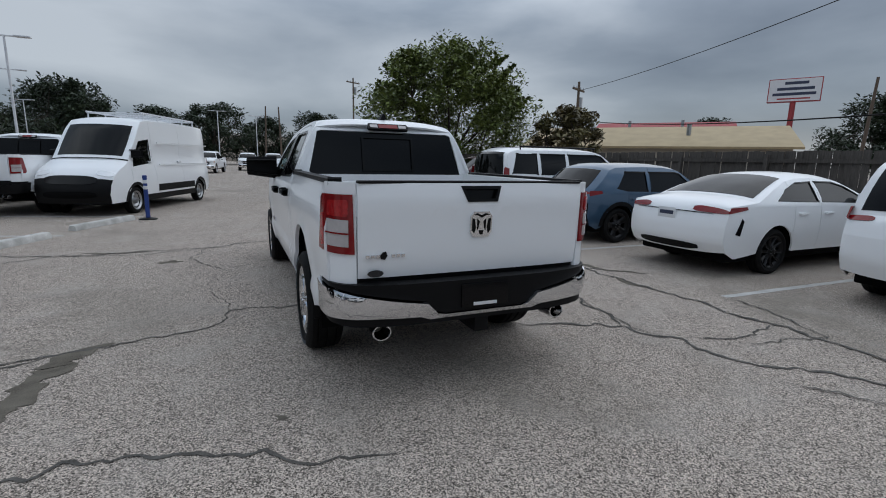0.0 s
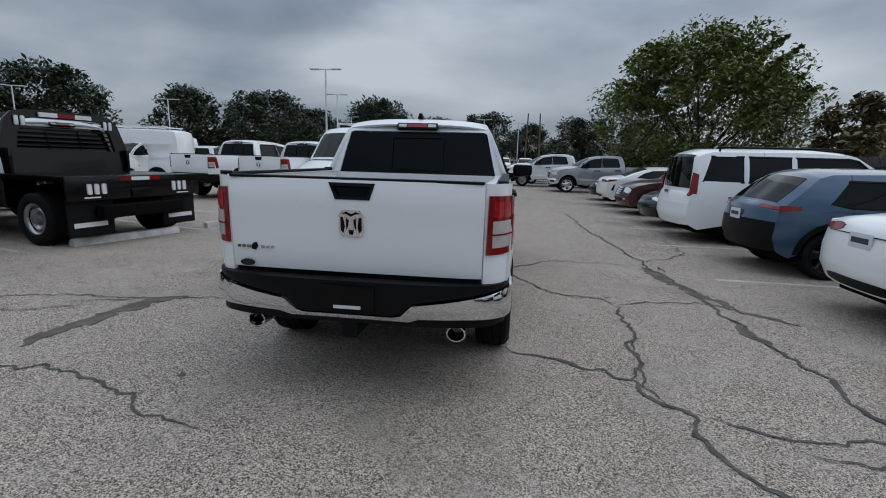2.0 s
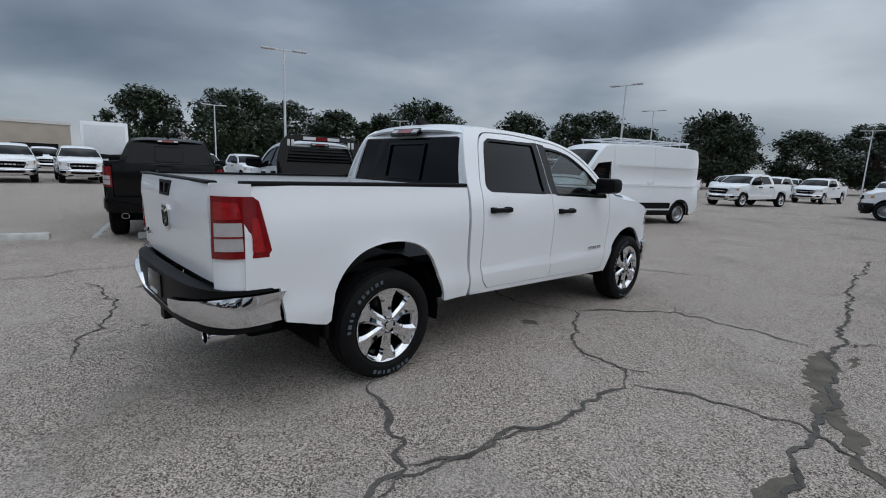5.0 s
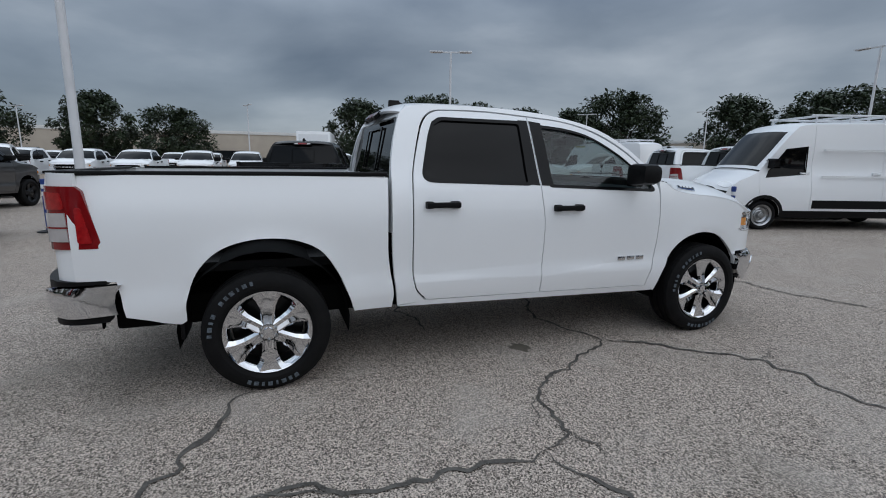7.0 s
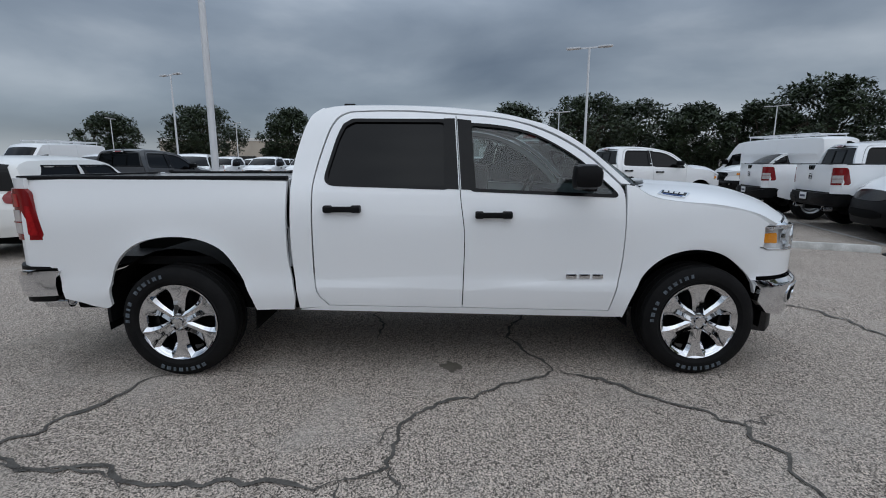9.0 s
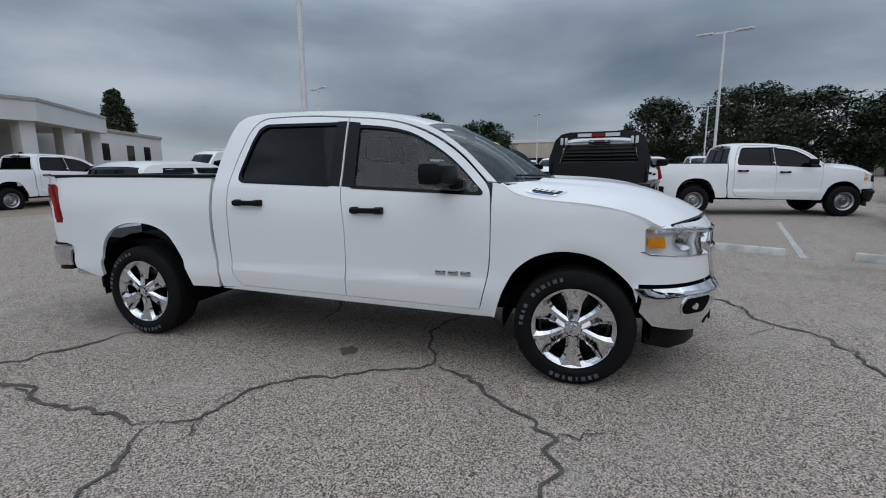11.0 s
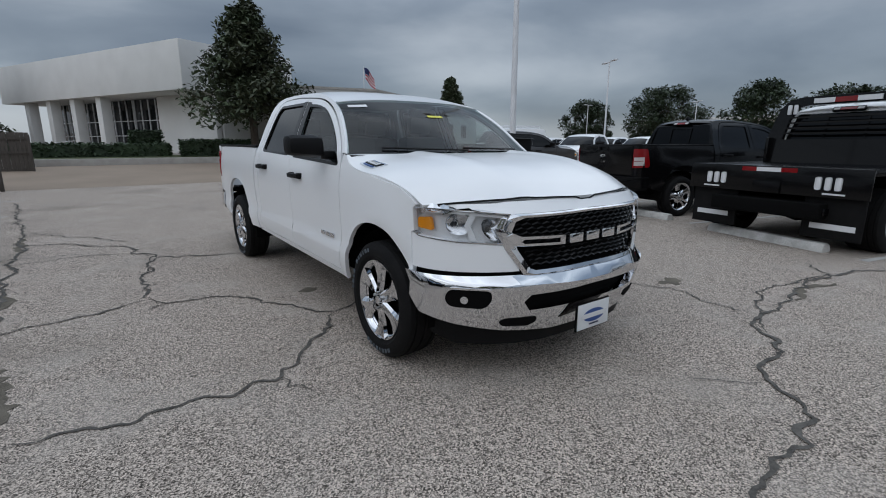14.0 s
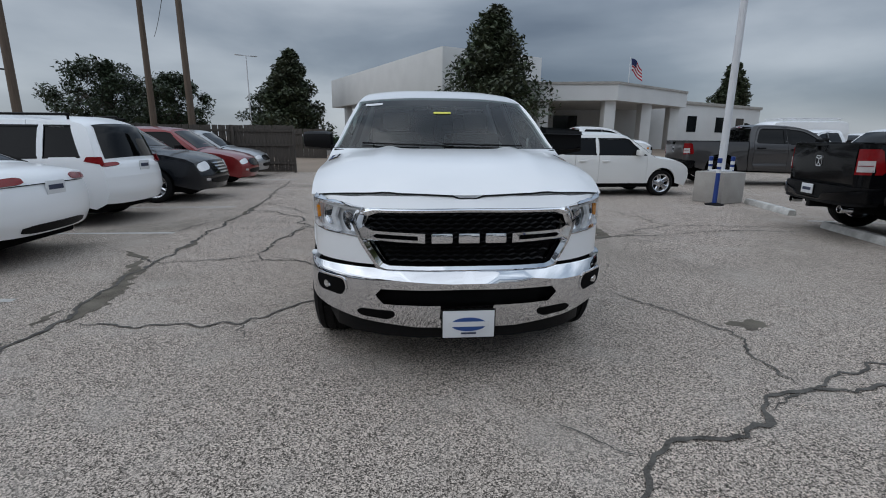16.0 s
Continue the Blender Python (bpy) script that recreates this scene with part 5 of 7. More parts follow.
        bm = box_bm(-.62, .62, 1.05, 2.2, 1.825, 1.845)
        part("headliner", bm, mat("headliner", (.35, .34, .33), .9, var=.1), inside)
        bm = box_bm(-.13, .13, 2.72, 2.75, 1.66, 1.73, bevel=.012)
        part("rear_view_mirror", bm, plastic, inside)
        # wipers
        for x0, x1 in ((-.62, .05), (.02, .70)):
            bm = bmesh.new()
            prev = None
            for k in range(7):
                x = x0 + (x1 - x0) * k / 6
                p = Vector(screen((x / .92 + 1) / 2, .965 - .03 * (k / 6))) + Vector((0, .012, .010))
                if prev is not None:
                    rod(bm, prev, p, .007, n=5)
                prev = p
            part("wiper", bm, plastic, t, "black wiper arm")
        for U, v, w, h, m_ in ((.80, .16, .075, .03, plate_white), (0.02, .40, .07, .02, sticker_yellow)):
            bm = bmesh.new()
            c = [Vector(screen(((U + dx * w / .75) + 1) / 2, v + dv * h)) + Vector((0, .004, .004)) for dx, dv in ((-1, -1), (1, -1), (1, 1), (-1, 1))]
            bm.faces.new([bm.verts.new(p) for p in c])
            part("windscreen_sticker", thicken(bm, 0, (0, 1, 1)), m_, t)
        for s in (1, -1):
            # bonnet badge: a chrome plate with a dark field and pale blocks, lying on the bonnet's shoulder
            def shoulder(a, c, lift):
                """a: 0..1 along the badge, c: 0..1 up it."""
                U, v_ = .955 - .085 * c, .135 + .19 * a
                p = Vector(bonnet((s * U + 1) / 2, v_))
                du = Vector(bonnet((s * (U - .01) + 1) / 2, v_)) - p
                dv = Vector(bonnet((s * U + 1) / 2, v_ + .01)) - p
                n = du.cross(dv).normalized()
                return p + (n if n.z > 0 else -n) * lift
            bm = bmesh.new()
            grid(bm, 10, 3, lambda u, v: shoulder(u + .06 * (v - .5), v, .008))
            bd = part("bonnet_badge", thicken(bm, .008, (s, 0, 1)), chrome, hood, "chrome badge with dark centre")
            bm = bmesh.new()
            grid(bm, 10, 3, lambda u, v: shoulder(.06 + .88 * u, .34 + .5 * v, .011))
            part("badge_field", thicken(bm, .002, (s, 0, 1)), gloss_black, bd)
            for k in range(4):
                bm = bmesh.new()
                grid(bm, 2, 2, lambda u, v: shoulder(.13 + .19 * k + .13 * u, .42 + .34 * v, .014))
                part("badge_bar", thicken(bm, .002, (s, 0, 1)), plate_white, bd)
            bm = bmesh.new()
            grid(bm, 8, 1, lambda u, v: shoulder(.14 + .7 * u, .14 + .12 * v, .011))
            part("badge_bar", thicken(bm, .002, (s, 0, 1)), sign_blue, bd)
            for k in range(3):
                bm = bmesh.new()
                y0 = 2.715 + k * .092
                box(bm, s * (truck_width(y0, .725) + .0), s * (truck_width(y0, .725) + .012), y0, y0 + .075, .715, .748, bevel=.004)
                part("door_emblem", bm, chrome, t, "chrome lettering-like block on the door")
    # tail
    if not flat_deck:
        gate = [(.803, .825), (.806, 1.395), (.80, 1.402), (0, 1.405)]
        lean = [(.8, .02), (.95, 0), (1.2, -.012), (1.28, -.02), (1.41, .0)]
        handle_hole = [(-.145, 1.385), (.145, 1.385), (.115, 1.285), (-.10, 1.285)]
        tg = part("tailgate", sheet([(-a, b) for a, b in gate[:3]][::1] + list(reversed(gate[:3])), on(TAIL, 0, lean), (0, -1, 0), [handle_hole], .07 if detail else .15, .03), paint, t)
        part("handle_recess", sheet(handle_hole, on(TAIL, -.025, lean), (0, -1, 0), step=.2, depth=0), gloss_black, tg)
        part("handle_bezel", sheet(scale2(handle_hole, 1.0, 1.0), on(TAIL, .006, lean), (0, -1, 0), [scale2(handle_hole, .84, .6)], .2, .02), plastic, tg, "black tailgate handle")
        emb = [(.055, 1.058), (.078, 1.09), (.078, 1.19), (.055, 1.222), (-.055, 1.222), (-.078, 1.19), (-.078, 1.09), (-.055, 1.058)]
        em = part("tailgate_emblem", sheet(emb, on(TAIL, .012, lean), (0, -1, 0), step=.1, depth=.015), chrome, tg, "chrome emblem plate with dark shapes")
        for pts in ([(-.062, 1.20), (-.03, 1.212), (0, 1.198), (.03, 1.212), (.062, 1.20), (.03, 1.198), (0, 1.182), (-.03, 1.198)], [(-.066, 1.18), (-.05, 1.175), (-.04, 1.12), (-.05, 1.08), (-.066, 1.1)], [(.066, 1.18), (.05, 1.175), (.04, 1.12), (.05, 1.08), (.066, 1.1)],
                    [(-.032, 1.175), (-.014, 1.16), (-.02, 1.12), (-.03, 1.10)], [(.032, 1.175), (.014, 1.16), (.02, 1.12), (.03, 1.10)], [(-.016, 1.10), (.016, 1.10), (.010, 1.072), (-.010, 1.072)]):
            part("emblem_shape", sheet(pts, on(TAIL, .016, lean), (0, -1, 0), step=.2, depth=.006), gloss_black, em)
        cap = box_bm(-.80, .80, -1.145, -1.08, 1.398, 1.416, bevel=.008)
        part("tailgate_cap", cap, plastic, tg)
        if detail:
            for k in range(8):
                bm = box_bm(-.76 + k * .032, -.76 + k * .032 + .022, -1.152, -1.14, .955, .972)
                if k in (3, 4):
                    continue
                part("tailgate_mark", bm, chrome, tg)
            st = sheet([(-.665, .945), (-.64, .94), (-.625, .965), (-.635, .99), (-.655, .985), (-.67, .965)], on(TAIL, .008, lean), (0, -1, 0), step=.2, depth=.01)
            part("tailgate_mark", st, gloss_black, tg)
            bm = bmesh.new()
            vs = [bm.verts.new((-.70 + math.cos(a) * .05, -1.146, .857 + math.sin(a) * .022)) for a in [k * math.pi / 12 for k in range(24)]]
            bm.faces.new(vs)
            part("dealer_oval", thicken(bm, .002, (0, -1, 0)), navy_paint, tg)
        # rear bumper
        STEP_LEAN = [(.52, .055), (.56, .03), (.62, .004), (.68, -.008), (.73, -.004), (.775, .022)]
        up = [(1.292, .775), (1.0, .765), (.6, .70), (.40, .672), (.33, .60), (.28, .588), (0, .588)]
        dn = [(0, .528), (.30, .53), (.36, .555), (.44, .585), (.7, .59), (1.0, .585), (1.27, .60)]
        band = up + dn
        sym = [(a, b) for a, b in up] + [(-a, b) for a, b in reversed(up[:-1])]
        dns = [(-a, b) for a, b in reversed(dn)][:-1] + dn
        rb = part("rear_bumper", sheet(sym + dns, on(STEP, 0, STEP_LEAN), (0, -1, 0), step=.045 if detail else .09, depth=.05), bumper, t, "polished rear bumper with step")
        pad = [(1.255, .80), (1.0, .80), (0, .80), (0, .60), (.28, .60), (.33, .61), (.40, .68), (1.0, .773), (1.25, .782)]
        psym = [(a, b) for a, b in pad[:3]][:2] + [(-a, b) for a, b in reversed(pad[:2])] + [(-a, b) for a, b in reversed(pad[4:])] + pad[4:]
        part("bumper_pad", sheet(psym, on(STEP, -.02), (0, -1, 0), step=.1, depth=.1), plastic, rb)
        low = [(1.25, .60), (-1.25, .60), (-1.23, .55), (-.9, .535), (.9, .535), (1.23, .55)]
        part("lower_valance", sheet(low, on(STEP, -.03), (0, -1, 0), step=.1, depth=.08), plastic, rb)
        bm = box_bm(-.17, .17, -1.26, -1.245, .62, .775, bevel=.006)
        pl = part("plate_panel", bm, gloss_black, rb)
        if detail:
            bm = box_bm(-.085, .085, -1.265, -1.259, .628, .648)
            part("plate_bar", bm, flag_white, pl)
        elif tail_plate:
            bm = box_bm(-.15, .15, -1.272, -1.258, .64, .79, bevel=.004)
            p2 = part("number_plate", bm, plate_white, rb)
            bm = box_bm(-.11, .11, -1.275, -1.271, .69, .735)
            part("plate_bar", bm, plate_ink, p2)
        bm = box_bm(-.79, .79, -1.10, .80, .78, .84)
        part("bed_floor", bm, plastic, t)
        bm = box_bm(-.86, .86, .765, .80, .78, 1.39)
        part("bed_front_wall", bm, paint, t)
        bm = box_bm(-.05, .05, -1.22, -.8, .43, .53, bevel=.006)
        part("hitch_receiver", bm, plastic, t)
    bm = box_bm(-.72, .72, -.9, 4.25, .42, .62, bevel=.03)
    part("chassis", bm, shadow_liner, t)
    bm = bmesh.new()
    lathe(bm, [(-.75, .001), (-.75, .05), (-.16, .05), (-.1, .12), (0, .14), (.1, .12), (.16, .05), (.75, .05), (.75, .001)], n=12)
    part("rear_axle", bm, shadow_liner, t).location = (0, 0, .40)
    bm = bmesh.new()
    rod(bm, (-.75, 3.672, .40), (.75, 3.672, .40), .045, n=10)
    part("front_axle", bm, shadow_liner, t)
    bm = bmesh.new()
    box(bm, -.03, .03, 1.03, 1.20, 1.94, 2.0, bevel=.012)
    for v in bm.verts:
        if v.co.z > 1.96:
            v.co.x *= .45
            v.co.y = 1.03 + (v.co.y - 1.03) * .55
    part("roof_aerial", bm, plastic, t)
    return tagged(t, label, "pickup truck", group)


def scale2(pts, fa, fb):
    ca, cb = (min(p[0] for p in pts) + max(p[0] for p in pts)) / 2, (min(p[1] for p in pts) + max(p[1] for p in pts)) / 2
    return [(ca + (a - ca) * fa, cb + (b - cb) * fb) for a, b in pts]


hero = pickup("pickup_truck", white_paint, chrome, chrome, "six", "clean white crew-cab pickup with chrome bumpers and wheels", detail=True)


# ---- cars and vans ----
def car(name, paint, profile, spans, hw, wr, belt, axles, wheel_r, windows, doors, rim, style, label, category, sill=.24, face=None, clad=None, tail=None, group="", rim_r=None, plate=True, rails=False, ww=.21, side_lamps=(), glass_u=.86):
    """A closed car from its long section. profile: (y, z) from the lower tail over the roof to the lower nose. spans: names, first and last
    corner and material of the strips that cover it. face and tail: lamps as (name, span position, from, to across, material)."""
    t = empty(name)
    top = max(z for _, z in profile)
    L0, L1 = min(p[0] for p in profile), max(p[0] for p in profile)

    def width(y, z):
        if z <= belt:
            w = hw * (1 - .045 * ((z - .72) / .45) ** 2)
        else:
            k = (z - belt) / (top - belt)
            w = hw * (1 - .045 * ((belt - .72) / .45) ** 2) * (1 - k) + wr * k + .03 * math.sin(math.pi * k)
        f, r = max(0, (y - (L1 - 1.0)) / 1.0), max(0, ((L0 + .8) - y) / .8)
        return w * (1 - .17 * f ** 2.4 - .10 * r ** 2.4)
    pts = [Vector((0, y, z)) for y, z in profile]
    n_ = []
    for k in range(len(pts)):
        d = pts[min(k + 1, len(pts) - 1)] - pts[max(k - 1, 0)]
        n_.append(Vector((0, -d.z, d.y)).normalized())
    r = .05
    inset = [(p - n * r) for p, n in zip(pts, n_)]
    arches = []
    ra = wheel_r + .06
    for ya in sorted(axles, reverse=True):
        arches += [(ya + ra * math.cos(a), max(sill + .001, wheel_r + ra * math.sin(a))) for a in [math.pi * (k / 12) for k in range(13)]]
    low = [(inset[-1].y, sill + .02)] if inset[-1].z > sill + .03 else []
    outline = [(p.y, p.z) for p in inset] + low + arches + ([(inset[0].y + .16, sill + .05), (inset[0].y + .03, inset[0].z - .02)] if inset[0].z > sill + .09 else [])
    cuts = [L0 - .1, *doors, L1 + .1]
    names = {4: ("rear_quarter", "rear_door", "front_door", "front_fender"), 3: ("rear_quarter", "front_door", "front_fender")}.get(len(cuts) - 1, tuple("side_panel" for _ in cuts[1:]))
    for s in (1, -1):
        side = lambda y, z: (s * width(y, z), y, z)
        for nm, a, b in zip(names, cuts, cuts[1:]):
            bm = sheet(outline, side, (s, 0, 0), windows, .16, .025, keep=(a + .004, b - .004))
            if bm.faces:
                part(nm, bm, paint, t)
        for w in windows:
            part("side_window", sheet(w, lambda y, z: (s * (width(y, z) - .012), y, z), (s, 0, 0), step=.25, depth=0), privacy, t)
            part("window_trim", sheet(scale2(w, 1.03, 1.07), lambda y, z: (s * (width(y, z) + .003), y, z), (s, 0, 0), [scale2(w, .985, .96)], .4, .01), gloss_black, t)
        for k, yd in enumerate(doors[:-1]):
            yh, zh = yd + .08, belt - .12
            bm = box_bm(s * (width(yh, zh) - .01), s * (width(yh, zh) + .035), yh, yh + .19, zh - .018, zh + .018, bevel=.008)
            bmesh.ops.recalc_face_normals(bm, faces=bm.faces[:])
            part("door_handle", bm, paint, t)
        if clad:
            for ya in axles:
                ring = [(ya + (ra + .075) * math.cos(a), wheel_r + (ra + .075) * math.sin(a)) for a in [math.pi * (k / 12) for k in range(13)]] + [(ya + ra * math.cos(a), wheel_r + ra * math.sin(a)) for a in [math.pi * (1 - k / 12) for k in range(13)]]
                part("arch_cladding", sheet(ring, lambda y, z: (s * (width(y, max(z, sill)) + .008), y, z), (s, 0, 0), step=.25, depth=.02), clad, t)
            part("sill_cladding", sheet([(axles[0] + ra, sill), (axles[1] - ra, sill), (axles[1] - ra, sill + .16), (axles[0] + ra, sill + .16)], lambda y, z: (s * (width(y, z) + .008), y, z), (s, 0, 0), step=.4, depth=.02), clad, t)
        ym = doors[-1] - .32
        bm = box_bm(s * (width(ym, belt) - .02), s * (width(ym, belt) + .20), ym, ym + .13, belt + .02, belt + .17, bevel=.035)
        bmesh.ops.recalc_face_normals(bm, faces=bm.faces[:])
        part("door_mirror", bm, paint if clad is None else clad, t)
        for ya in axles:
            bm = bmesh.new()
            grid(bm, 10, 1, lambda u, v: (s * (hw * .5 + hw * .44 * v), ya + math.cos(math.pi * u) * (ra - .004), wheel_r + math.sin(math.pi * u) * (ra - .004)))
            part("wheel_liner", bm, shadow_liner, t)
            wheel(style, wheel_r, ww, rim_r or wheel_r * .68, t, pose(s * (hw - ww * .5 - .035), ya, wheel_r, 0, 0, 0 if s > 0 else 180), rim)
        if rails:
            bm = bmesh.new()
            rod(bm, (s * wr * .93, L0 + .6, top + .03), (s * wr * .93, L0 + (L1 - L0) * .55, top + .03), .02, n=6)
            for yy in (L0 + .62, L0 + (L1 - L0) * .54):
                rod(bm, (s * wr * .93, yy, top - .06), (s * wr * .93, yy, top + .03), .02, n=6)
            part("roof_rail", bm, plastic, t)

    def skin(v, U, out=0.0):
        v = min(max(v, 0), len(pts) - 1 - 1e-6)
        k = int(v)
        f = v - k
        p, n = inset[k].lerp(inset[k + 1], f), n_[k].lerp(n_[k + 1], f).normalized()
        p = p + n * (r * (1 - abs(U) ** 4) + out)
        bow = .13 * (1 - U * U) * n.y * (1 if abs(n.y) > .55 else .5)
        w = width(inset[k].lerp(inset[k + 1], f).y, inset[k].lerp(inset[k + 1], f).z) + out * (abs(U) > .8)
        return Vector((U * w, p.y + bow, p.z + .03 * (1 - U * U) * max(0, n.z)))
    for nm, a, b, material in spans:
        bm = bmesh.new()
        grid(bm, 14, max(3, int((b - a) * 3)), lambda u, v: skin(a + (b - a) * v, 2 * u - 1))
        if nm in ("windscreen", "back_glass"):
            frame_ = part(nm + "_frame", thicken(bm, .02, (0, 0, 1)), paint, t)
            bm = bmesh.new()
            e = .06 * (b - a)
            grid(bm, 14, 6, lambda u, v: skin(a + e + (b - a - 2 * e) * v, glass_u * (2 * u - 1), .006))
            part(nm, thicken(bm, .012, (0, 0, 1)), material, frame_)
            continue
        part(nm, thicken(bm, .02, (0, 0, 1) if nm in ("roof", "bonnet", "boot_lid", "windscreen", "back_glass") else (0, (pts[int(b)] + pts[int(a)]).y / 2 - (L0 + L1) / 2, 0)), material, t)
    for group_ in (face or [], tail or []):
        for nm, v0, v1, u0, u1, material in group_:
            for s in ((1, -1) if u0 > 0 else (1,)):
                bm = bmesh.new()
                grid(bm, 10, 6, lambda u, v: skin((v0 + v1) / 2 + (v1 - v0) * (v - .5) * (1 - .5 * abs(2 * u - 1) ** 5) + (.25 * (v1 - v0) * u if "head" in nm else 0), s * (u0 + (u1 - u0) * u), .022 if "bar" in nm else .010))
                o = skin((v0 + v1) / 2, 0) - Vector((0, (L0 + L1) / 2, .5))
                part(nm, thicken(bm, .02, (0, o.y, 0)), material, t)
    for poly, material in side_lamps:
        for s in (1, -1):
            part("side_lamp", sheet(poly, lambda y, z: (s * (width(y, z) + .007), y, z), (s, 0, 0), step=.08, depth=.02), material, t)
    if plate:
        v = plate if not isinstance(plate, bool) else 1.6
        c = skin(v, 0, .012)
        bm = box_bm(-.155, .155, c.y - .008, c.y + .004, c.z - .078, c.z + .078, bevel=.004)
        pl = part("number_plate", bm, plate_white, t)
        bm = box_bm(-.12, .12, c.y - .011, c.y - .008, c.z - .025, c.z + .03)
        part("plate_bar", bm, plate_ink, pl)
    bm = box_bm(-hw * .82, hw * .82, L0 + .25, L1 - .25, sill - .02, sill + .3, bevel=.03)
    part("underbody", bm, shadow_liner, t)
    return tagged(t, label, category, group)


def suv_profile(L, H, hood, tailz=.98, slant=.28, nose=.6):
    return [(.07, .36), (0, .55), (.01, .80), (.05, tailz), (.10, tailz + .06), (slant, H - .17), (slant + .10, H - .08), (slant + .3, H - .02), (L * .34, H), (L * .46, H - .005), (L * .54, H - .04),
            (L * .575, H - .085), (L * .655, hood + (H - hood) * .45), (L * .735, hood + .03), (L * .76, hood), (L * .86, hood - .05), (L * .94, hood - .14), (L * .975, hood - .24), (L, nose), (L - .01, .45), (L - .08, .27)]


SUV_SPANS = lambda paint, low: [("rear_bumper", 0, 2, low), ("tailgate", 2, 4, paint), ("back_glass", 4, 5.6, privacy), ("roof", 5.6, 11, paint), ("windscreen", 11, 13, privacy), ("bonnet", 13.4, 17, paint), ("front_bumper", 17, 20, paint), ("cowl", 13, 13.4, plastic)]


def suv_windows(L, H, belt, slant, three=True, split=(.36, .52)):
    t = H - .15
    a, b = L * split[0], L * split[1]
    wins = []
    if three:
        c = L * .20
        wins += [[(slant + .13, belt + .06), (c - .04, belt + .05), (c - .04, t), (slant + .28, t)], [(c + .05, belt + .05), (a - .04, belt + .04), (a - .04, t), (c + .05, t)]]
    else:
        wins += [[(slant + .25, belt + .10), (slant + .5, belt + .05), (a - .04, belt + .04), (a - .04, t), (slant + .5, t)]]
    wins += [[(a + .05, belt + .04), (L * .68, belt + .03), (L * .655, belt + .10), (L * .57, t - .03), (L * .54, t), (a + .05, t)]]
    return wins


def suv(name, paint, L, H, hw, hood, belt, wb, rear_over, wheel_r, rim, style, label, clad=None, low=None, slant=.28, three=True, grille=gloss_black, rails=False, tail_u=(.72, .97), tail_v=(2.5, 4.1), category="SUV", head_v=(17.0, 17.6), side_lamps=(), glass_u=.86, plate_v=None):
    prof = suv_profile(L, H, hood, slant=slant)
    ax = (rear_over, rear_over + wb)
    doors = [L * .20 if not three else L * .205, L * .365, L * .70]
    doors = [ax[0] + wheel_r * .55, L * .37, ax[1] - wheel_r - .12]
    return car(name, paint, prof, SUV_SPANS(paint, low or paint), hw, hw * .74, belt, ax, wheel_r, suv_windows(L, H, belt, slant, three), doors, rim, style, label, category, clad=clad, rails=rails,
               face=[("head_lamp", *head_v, .56, .97, lamp_bowl), ("grille", 17.15, 18.0, -.50, .50, gloss_black), *[("grille_bar", v, v + .10, -.47, .47, grille) for v in ((17.2, 17.42, 17.64, 17.86) if grille is chrome else ())], ("lower_grille", 18.5, 19.3, -.62, .62, plastic), ("fog_lamp", 18.5, 18.9, .70, .84, clear_lens)],
               tail=[("tail_lamp", *tail_v, *tail_u, red_lens)], plate=plate_v or (2.6 if low is None else 2.3), side_lamps=side_lamps, glass_u=glass_u)


SEDAN = [(.08, .34), (0, .50), (.0, .72), (.04, .90), (.10, 1.04), (.50, 1.09), (.62, 1.10), (1.0, 1.26), (1.38, 1.385), (1.7, 1.43), (2.1, 1.445), (2.5, 1.425), (2.72, 1.385), (3.15, 1.20), (3.55, 1.02), (3.68, .99), (4.2, .92), (4.6, .80), (4.74, .70), (4.85, .55), (4.86, .42), (4.78, .24)]


def sedan(name, paint, rim, style, label, low=None, scale=1.0):
    spans = [("rear_bumper", 0, 2.4, low or paint), ("boot_lid", 2.4, 6, paint), ("back_glass", 6, 8.3, privacy), ("roof", 8.3, 12, paint), ("windscreen", 12, 14, privacy), ("cowl", 14, 14.6, plastic), ("bonnet", 14.6, 17.6, paint), ("front_bumper", 17.6, 21, paint)]
    wins = [[(1.05, 1.075), (1.50, 1.06), (2.0, 1.05), (2.0, 1.335), (1.62, 1.32), (1.32, 1.23)], [(2.09, 1.05), (3.28, 1.02), (3.18, 1.09), (2.80, 1.27), (2.55, 1.33), (2.09, 1.338)]]
    return car(name, paint, SEDAN, spans, .91, .60, 1.0, (1.08, 3.905), .335, wins, [1.42, 2.045, 3.28], rim, style, label, "sedan", sill=.22,
               face=[("head_lamp", 17.7, 18.2, .55, .96, lamp_bowl), ("grille", 18.0, 18.5, -.5, .5, gloss_black), ("lower_grille", 18.8, 19.8, -.7, .7, gloss_black)],
               tail=[("tail_lamp", 3.05, 3.55, .46, .99, red_lens), ("bumper_insert", .15, .75, -.62, .62, plastic), ("boot_trim", 2.95, 3.0, -.8, .8, gloss_black)], plate=2.7,
               side_lamps=[([(.085, .905), (.40, .96), (.38, 1.0), (.12, .985)], red_lens), ([(.22, .62), (.30, .60), (.34, .80), (.31, .84)], gloss_black)])


camry = sedan("sedan", white_paint, dark_alloy, "ten", "white sedan with dark wheels parked tail outwards")
camry_old = sedan("sedan", pearl_paint, alloy, "ten", "older white sedan parked tail outwards")
black_sedan = sedan("sedan", navy_paint, alloy, "ten", "dark sedan parked nose outwards")
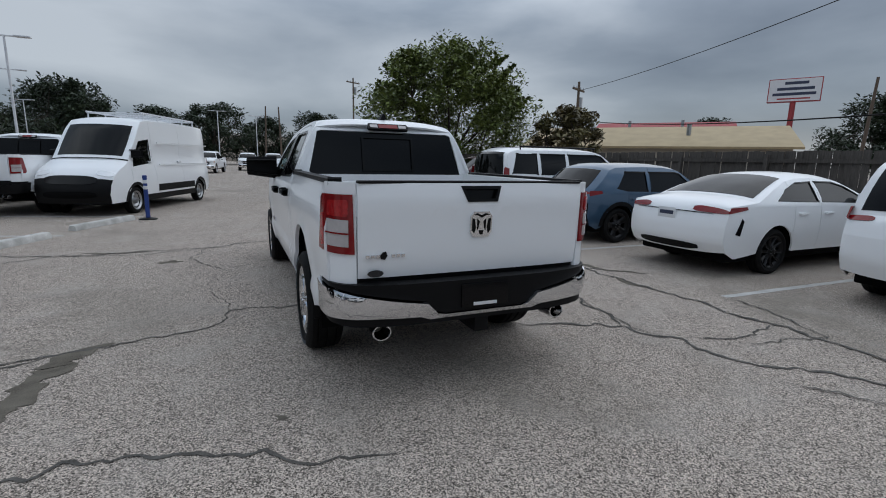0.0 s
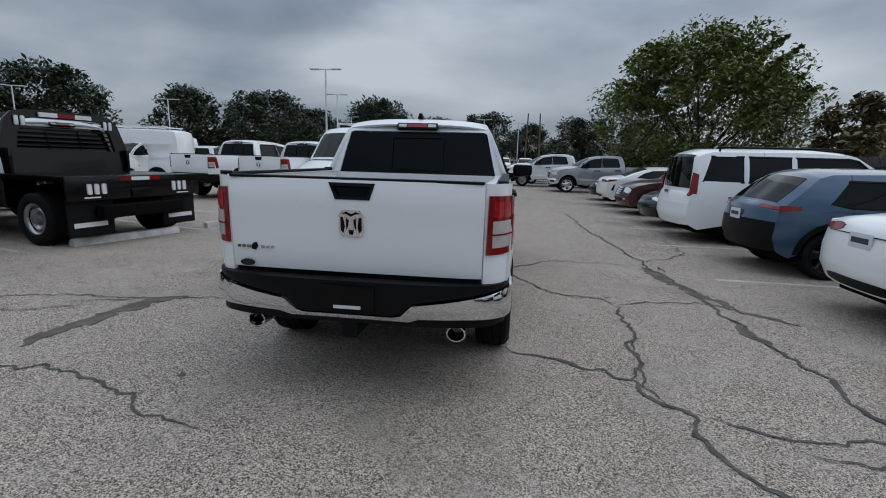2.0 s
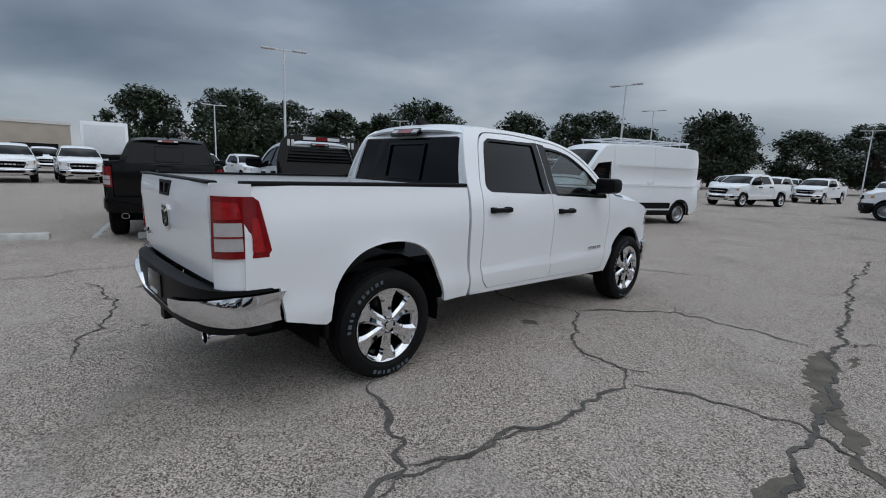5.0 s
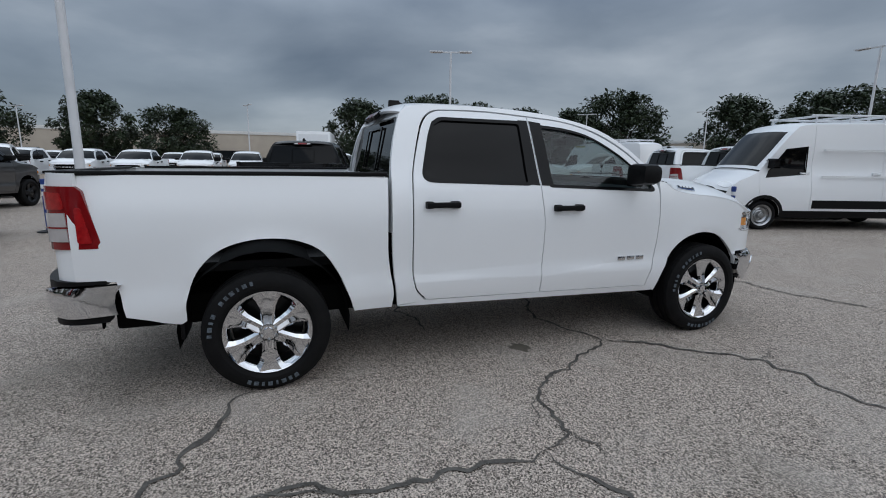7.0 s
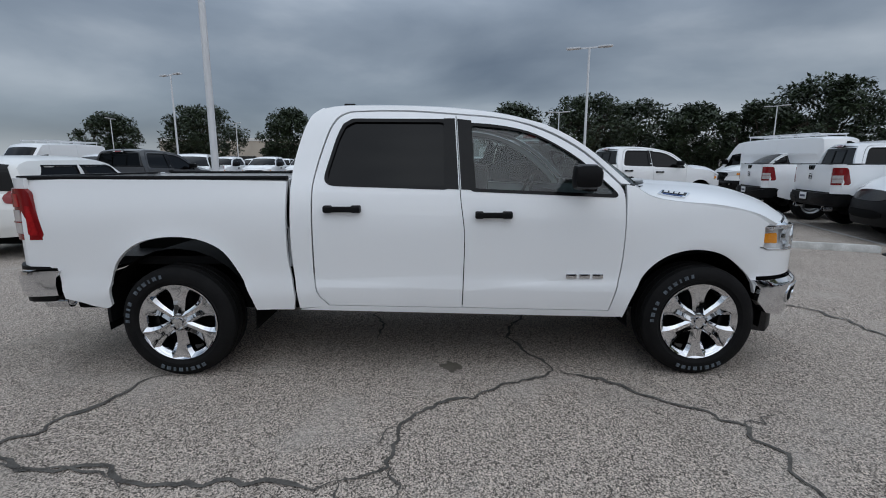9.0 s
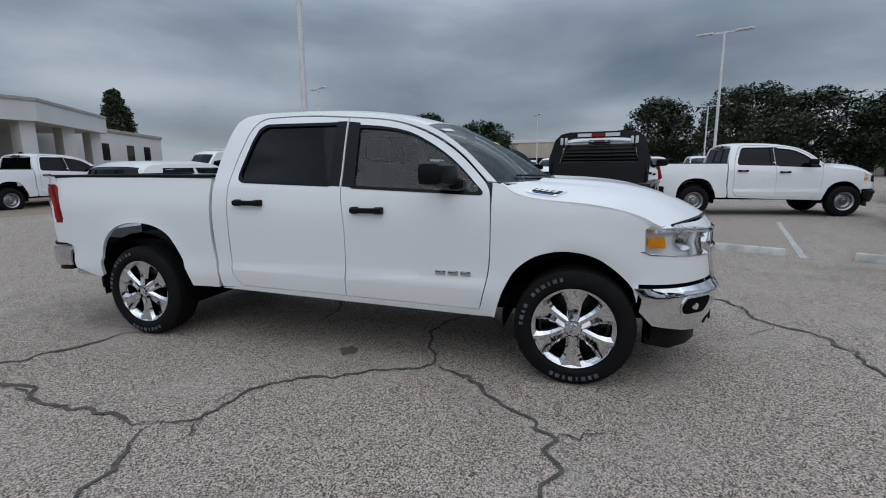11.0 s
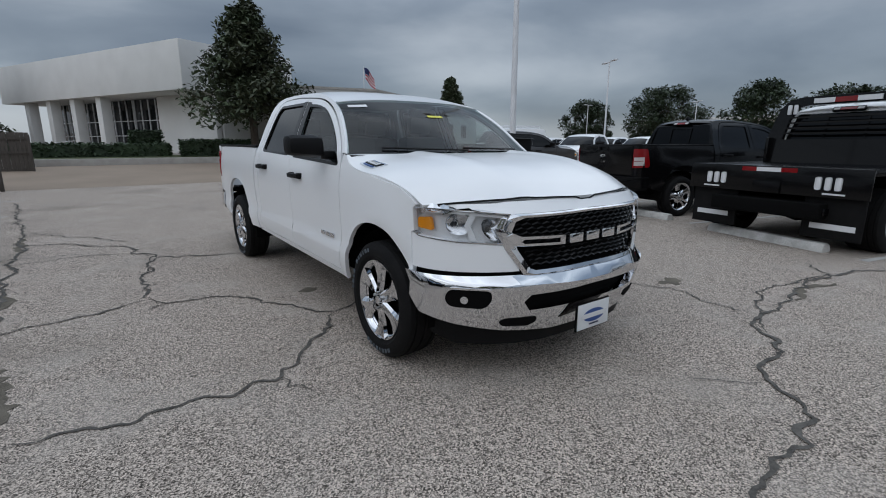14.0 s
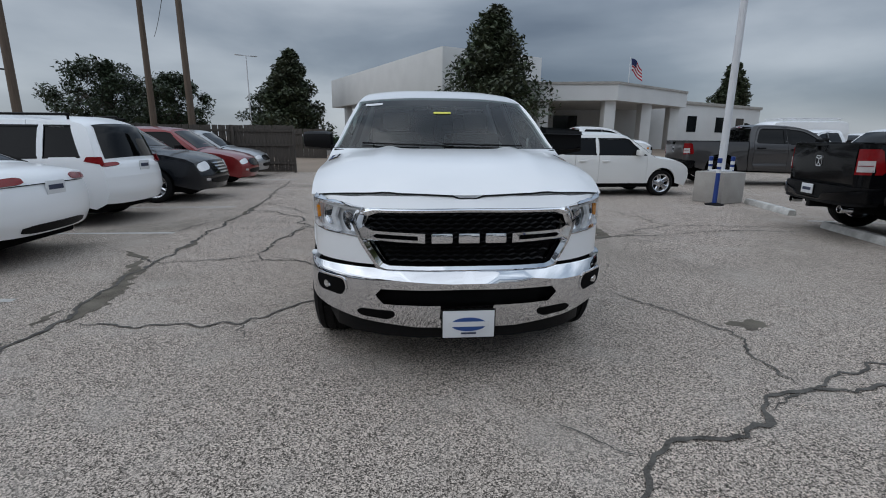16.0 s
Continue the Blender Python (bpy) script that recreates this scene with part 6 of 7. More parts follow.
mazda = suv("crossover", blue_paint, 4.27, 1.54, .885, .98, .98, 2.57, .80, .345, dark_alloy, "five", "blue compact crossover with black cladding", clad=plastic, low=plastic, slant=.46, three=False, tail_u=(.55, .99), tail_v=(3.0, 3.75), side_lamps=[([(.08, .93), (.36, .98), (.34, 1.03), (.09, 1.03)], red_lens)], glass_u=.80, plate_v=2.2)
suburban = suv("large_suv", white_paint, 5.35, 1.89, 1.02, 1.18, 1.20, 3.02, 1.18, .395, alloy, "five", "large white SUV with red upright tail lamps", slant=.16, rails=True, tail_u=(.88, .995), tail_v=(2.9, 4.55), side_lamps=[([(.055, 1.0), (.20, 1.0), (.22, 1.38), (.11, 1.42), (.09, 1.1)], red_lens)], plate_v=3.2)
highlander = suv("suv", white_paint, 4.79, 1.74, .955, 1.08, 1.06, 2.79, .98, .375, alloy, "five", "white SUV with dark roof rails parked tail outwards", slant=.26, rails=True, tail_u=(.66, .995), tail_v=(3.0, 3.9), side_lamps=[([(.06, .99), (.34, 1.05), (.30, 1.12), (.10, 1.12)], red_lens)], plate_v=2.8)
acadia = suv("suv", navy_paint, 5.1, 1.8, 1.0, 1.14, 1.12, 3.02, 1.05, .385, alloy, "five", "dark blue-grey SUV with chrome grille parked nose outwards", slant=.24, grille=chrome, rails=True)
rav4 = suv("crossover", red_paint, 4.57, 1.70, .92, 1.06, 1.04, 2.66, .95, .36, alloy, "five", "red crossover with black lower bumper parked nose outwards", clad=plastic, slant=.28, three=False)
silver_suv = suv("crossover", silver_paint, 4.6, 1.66, .91, 1.05, 1.02, 2.7, .95, .355, alloy, "five", "silver crossover parked nose outwards by the fence", slant=.28, three=False)
wine_suv = suv("suv", wine_paint, 4.9, 1.72, .96, 1.10, 1.06, 2.85, 1.0, .37, alloy, "five", "dark red SUV with chrome grille parked nose outwards", slant=.28, grille=chrome)
black_suv = suv("suv", black_paint, 4.8, 1.72, .95, 1.08, 1.06, 2.8, 1.0, .37, alloy, "five", "black SUV parked before the showroom", slant=.28)
soul = suv("hatchback", pearl_paint, 4.14, 1.61, .90, 1.02, 1.02, 2.57, .72, .335, alloy, "five", "white boxy hatchback standing across the drive", slant=.14, three=False, clad=None)
dark_car = sedan("sedan", black_paint, alloy, "five", "black sedan between two parked cars")


def at(ob, x, y, turn):
    """x, y: the middle of the car's tail."""
    ob.matrix_basis = pose(x, y, 0, 0, 0, turn)


at(camry, 4.55, 1.26, -90)
at(mazda, 4.62, 4.08, -90)
at(suburban, 4.42, 7.0, -90)
at(camry_old, 4.35, 14.6, -91)
at(highlander, 4.95, -1.6, -90)
for ob, x, y, L in ((black_sedan, 4.55, 9.3, 4.86), (wine_suv, 4.5, 11.95, 4.9), (dark_car, 4.5, 17.3, 4.86), (acadia, 4.75, -4.65, 5.1), (rav4, 4.95, -8.05, 4.57), (silver_suv, 5.45, -11.3, 4.6)):
    at(ob, x + L, y, 90)
at(soul, -3.1, -5.45, 92)
at(black_suv, -6.5, -31.5, 80)


# ---- high-roof van ----
def cargo_van(name, label, L=5.98, H=2.52, wb=4.0):
    prof = [(.06, .42), (0, .55), (.0, 1.2), (.03, 2.1), (.10, 2.42), (.22, 2.5), (.6, H), (2.5, H + .01), (4.0, H - .03), (4.3, 2.44), (4.55, 2.2), (5.15, 1.42), (5.22, 1.36), (5.6, 1.18), (5.82, 1.0), (5.93, .78), (5.97, .55), (5.92, .32)]
    spans = [("rear_bumper", 0, 1, plastic), ("rear_doors", 1, 4, white_paint), ("roof", 4, 9.6, white_paint), ("windscreen", 9.6, 11, privacy), ("cowl", 11, 11.5, plastic), ("bonnet", 11.5, 14.35, white_paint), ("front_bumper", 14.35, 17, plastic)]
    wins = [[(4.05, 1.32), (4.98, 1.24), (4.92, 1.36), (4.55, 1.86), (4.05, 1.92)]]
    v = car(name, white_paint, prof, spans, 1.02, .86, 1.45, (.98, .98 + wb), .345, wins, [2.2, 3.9, 5.12], steel, "steel", label, "van", sill=.30, clad=plastic,
            face=[("head_lamp", 13.35, 13.95, .58, .97, lamp_bowl), ("grille", 14.1, 15.0, -.66, .66, gloss_black), ("lower_grille", 15.7, 16.4, -.7, .7, shadow_liner)], tail=[("tail_lamp", 1.2, 1.9, .88, .98, red_lens)], plate=False)
    for s in (1, -1):
        for z in (.62,):
            part("side_moulding", sheet([(1.45, z - .10), (3.85, z - .10), (3.85, z + .09), (1.45, z + .09)], lambda y, zz: (s * 1.022, y, zz), (s, 0, 0), step=.5, depth=.03), plastic, v)
        for z in (1.25, 1.85):
            bm = box_bm(s * (.965 if z > 1.5 else 1.0), s * (.985 if z > 1.5 else 1.018), .25, 3.7, z, z + .025, bevel=.006)
            bmesh.ops.recalc_face_normals(bm, faces=bm.faces[:])
            part("pressed_rib", bm, white_paint, v)
        bm = bmesh.new()
        rod(bm, (s * .70, .5, H + .14), (s * .70, 3.9, H + .14), .025, n=6)
        part("rack_rail", bm, pole_white, v)
    for k in range(5):
        bm = bmesh.new()
        y = .6 + k * .8
        rod(bm, (-.75, y, H + .12), (.75, y, H + .12), .025, n=6)
        for s in (1, -1):
            rod(bm, (s * .72, y, H - .03), (s * .72, y, H + .12), .02, n=6)
        part("rack_bar", bm, pole_white, v)
    for k in range(5):
        bm = box_bm(-.16 + k * .07, -.16 + k * .07 + .045, 5.965, 5.985, .80, .84)
        part("emblem_block", bm, plate_white, v)
    return v


van = cargo_van("cargo_van", "white high-roof cargo van with roof rack and black bumper")
# tail middle of the van: the wheels stand at (-4.7, 11.4) and (-3.5, 14.9)
at(van, -3.18, 15.9, 161.5)

# ---- other pickups ----
white_work = pickup("pickup_truck", white_paint, plastic, steel, "steel", "white crew-cab work pickup with black bumpers", group="white work pickups")
black_truck = pickup("pickup_truck", black_paint, gloss_black, chrome, "five", "black crew-cab pickup parked over a wheel stop")
grey_truck = pickup("pickup_truck", grey_paint, gloss_black, dark_alloy, "five", "dark grey crew-cab pickup parked by the light pole")
deck_truck = pickup("flatbed_truck", white_paint, plastic, steel, "steel", "white crew-cab truck with black steel flatbed", flat_deck=True)
silver_truck = pickup("pickup_truck", silver_paint, chrome, alloy, "five", "silver pickup parked nose outwards", tail_plate=False)
black_truck.matrix_basis = pose(-7.25, .58, 0, 0, 0, 75)
grey_truck.matrix_basis = pose(-10.1, -8.4, 0, 0, 0, 79)
deck_truck.matrix_basis = pose(-6.25, 3.75, 0, 0, 0, 79) @ Matrix.Scale(1.06, 4)
silver_truck.matrix_basis = pose(7.6, 22.6, 0, 0, 0, 90)
PARK = [(-6.75, 11.75, -15), (-9.4, 12.0, -15), (-16.0, 19.0, 165), (-12.0, 6.5, 8), (-7.2, -16.2, 90), (5.6, 27.5, 90), (6.3, 31.5, 92), (6.3, 35.2, 90), (6.3, 39.0, 90)]
first = True
TALL = Matrix.Scale(1.05, 4)
for x, y, turn in PARK:
    m = pose(x, y, 0, 0, 0, turn)
    if first:
        white_work.matrix_basis = m @ TALL
        first = False
    else:
        copy_thing(white_work, m)
far_truck = pickup("pickup_truck", white_paint, chrome, alloy, "five", "white crew-cab pickup in the stock row, nose towards the drive", group="stock row pickups", tail_plate=False)
for o in list(far_truck.children_recursive):
    if o.name.split(".")[0] in ("lug_nuts", "brake_disc", "rim_barrel", "inner_guard", "mud_flap", "window_trim", "lens_divider", "cargo_lens", "brake_lens", "slider_frame", "fog_lamp", "emblem_shape", "handle_recess",
                                "handle_bezel", "bed_wall", "bed_floor", "bed_front_wall", "hitch_receiver", "rear_axle", "front_axle", "roof_aerial", "exhaust_tip", "tip_lip", "plate_panel", "reversing_lens", "tailgate_cap", "hub_cap", "lower_valance", "bumper_pad", "air_dam"):
        bpy.data.objects.remove(o)
rng = random.Random(5)
ROWS_FAR = [(-31.5, -22 + k * 2.95, -90) for k in range(13)] + [(-46, -26 + k * 3.0, -88) for k in range(12)] + [(-20.5, -14.5, -75), (-20.5, -10.6, -75)]
ROWS_FAR += [(-4.6, 33.5, 160), (-12 - .3 * 3, 44, 172), (-9, 45, 172), (-6, 46, 172), (-3, 47, 172), (0, 56, 180), (3, 56, 180), (-16, 24, 100), (-17, 28, 100), (-18, 32, 100), (-19, 36, 100), (-17, 18, 98), (-22, 42, 110), (-26, 50, 120), (-14, 60, 180), (-11, 60, 180), (-8, 60, 180), (7, 58, 182), (10, 58, 182)]
for k, (x, y, turn) in enumerate(ROWS_FAR):
    m = pose(x + rng.uniform(-.3, .3), y + rng.uniform(-.1, .1), 0, 0, 0, turn + rng.uniform(-2, 2))
    if k == 0:
        far_truck.matrix_basis = m
    else:
        copy_thing(far_truck, m)

# flatbed on the white truck
deck = empty("flatbed_body")
deck.parent = deck_truck
bm = box_bm(-1.16, 1.16, -.78, 1.75, .98, 1.06, bevel=.01)
part("deck_plate", bm, gloss_black, deck)
bm = box_bm(-1.17, 1.17, -.805, -.78, .70, 1.06, bevel=.008)
skirt = part("rear_skirt", bm, black_paint, deck)
for s in (1, -1):
    for k in range(3):
        bm = bmesh.new()
        x = s * (.62 + k * .11) if s > 0 else s * (.84 - k * .11)
        box(bm, x - .035, x + .035, -.82, -.80, .79, .95, bevel=.025)
        part("lamp_oval", bm, plate_white, skirt)
    bm = box_bm(s * .80 - .12, s * .80 + .12, -.815, -.80, .735, .755)
    part("pale_bar", bm, plate_white, skirt)
    bm = box_bm(s * .45, s * 1.12, -.72, -.69, .18, .72, bevel=.01)
    flap = part("mud_flap", bm, rubber, deck)
    bm = box_bm(s * .55, s * 1.05, -.724, -.718, .30, .37)
    part("pale_bar", bm, plate_white, flap)
    bm = box_bm(s * .72, s * 1.15, .55, 1.7, .55, .97, bevel=.01)
    part("tool_box", bm, black_paint, deck)
    w_ = wheel("steel", .40, .25, .225, deck, pose(s * 1.02, 0, .40, 0, 0, 0 if s > 0 else 180), steel)
for x0, x1, m_ in ((-.36, -.16, red_lens), (-.16, .16, plate_white), (.16, .36, red_lens)):
    bm = box_bm(x0, x1, -.812, -.804, .985, 1.04)
    part("reflective_tape", bm, m_, skirt)
bm = box_bm(-.18, .18, -.83, -.805, .70, .86, bevel=.01)
part("plate_panel", bm, gloss_black, skirt)
bm = box_bm(-.75, .75, -.83, -.73, .47, .56, bevel=.01)
part("rear_bar", bm, black_paint, deck)
# headache rack: sloped black frame with lamps and bars
rack = empty("headache_rack")
rack.parent = deck_truck
prof_r = [(1.0, 1.06), (1.02, 1.5), (.90, 1.90), (.78, 2.02), (.6, 2.06)]
hole_r = [(.80, 1.42), (.74, 1.72), (.64, 1.90), (.5, 1.93)]
part("rack_frame", sheet(prof_r + mirror2(prof_r), lambda x, z: (x, .82 - .10 * (2.06 - z), z), (0, -1, 0), [hole_r + mirror2(hole_r)], .2, .06), black_paint, rack)
for z in (1.50, 1.58, 1.66, 1.74):
    bm = box_bm(-.80 + (z - 1.42) * .3, .80 - (z - 1.42) * .3, .76, .79, z, z + .025)
    part("rack_bar", bm, black_paint, rack)
for x0, x1, m_ in ((-.42, -.14, plate_white), (-.14, .14, red_lens), (.14, .42, plate_white)):
    bm = box_bm(x0, x1, .77, .80, 1.955, 2.025)
    part("rack_lamp", bm, m_, rack)
for s in (1, -1):
    for k in range(2):
        bm = box_bm(s * (.66 + .09 * k) - .03, s * (.66 + .09 * k) + .03, .765, .79, 1.80, 1.95, bevel=.02)
        part("lamp_oval", bm, plate_white, rack)
    bm = box_bm(s * .96 - .025, s * .96 + .025, .65, .80, 1.06, 1.45, bevel=.01)
    part("rack_foot", bm, black_paint, rack)

# ---- box truck behind the black pickup ----
bt = empty("box_truck", pose(-34, 3.5, 0, 0, 0, 80))
bm = box_bm(-1.15, 1.15, -3.2, 2.6, 1.0, 3.4, bevel=.04)
part("cargo_box", bm, white_paint, bt)
bm = box_bm(-1.0, 1.0, -3.22, -3.18, 1.05, 3.2, bevel=.01)
part("roll_door", bm, plate_white, bt)
bm = box_bm(-1.0, 1.0, 2.7, 4.4, .6, 2.2, bevel=.12)
part("cab", bm, white_paint, bt)
bm = box_bm(-.92, .92, 3.6, 4.3, 1.35, 1.95, bevel=.08)
part("cab_window", bm, privacy, bt)
bm = box_bm(-.5, .5, -3.1, 4.0, .5, .95, bevel=.03)
part("chassis", bm, shadow_liner, bt)
for s in (1, -1):
    for y in (-1.6, 3.5):
        wheel("steel", .42, .26, .25, bt, pose(s * .95, y, .42, 0, 0, 0 if s > 0 else 180), steel)
tagged(bt, "white box truck with a roll-up rear door", "truck")
copy_thing(van, pose(-25, -19, 0, 0, 0, -95))
copy_thing(van, pose(-14.5, 17.5, 0, 0, 0, 100))
copy_thing(van, pose(-20.5, 26, 0, 0, 0, 80))


# ---- showroom ----
def block(name, x0, x1, y0, y1, z0, z1, material, parent):
    return part(name, box_bm(x0, x1, y0, y1, z0, z1, bevel=.02), material, parent)


# local x runs along the glazed front, local -y faces the drive
BASE = .70
show = empty("showroom", pose(-2.6, -27.4, BASE, 0, 0, 115.6))
block("upper_wall", -24.5, .0, 0, 9, 4.0, 6.9, wall_white, show)
block("front_wall", -6.4, -.2, 2.2, 2.6, 0, 4.0, wall_white, show)
block("end_wall", -.5, -.1, 2.7, 13, 0, 5.2, wall_white, show)
block("back_wall", -24.5, -.6, 8.5, 8.8, 0, 4.0, wall_white, show)
block("floor_slab", -24.5, 0, .1, 8.4, -.3, .1, concrete, show)
for k in range(4):
    block("pillar", -10.7 - k * 3.6, -10.05 - k * 3.6, .35, 1.05, .1, 4.0, wall_white, show)
for k in range(4):
    wf = empty("glazing")
    wf.parent = show
    x0 = -10.15 - k * 3.78
    block("pane", x0, x0 + 3.7, 2.75, 2.80, .1, 3.95, dark_window, wf)
    for j in range(5):
        block("mullion", x0 + j * .9, x0 + j * .9 + .06, 2.66, 2.76, .1, 3.95, pole_white, wf)
    for z in (1.3, 2.4):
        block("transom", x0, x0 + 3.7, 2.67, 2.75, z, z + .06, pole_white, wf)
stairs = empty("handrail")
stairs.parent = show
bm = bmesh.new()
for yy in (-.6, -1.8):
    rod(bm, (-12.8, yy, .0), (-12.8, yy, .95), .03, n=6)
rod(bm, (-12.8, -.4, .95), (-12.8, -2.0, .75), .03, n=6)
rod(bm, (-12.8, -.4, .5), (-12.8, -2.0, .3), .03, n=6)
part("rail", bm, pole_white, stairs)
block("downpipe", -.7, -.55, 2.45, 2.6, 0, 5.2, pole_white, show)
tagged(show, "white stucco showroom with pillars and tall dark windows", "building")


def hedge(x0, x1, y0, y1, h, seed, name="hedge"):
    rngh = random.Random(seed)
    t = empty(name)
    bm = bmesh.new()
    n = int((x1 - x0) * (y1 - y0) * 90) + 500
    for _ in range(n):
        f = rngh.randrange(3)
        p = [rngh.uniform(x0, x1), rngh.uniform(y0, y1), rngh.uniform(.05, h)]
        if f == 0:
            p[2] = h + rngh.uniform(-.08, .04)
        elif f == 1:
            p[1] = (y0 if rngh.random() < .5 else y1) + rngh.uniform(-.05, .05)
        else:
            p[0] = (x0 if rngh.random() < .5 else x1) + rngh.uniform(-.05, .05) if rngh.random() < .3 else p[0]
            p[1] = y1 + rngh.uniform(-.05, .05)
        leaf_cloud(bm, Vector(p), .06, 2, rngh, .10)
    box(bm, x0 + .05, x1 - .05, y0 + .05, y1 - .05, .0, h - .06)
    part("foliage", bm, leaf_hedge, t)
    return tagged(t, "low clipped dark green hedge before the showroom", "hedge")


plane("lawn", -9, 14, -30, -21.6, .74, grass_mat, "dry grass strip before the showroom", "grass")
bm = box_bm(-9, 14, -21.6, -21.4, .2, .75, bevel=.02)
tagged(part("kerb", bm, concrete), "pale concrete kerb along the grass strip", "kerb", kind="structure")
hedge(-1.2, 9, -25.6, -24.8, .75, 3).location = (0, 0, BASE)
hedge(-6.5, -1.6, -24.4, -23.6, .95, 4).location = (0, 0, BASE)
hedge(-1.0, .6, -26.8, -25.7, 1.45, 5, "shrub").location = (0, 0, BASE)

# service wing with drive-through canopy
wing = empty("service_wing", pose(0, 0, BASE))


def prism(corners, z0, z1):
    bm = bmesh.new()
    lo, hi = [bm.verts.new((*c, z0)) for c in corners], [bm.verts.new((*c, z1)) for c in corners]
    bm.faces.new(lo[::-1])
    bm.faces.new(hi)
    n = len(corners)
    for k in range(n):
        bm.faces.new((lo[k], lo[(k + 1) % n], hi[(k + 1) % n], hi[k]))
    bmesh.ops.recalc_face_normals(bm, faces=bm.faces[:])
    return bm


canopy = [(-12.8, -21.8), (-20.4, -27.0), (-16.5, -34), (-4.0, -31), (-6.2, -23.2)]
part("canopy_roof", prism(canopy, 3.05, 4.05), wall_white, wing)
part("roof_edge", prism([(x * 1.0, y + .08) for x, y in canopy], 4.0, 4.14), concrete, wing)
part("back_wall", prism([(-20.6, -30.2), (-4.2, -34), (-4.3, -34.4), (-20.8, -30.6)], 0, 4.0), wall_white, wing)
for x, y in ((-12.6, -22.6), (-8.6, -23.4), (-19.6, -27.4), (-16.2, -25.0)):
    block("pillar", x - .35, x + .35, y - .35, y + .35, 0, 3.05, wall_white, wing)
for x, y in ((-14, -31.65), (-9, -32.8)):
    part("dark_bay", prism([(x, y), (x + 3.6, y - .83), (x + 3.6, y - .9), (x, y - .07)], .1, 2.6), dark_window, wing)
tagged(wing, "white service wing with a drive-through canopy", "building")
wing2 = empty("workshop", pose(-27.5, -34.0, BASE, 0, 0, 28))
block("wall", -8, 8, -9, 0, 0, 3.7, wall_white, wing2)
block("parapet", -8.1, 8.1, -.1, .12, 3.6, 3.85, concrete, wing2)
block("roof_unit", 3, 6, -4, -1.5, 3.7, 4.8, wall_white, wing2)
for x in (-5, -1.5, 3.0):
    bm = box_bm(x, x + 1.4, .005, .03, 1.4, 2.7)
    part("window", bm, dark_window, wing2)
tagged(wing2, "low white workshop with small dark windows", "building")

# flag
fl = empty("flagpole", pose(-32, -61, BASE, 0, 0, 25) @ Matrix.Scale(1.3, 4))
bm = bmesh.new()
rod(bm, (0, 0, 0), (0, 0, 9.2), .05, .03, 10)
part("pole", bm, pole_white, fl)


def cloth(u, v):
    return (-.15 - 2.0 * u, .12 * math.sin(5 * u + 2 * v), 9.1 - 1.25 * v - 1.05 * u ** 1.4 + .06 * math.sin(7 * u))


for k in range(7):
    bm = bmesh.new()
    grid(bm, 14, 2, lambda u, v: cloth(.02 + .98 * u, (k + v) / 7))
    part("stripe", bm, flag_red if k % 2 == 0 else flag_white, fl)
bm = bmesh.new()
grid(bm, 8, 5, lambda u, v: Vector(cloth(.42 * u, .54 * v)) + Vector((0, .012, 0)))
part("canton", bm, flag_blue, fl)
bm = bmesh.new()
grid(bm, 8, 5, lambda u, v: Vector(cloth(.42 * u, .54 * v)) + Vector((0, -.012, 0)))
part("canton", bm, flag_blue, fl)
tagged(fl, "striped flag hanging on a white pole", "flag")

# ---- neighbours beyond the fence ----
def gable_house(name, x, y, turn, lx, ly, eave, ridge, roof_m, label, roof_label, wall_m):
    h = empty(name, pose(x, y, 0, 0, 0, turn))
    block("wall", -lx, lx, -ly, ly, 0, eave, wall_m, h)
    bm = bmesh.new()
    o = .5
    vs = [bm.verts.new(p) for p in ((-lx - o, -ly - o, eave - .1), (lx + o, -ly - o, eave - .1), (lx + o, ly + o, eave - .1), (-lx - o, ly + o, eave - .1), (-lx - o, 0, ridge), (lx + o, 0, ridge))]
    for f in ((0, 1, 5, 4), (3, 4, 5, 2)):
        bm.faces.new([vs[k] for k in f])
    part("roof", thicken(bm, .15, (0, 0, 1)), roof_m, h, roof_label)
    for sx in (-1, 1):
        bm = bmesh.new()
        bm.faces.new([bm.verts.new(p) for p in ((sx * lx, -ly, eave - .02), (sx * lx, ly, eave - .02), (sx * lx, 0, ridge - .12))])
        part("gable", thicken(bm, .1, (sx, 0, 0)), wall_m, h)
    for k in (-.5, .3):
        bm = bmesh.new()
        rod(bm, (lx * k, -ly * .5, eave), (lx * k, -ly * .5, ridge), .16, n=8)
        part("roof_vent", bm, steel, h)
    return tagged(h, label, "building")


gable_house("neighbour_shop", 29.5, 25.2, -50, 8.5, 5.5, 2.9, 4.5, roof_tan, "low tan shop with a shingle roof behind the fence", "tan shingle roof", wall_shade)
gable_house("red_roof_house", 43, 36.5, -50, 6.5, 6, 4.0, 6.2, roof_red, "building with a red metal roof", "red metal roof", wall_shade)

sg = empty("pylon_sign", pose(60, 33.3, 0, 0, 0, 118))
bm = bmesh.new()
rod(bm, (0, 0, 0), (0, 0, 9.4), .3, .3, 12)
part("post", bm, roof_red, sg)
bm = box_bm(-2.6, 2.6, -.35, .35, 9.2, 11.9, bevel=.05)
cab_ = part("sign_box", bm, roof_red, sg)
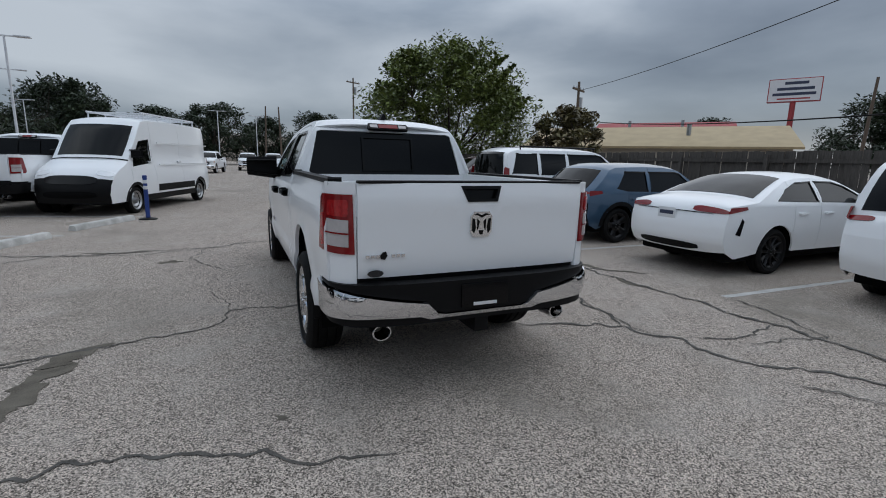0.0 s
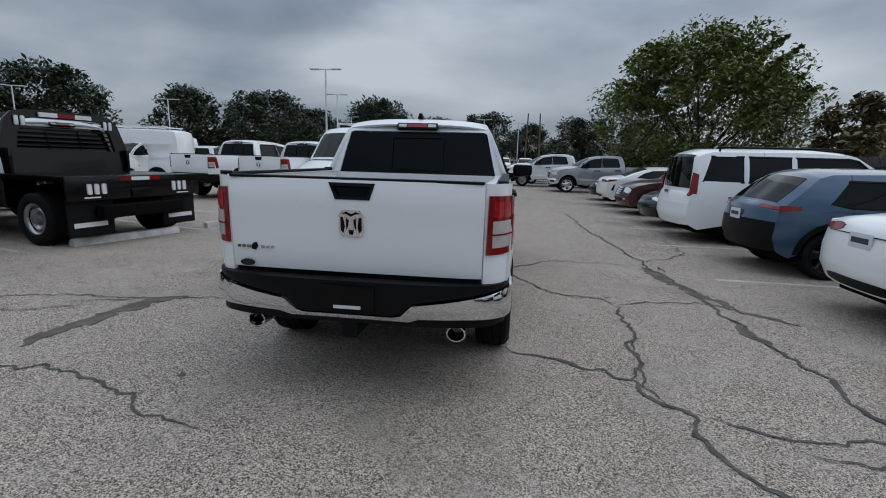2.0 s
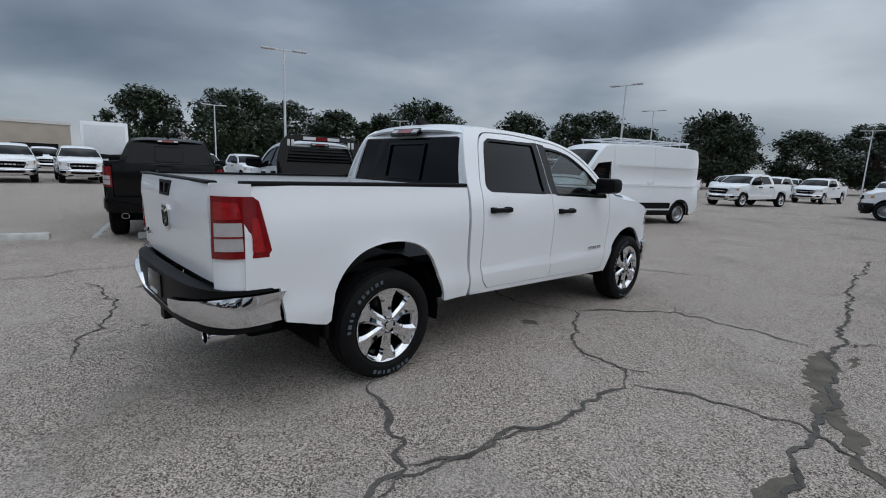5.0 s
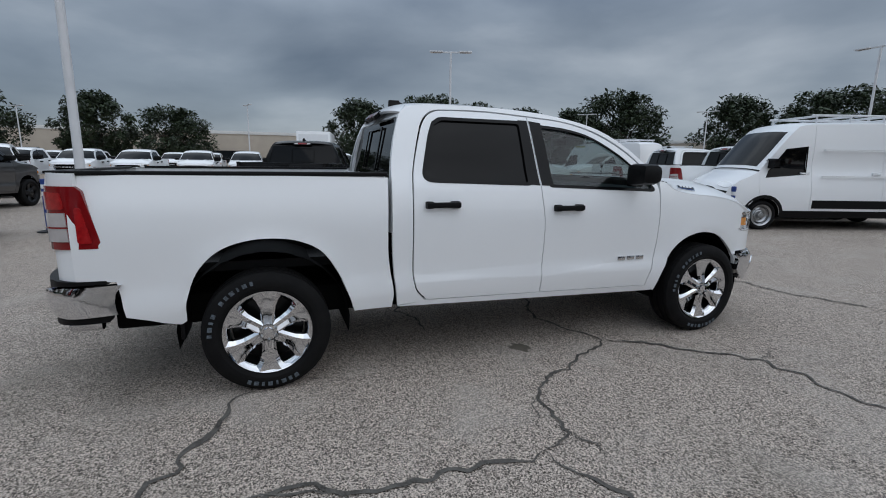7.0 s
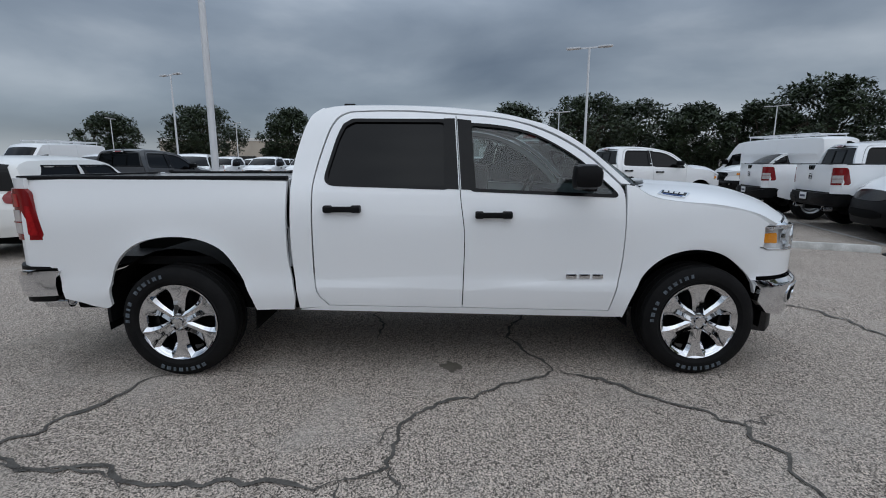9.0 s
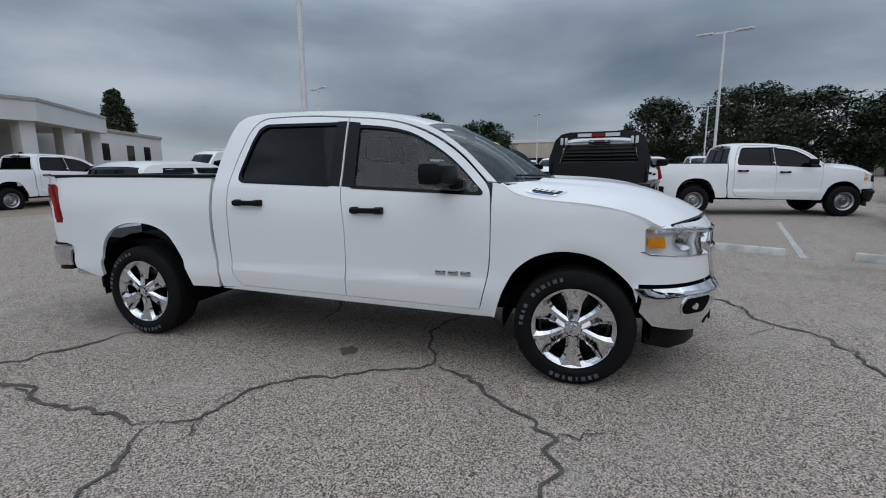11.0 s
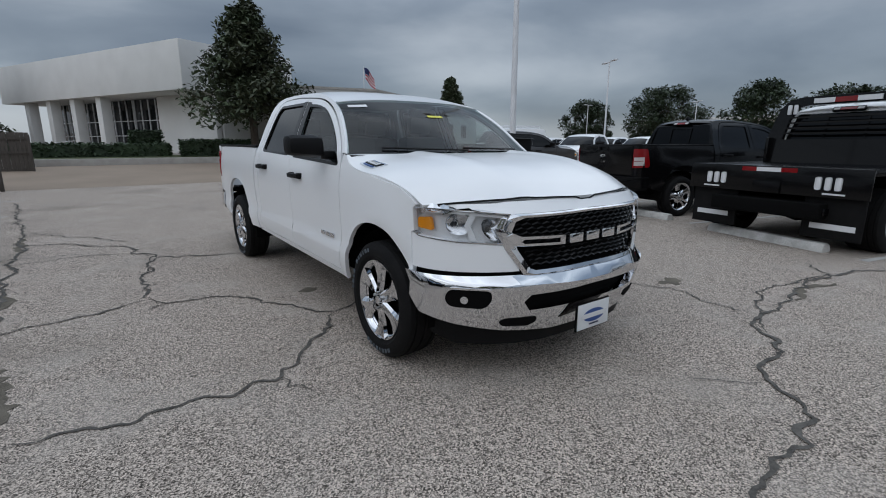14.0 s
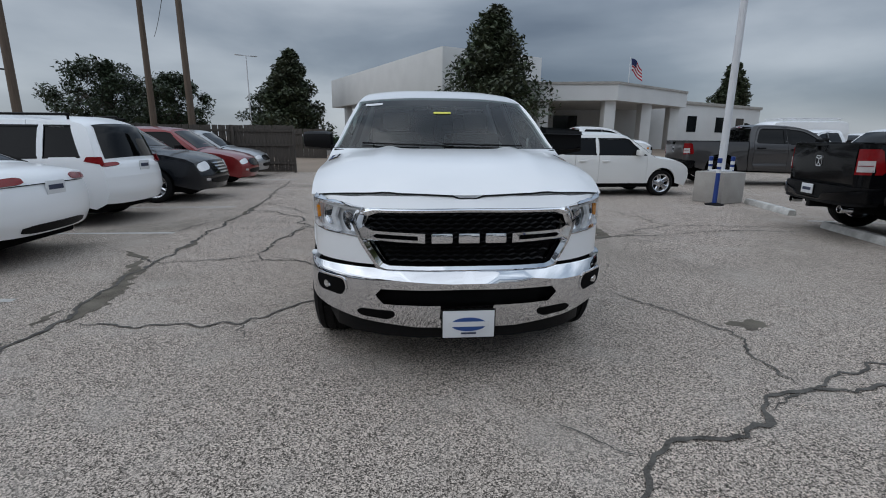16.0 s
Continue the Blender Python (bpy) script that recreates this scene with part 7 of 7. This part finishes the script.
for s in (1, -1):
    bm = box_bm(-2.5, 2.5, s * .355 - .01, s * .355 + .01, 9.3, 11.8)
    fc = part("sign_face", bm, plate_white, cab_)
    for z, a, b in ((11.2, -1.3, 1.0), (10.55, -1.9, 1.7), (9.95, -2.1, 2.1)):
        bm = box_bm(a, b, s * .37 - .008, s * .37 + .008, z, z + .32)
        part("sign_bar", bm, plate_ink, fc)
    bm = box_bm(-1.6, 1.6, s * .37 - .008, s * .37 + .008, 9.5, 9.66)
    part("sign_bar", bm, roof_red, fc)
tagged(sg, "white roadside sign with dark bars on a red post", "sign")

# distant low buildings west and north
for name, x0, x1, y0, y1, h, m_ in (("far_store", -150, -120, -70, 10, 7.5, wall_shade), ("far_store", -100, -92, 16, 62, 6, wall_white), ("far_store", -96, -70, 95, 110, 7, wall_shade), ("far_store", -10, 60, 150, 165, 8, wall_shade), ("far_store", -75, -66, 34, 52, 5, wall_white)):
    t = empty(name, pose((x0 + x1) / 2, (y0 + y1) / 2, 0))
    dx, dy = (x1 - x0) / 2, (y1 - y0) / 2
    block("wall", -dx, dx, -dy, dy, 0, h, m_, t)
    block("parapet", -dx - .2, dx + .2, -dy - .2, dy + .2, h - .5, h + .2, wall_white, t)
    for k in range(6):
        yy = -dy + dy * 2 * (k + .3) / 6
        bm = box_bm(dx - .02, dx + .04, yy, yy + dy * .18, .3, 3.2)
        part("window", bm, dark_window, t)
    tagged(t, "long low commercial building at the far edge", "building", "far stores")


# ---- utility poles and lines ----
def utility_pole(x, y, h, arm=True, r=.15, lean=0, turn=0):
    t = empty("utility_pole", pose(x, y, 0, lean, 0, turn))
    bm = bmesh.new()
    rod(bm, (0, 0, -.1), (0, 0, h), r, r * .65, 12)
    part("shaft", bm, wood_pole, t)
    if arm:
        bm = box_bm(-1.2, 1.2, -.06, .06, h - .7, h - .55, bevel=.01)
        part("cross_arm", bm, wood_pole, t)
        for k in (-1, -.4, .4, 1):
            bm = bmesh.new()
            rod(bm, (k * 1.05, 0, h - .55), (k * 1.05, 0, h - .36), .05, .03, 8)
            part("insulator", bm, steel, t)
        bm = bmesh.new()
        rod(bm, (.35, 0, h - 2.2), (.35, 0, h - 1.2), .24, n=14)
        part("transformer", bm, steel, t, "grey transformer can")
    return tagged(t, "weathered wooden utility pole", "utility pole", "utility poles")


POLES = [(14.4, 64.3, 12.5, True, 0), (24.5, 28.5, 8.0, True, 0), (44, 18, 8.5, False, 2), (13.2, -10.5, 10, False, 2), (11.4, -15.8, 9.3, False, -3), (9.2, -14.5, 11.5, False, 2), (3.2, 75, 9, False, 3), (5.5, 74, 9, False, -3)]
for x, y, h, arm, lean in POLES:
    utility_pole(x, y, h, arm, lean=lean, turn=30)


def wire(p, q, sag, r=.018):
    cu = bpy.data.curves.new("power_line", "CURVE")
    cu.dimensions, cu.bevel_depth, cu.bevel_resolution = "3D", r, 1
    sp = cu.splines.new("POLY")
    sp.points.add(16)
    for k in range(17):
        f = k / 16
        c = Vector(p).lerp(Vector(q), f)
        sp.points[k].co = (c.x, c.y, c.z - sag * 4 * f * (1 - f), 1)
    cu.materials.append(plastic)
    tmp = bpy.data.objects.new("power_line", cu)
    me = bpy.data.meshes.new_from_object(tmp)
    bpy.data.objects.remove(tmp)
    ob = new("power_line", me)
    return tagged(ob, "black overhead cable between utility poles", "cable", "overhead cables")


wire((24.5, 28.5, 7.3), (14, -11, 9.2), .8)
wire((24.5, 28.5, 5.0), (13.5, -11, 3.6), .9, .03)
wire((13.2, -10.5, 7.6), (11.4, -15.8, 7.2), .1, .03)
wire((13.2, -10.5, 9.0), (9.2, -14.5, 9.6), .5)
wire((9.2, -14.5, 9.6), (22, -40, 10), .5)
wire((11.4, -15.8, 7.2), (40, -20, 8.5), .4, .03)
wire((13.2, -10.5, 6.0), (40, -12, 6.0), .4, .03)
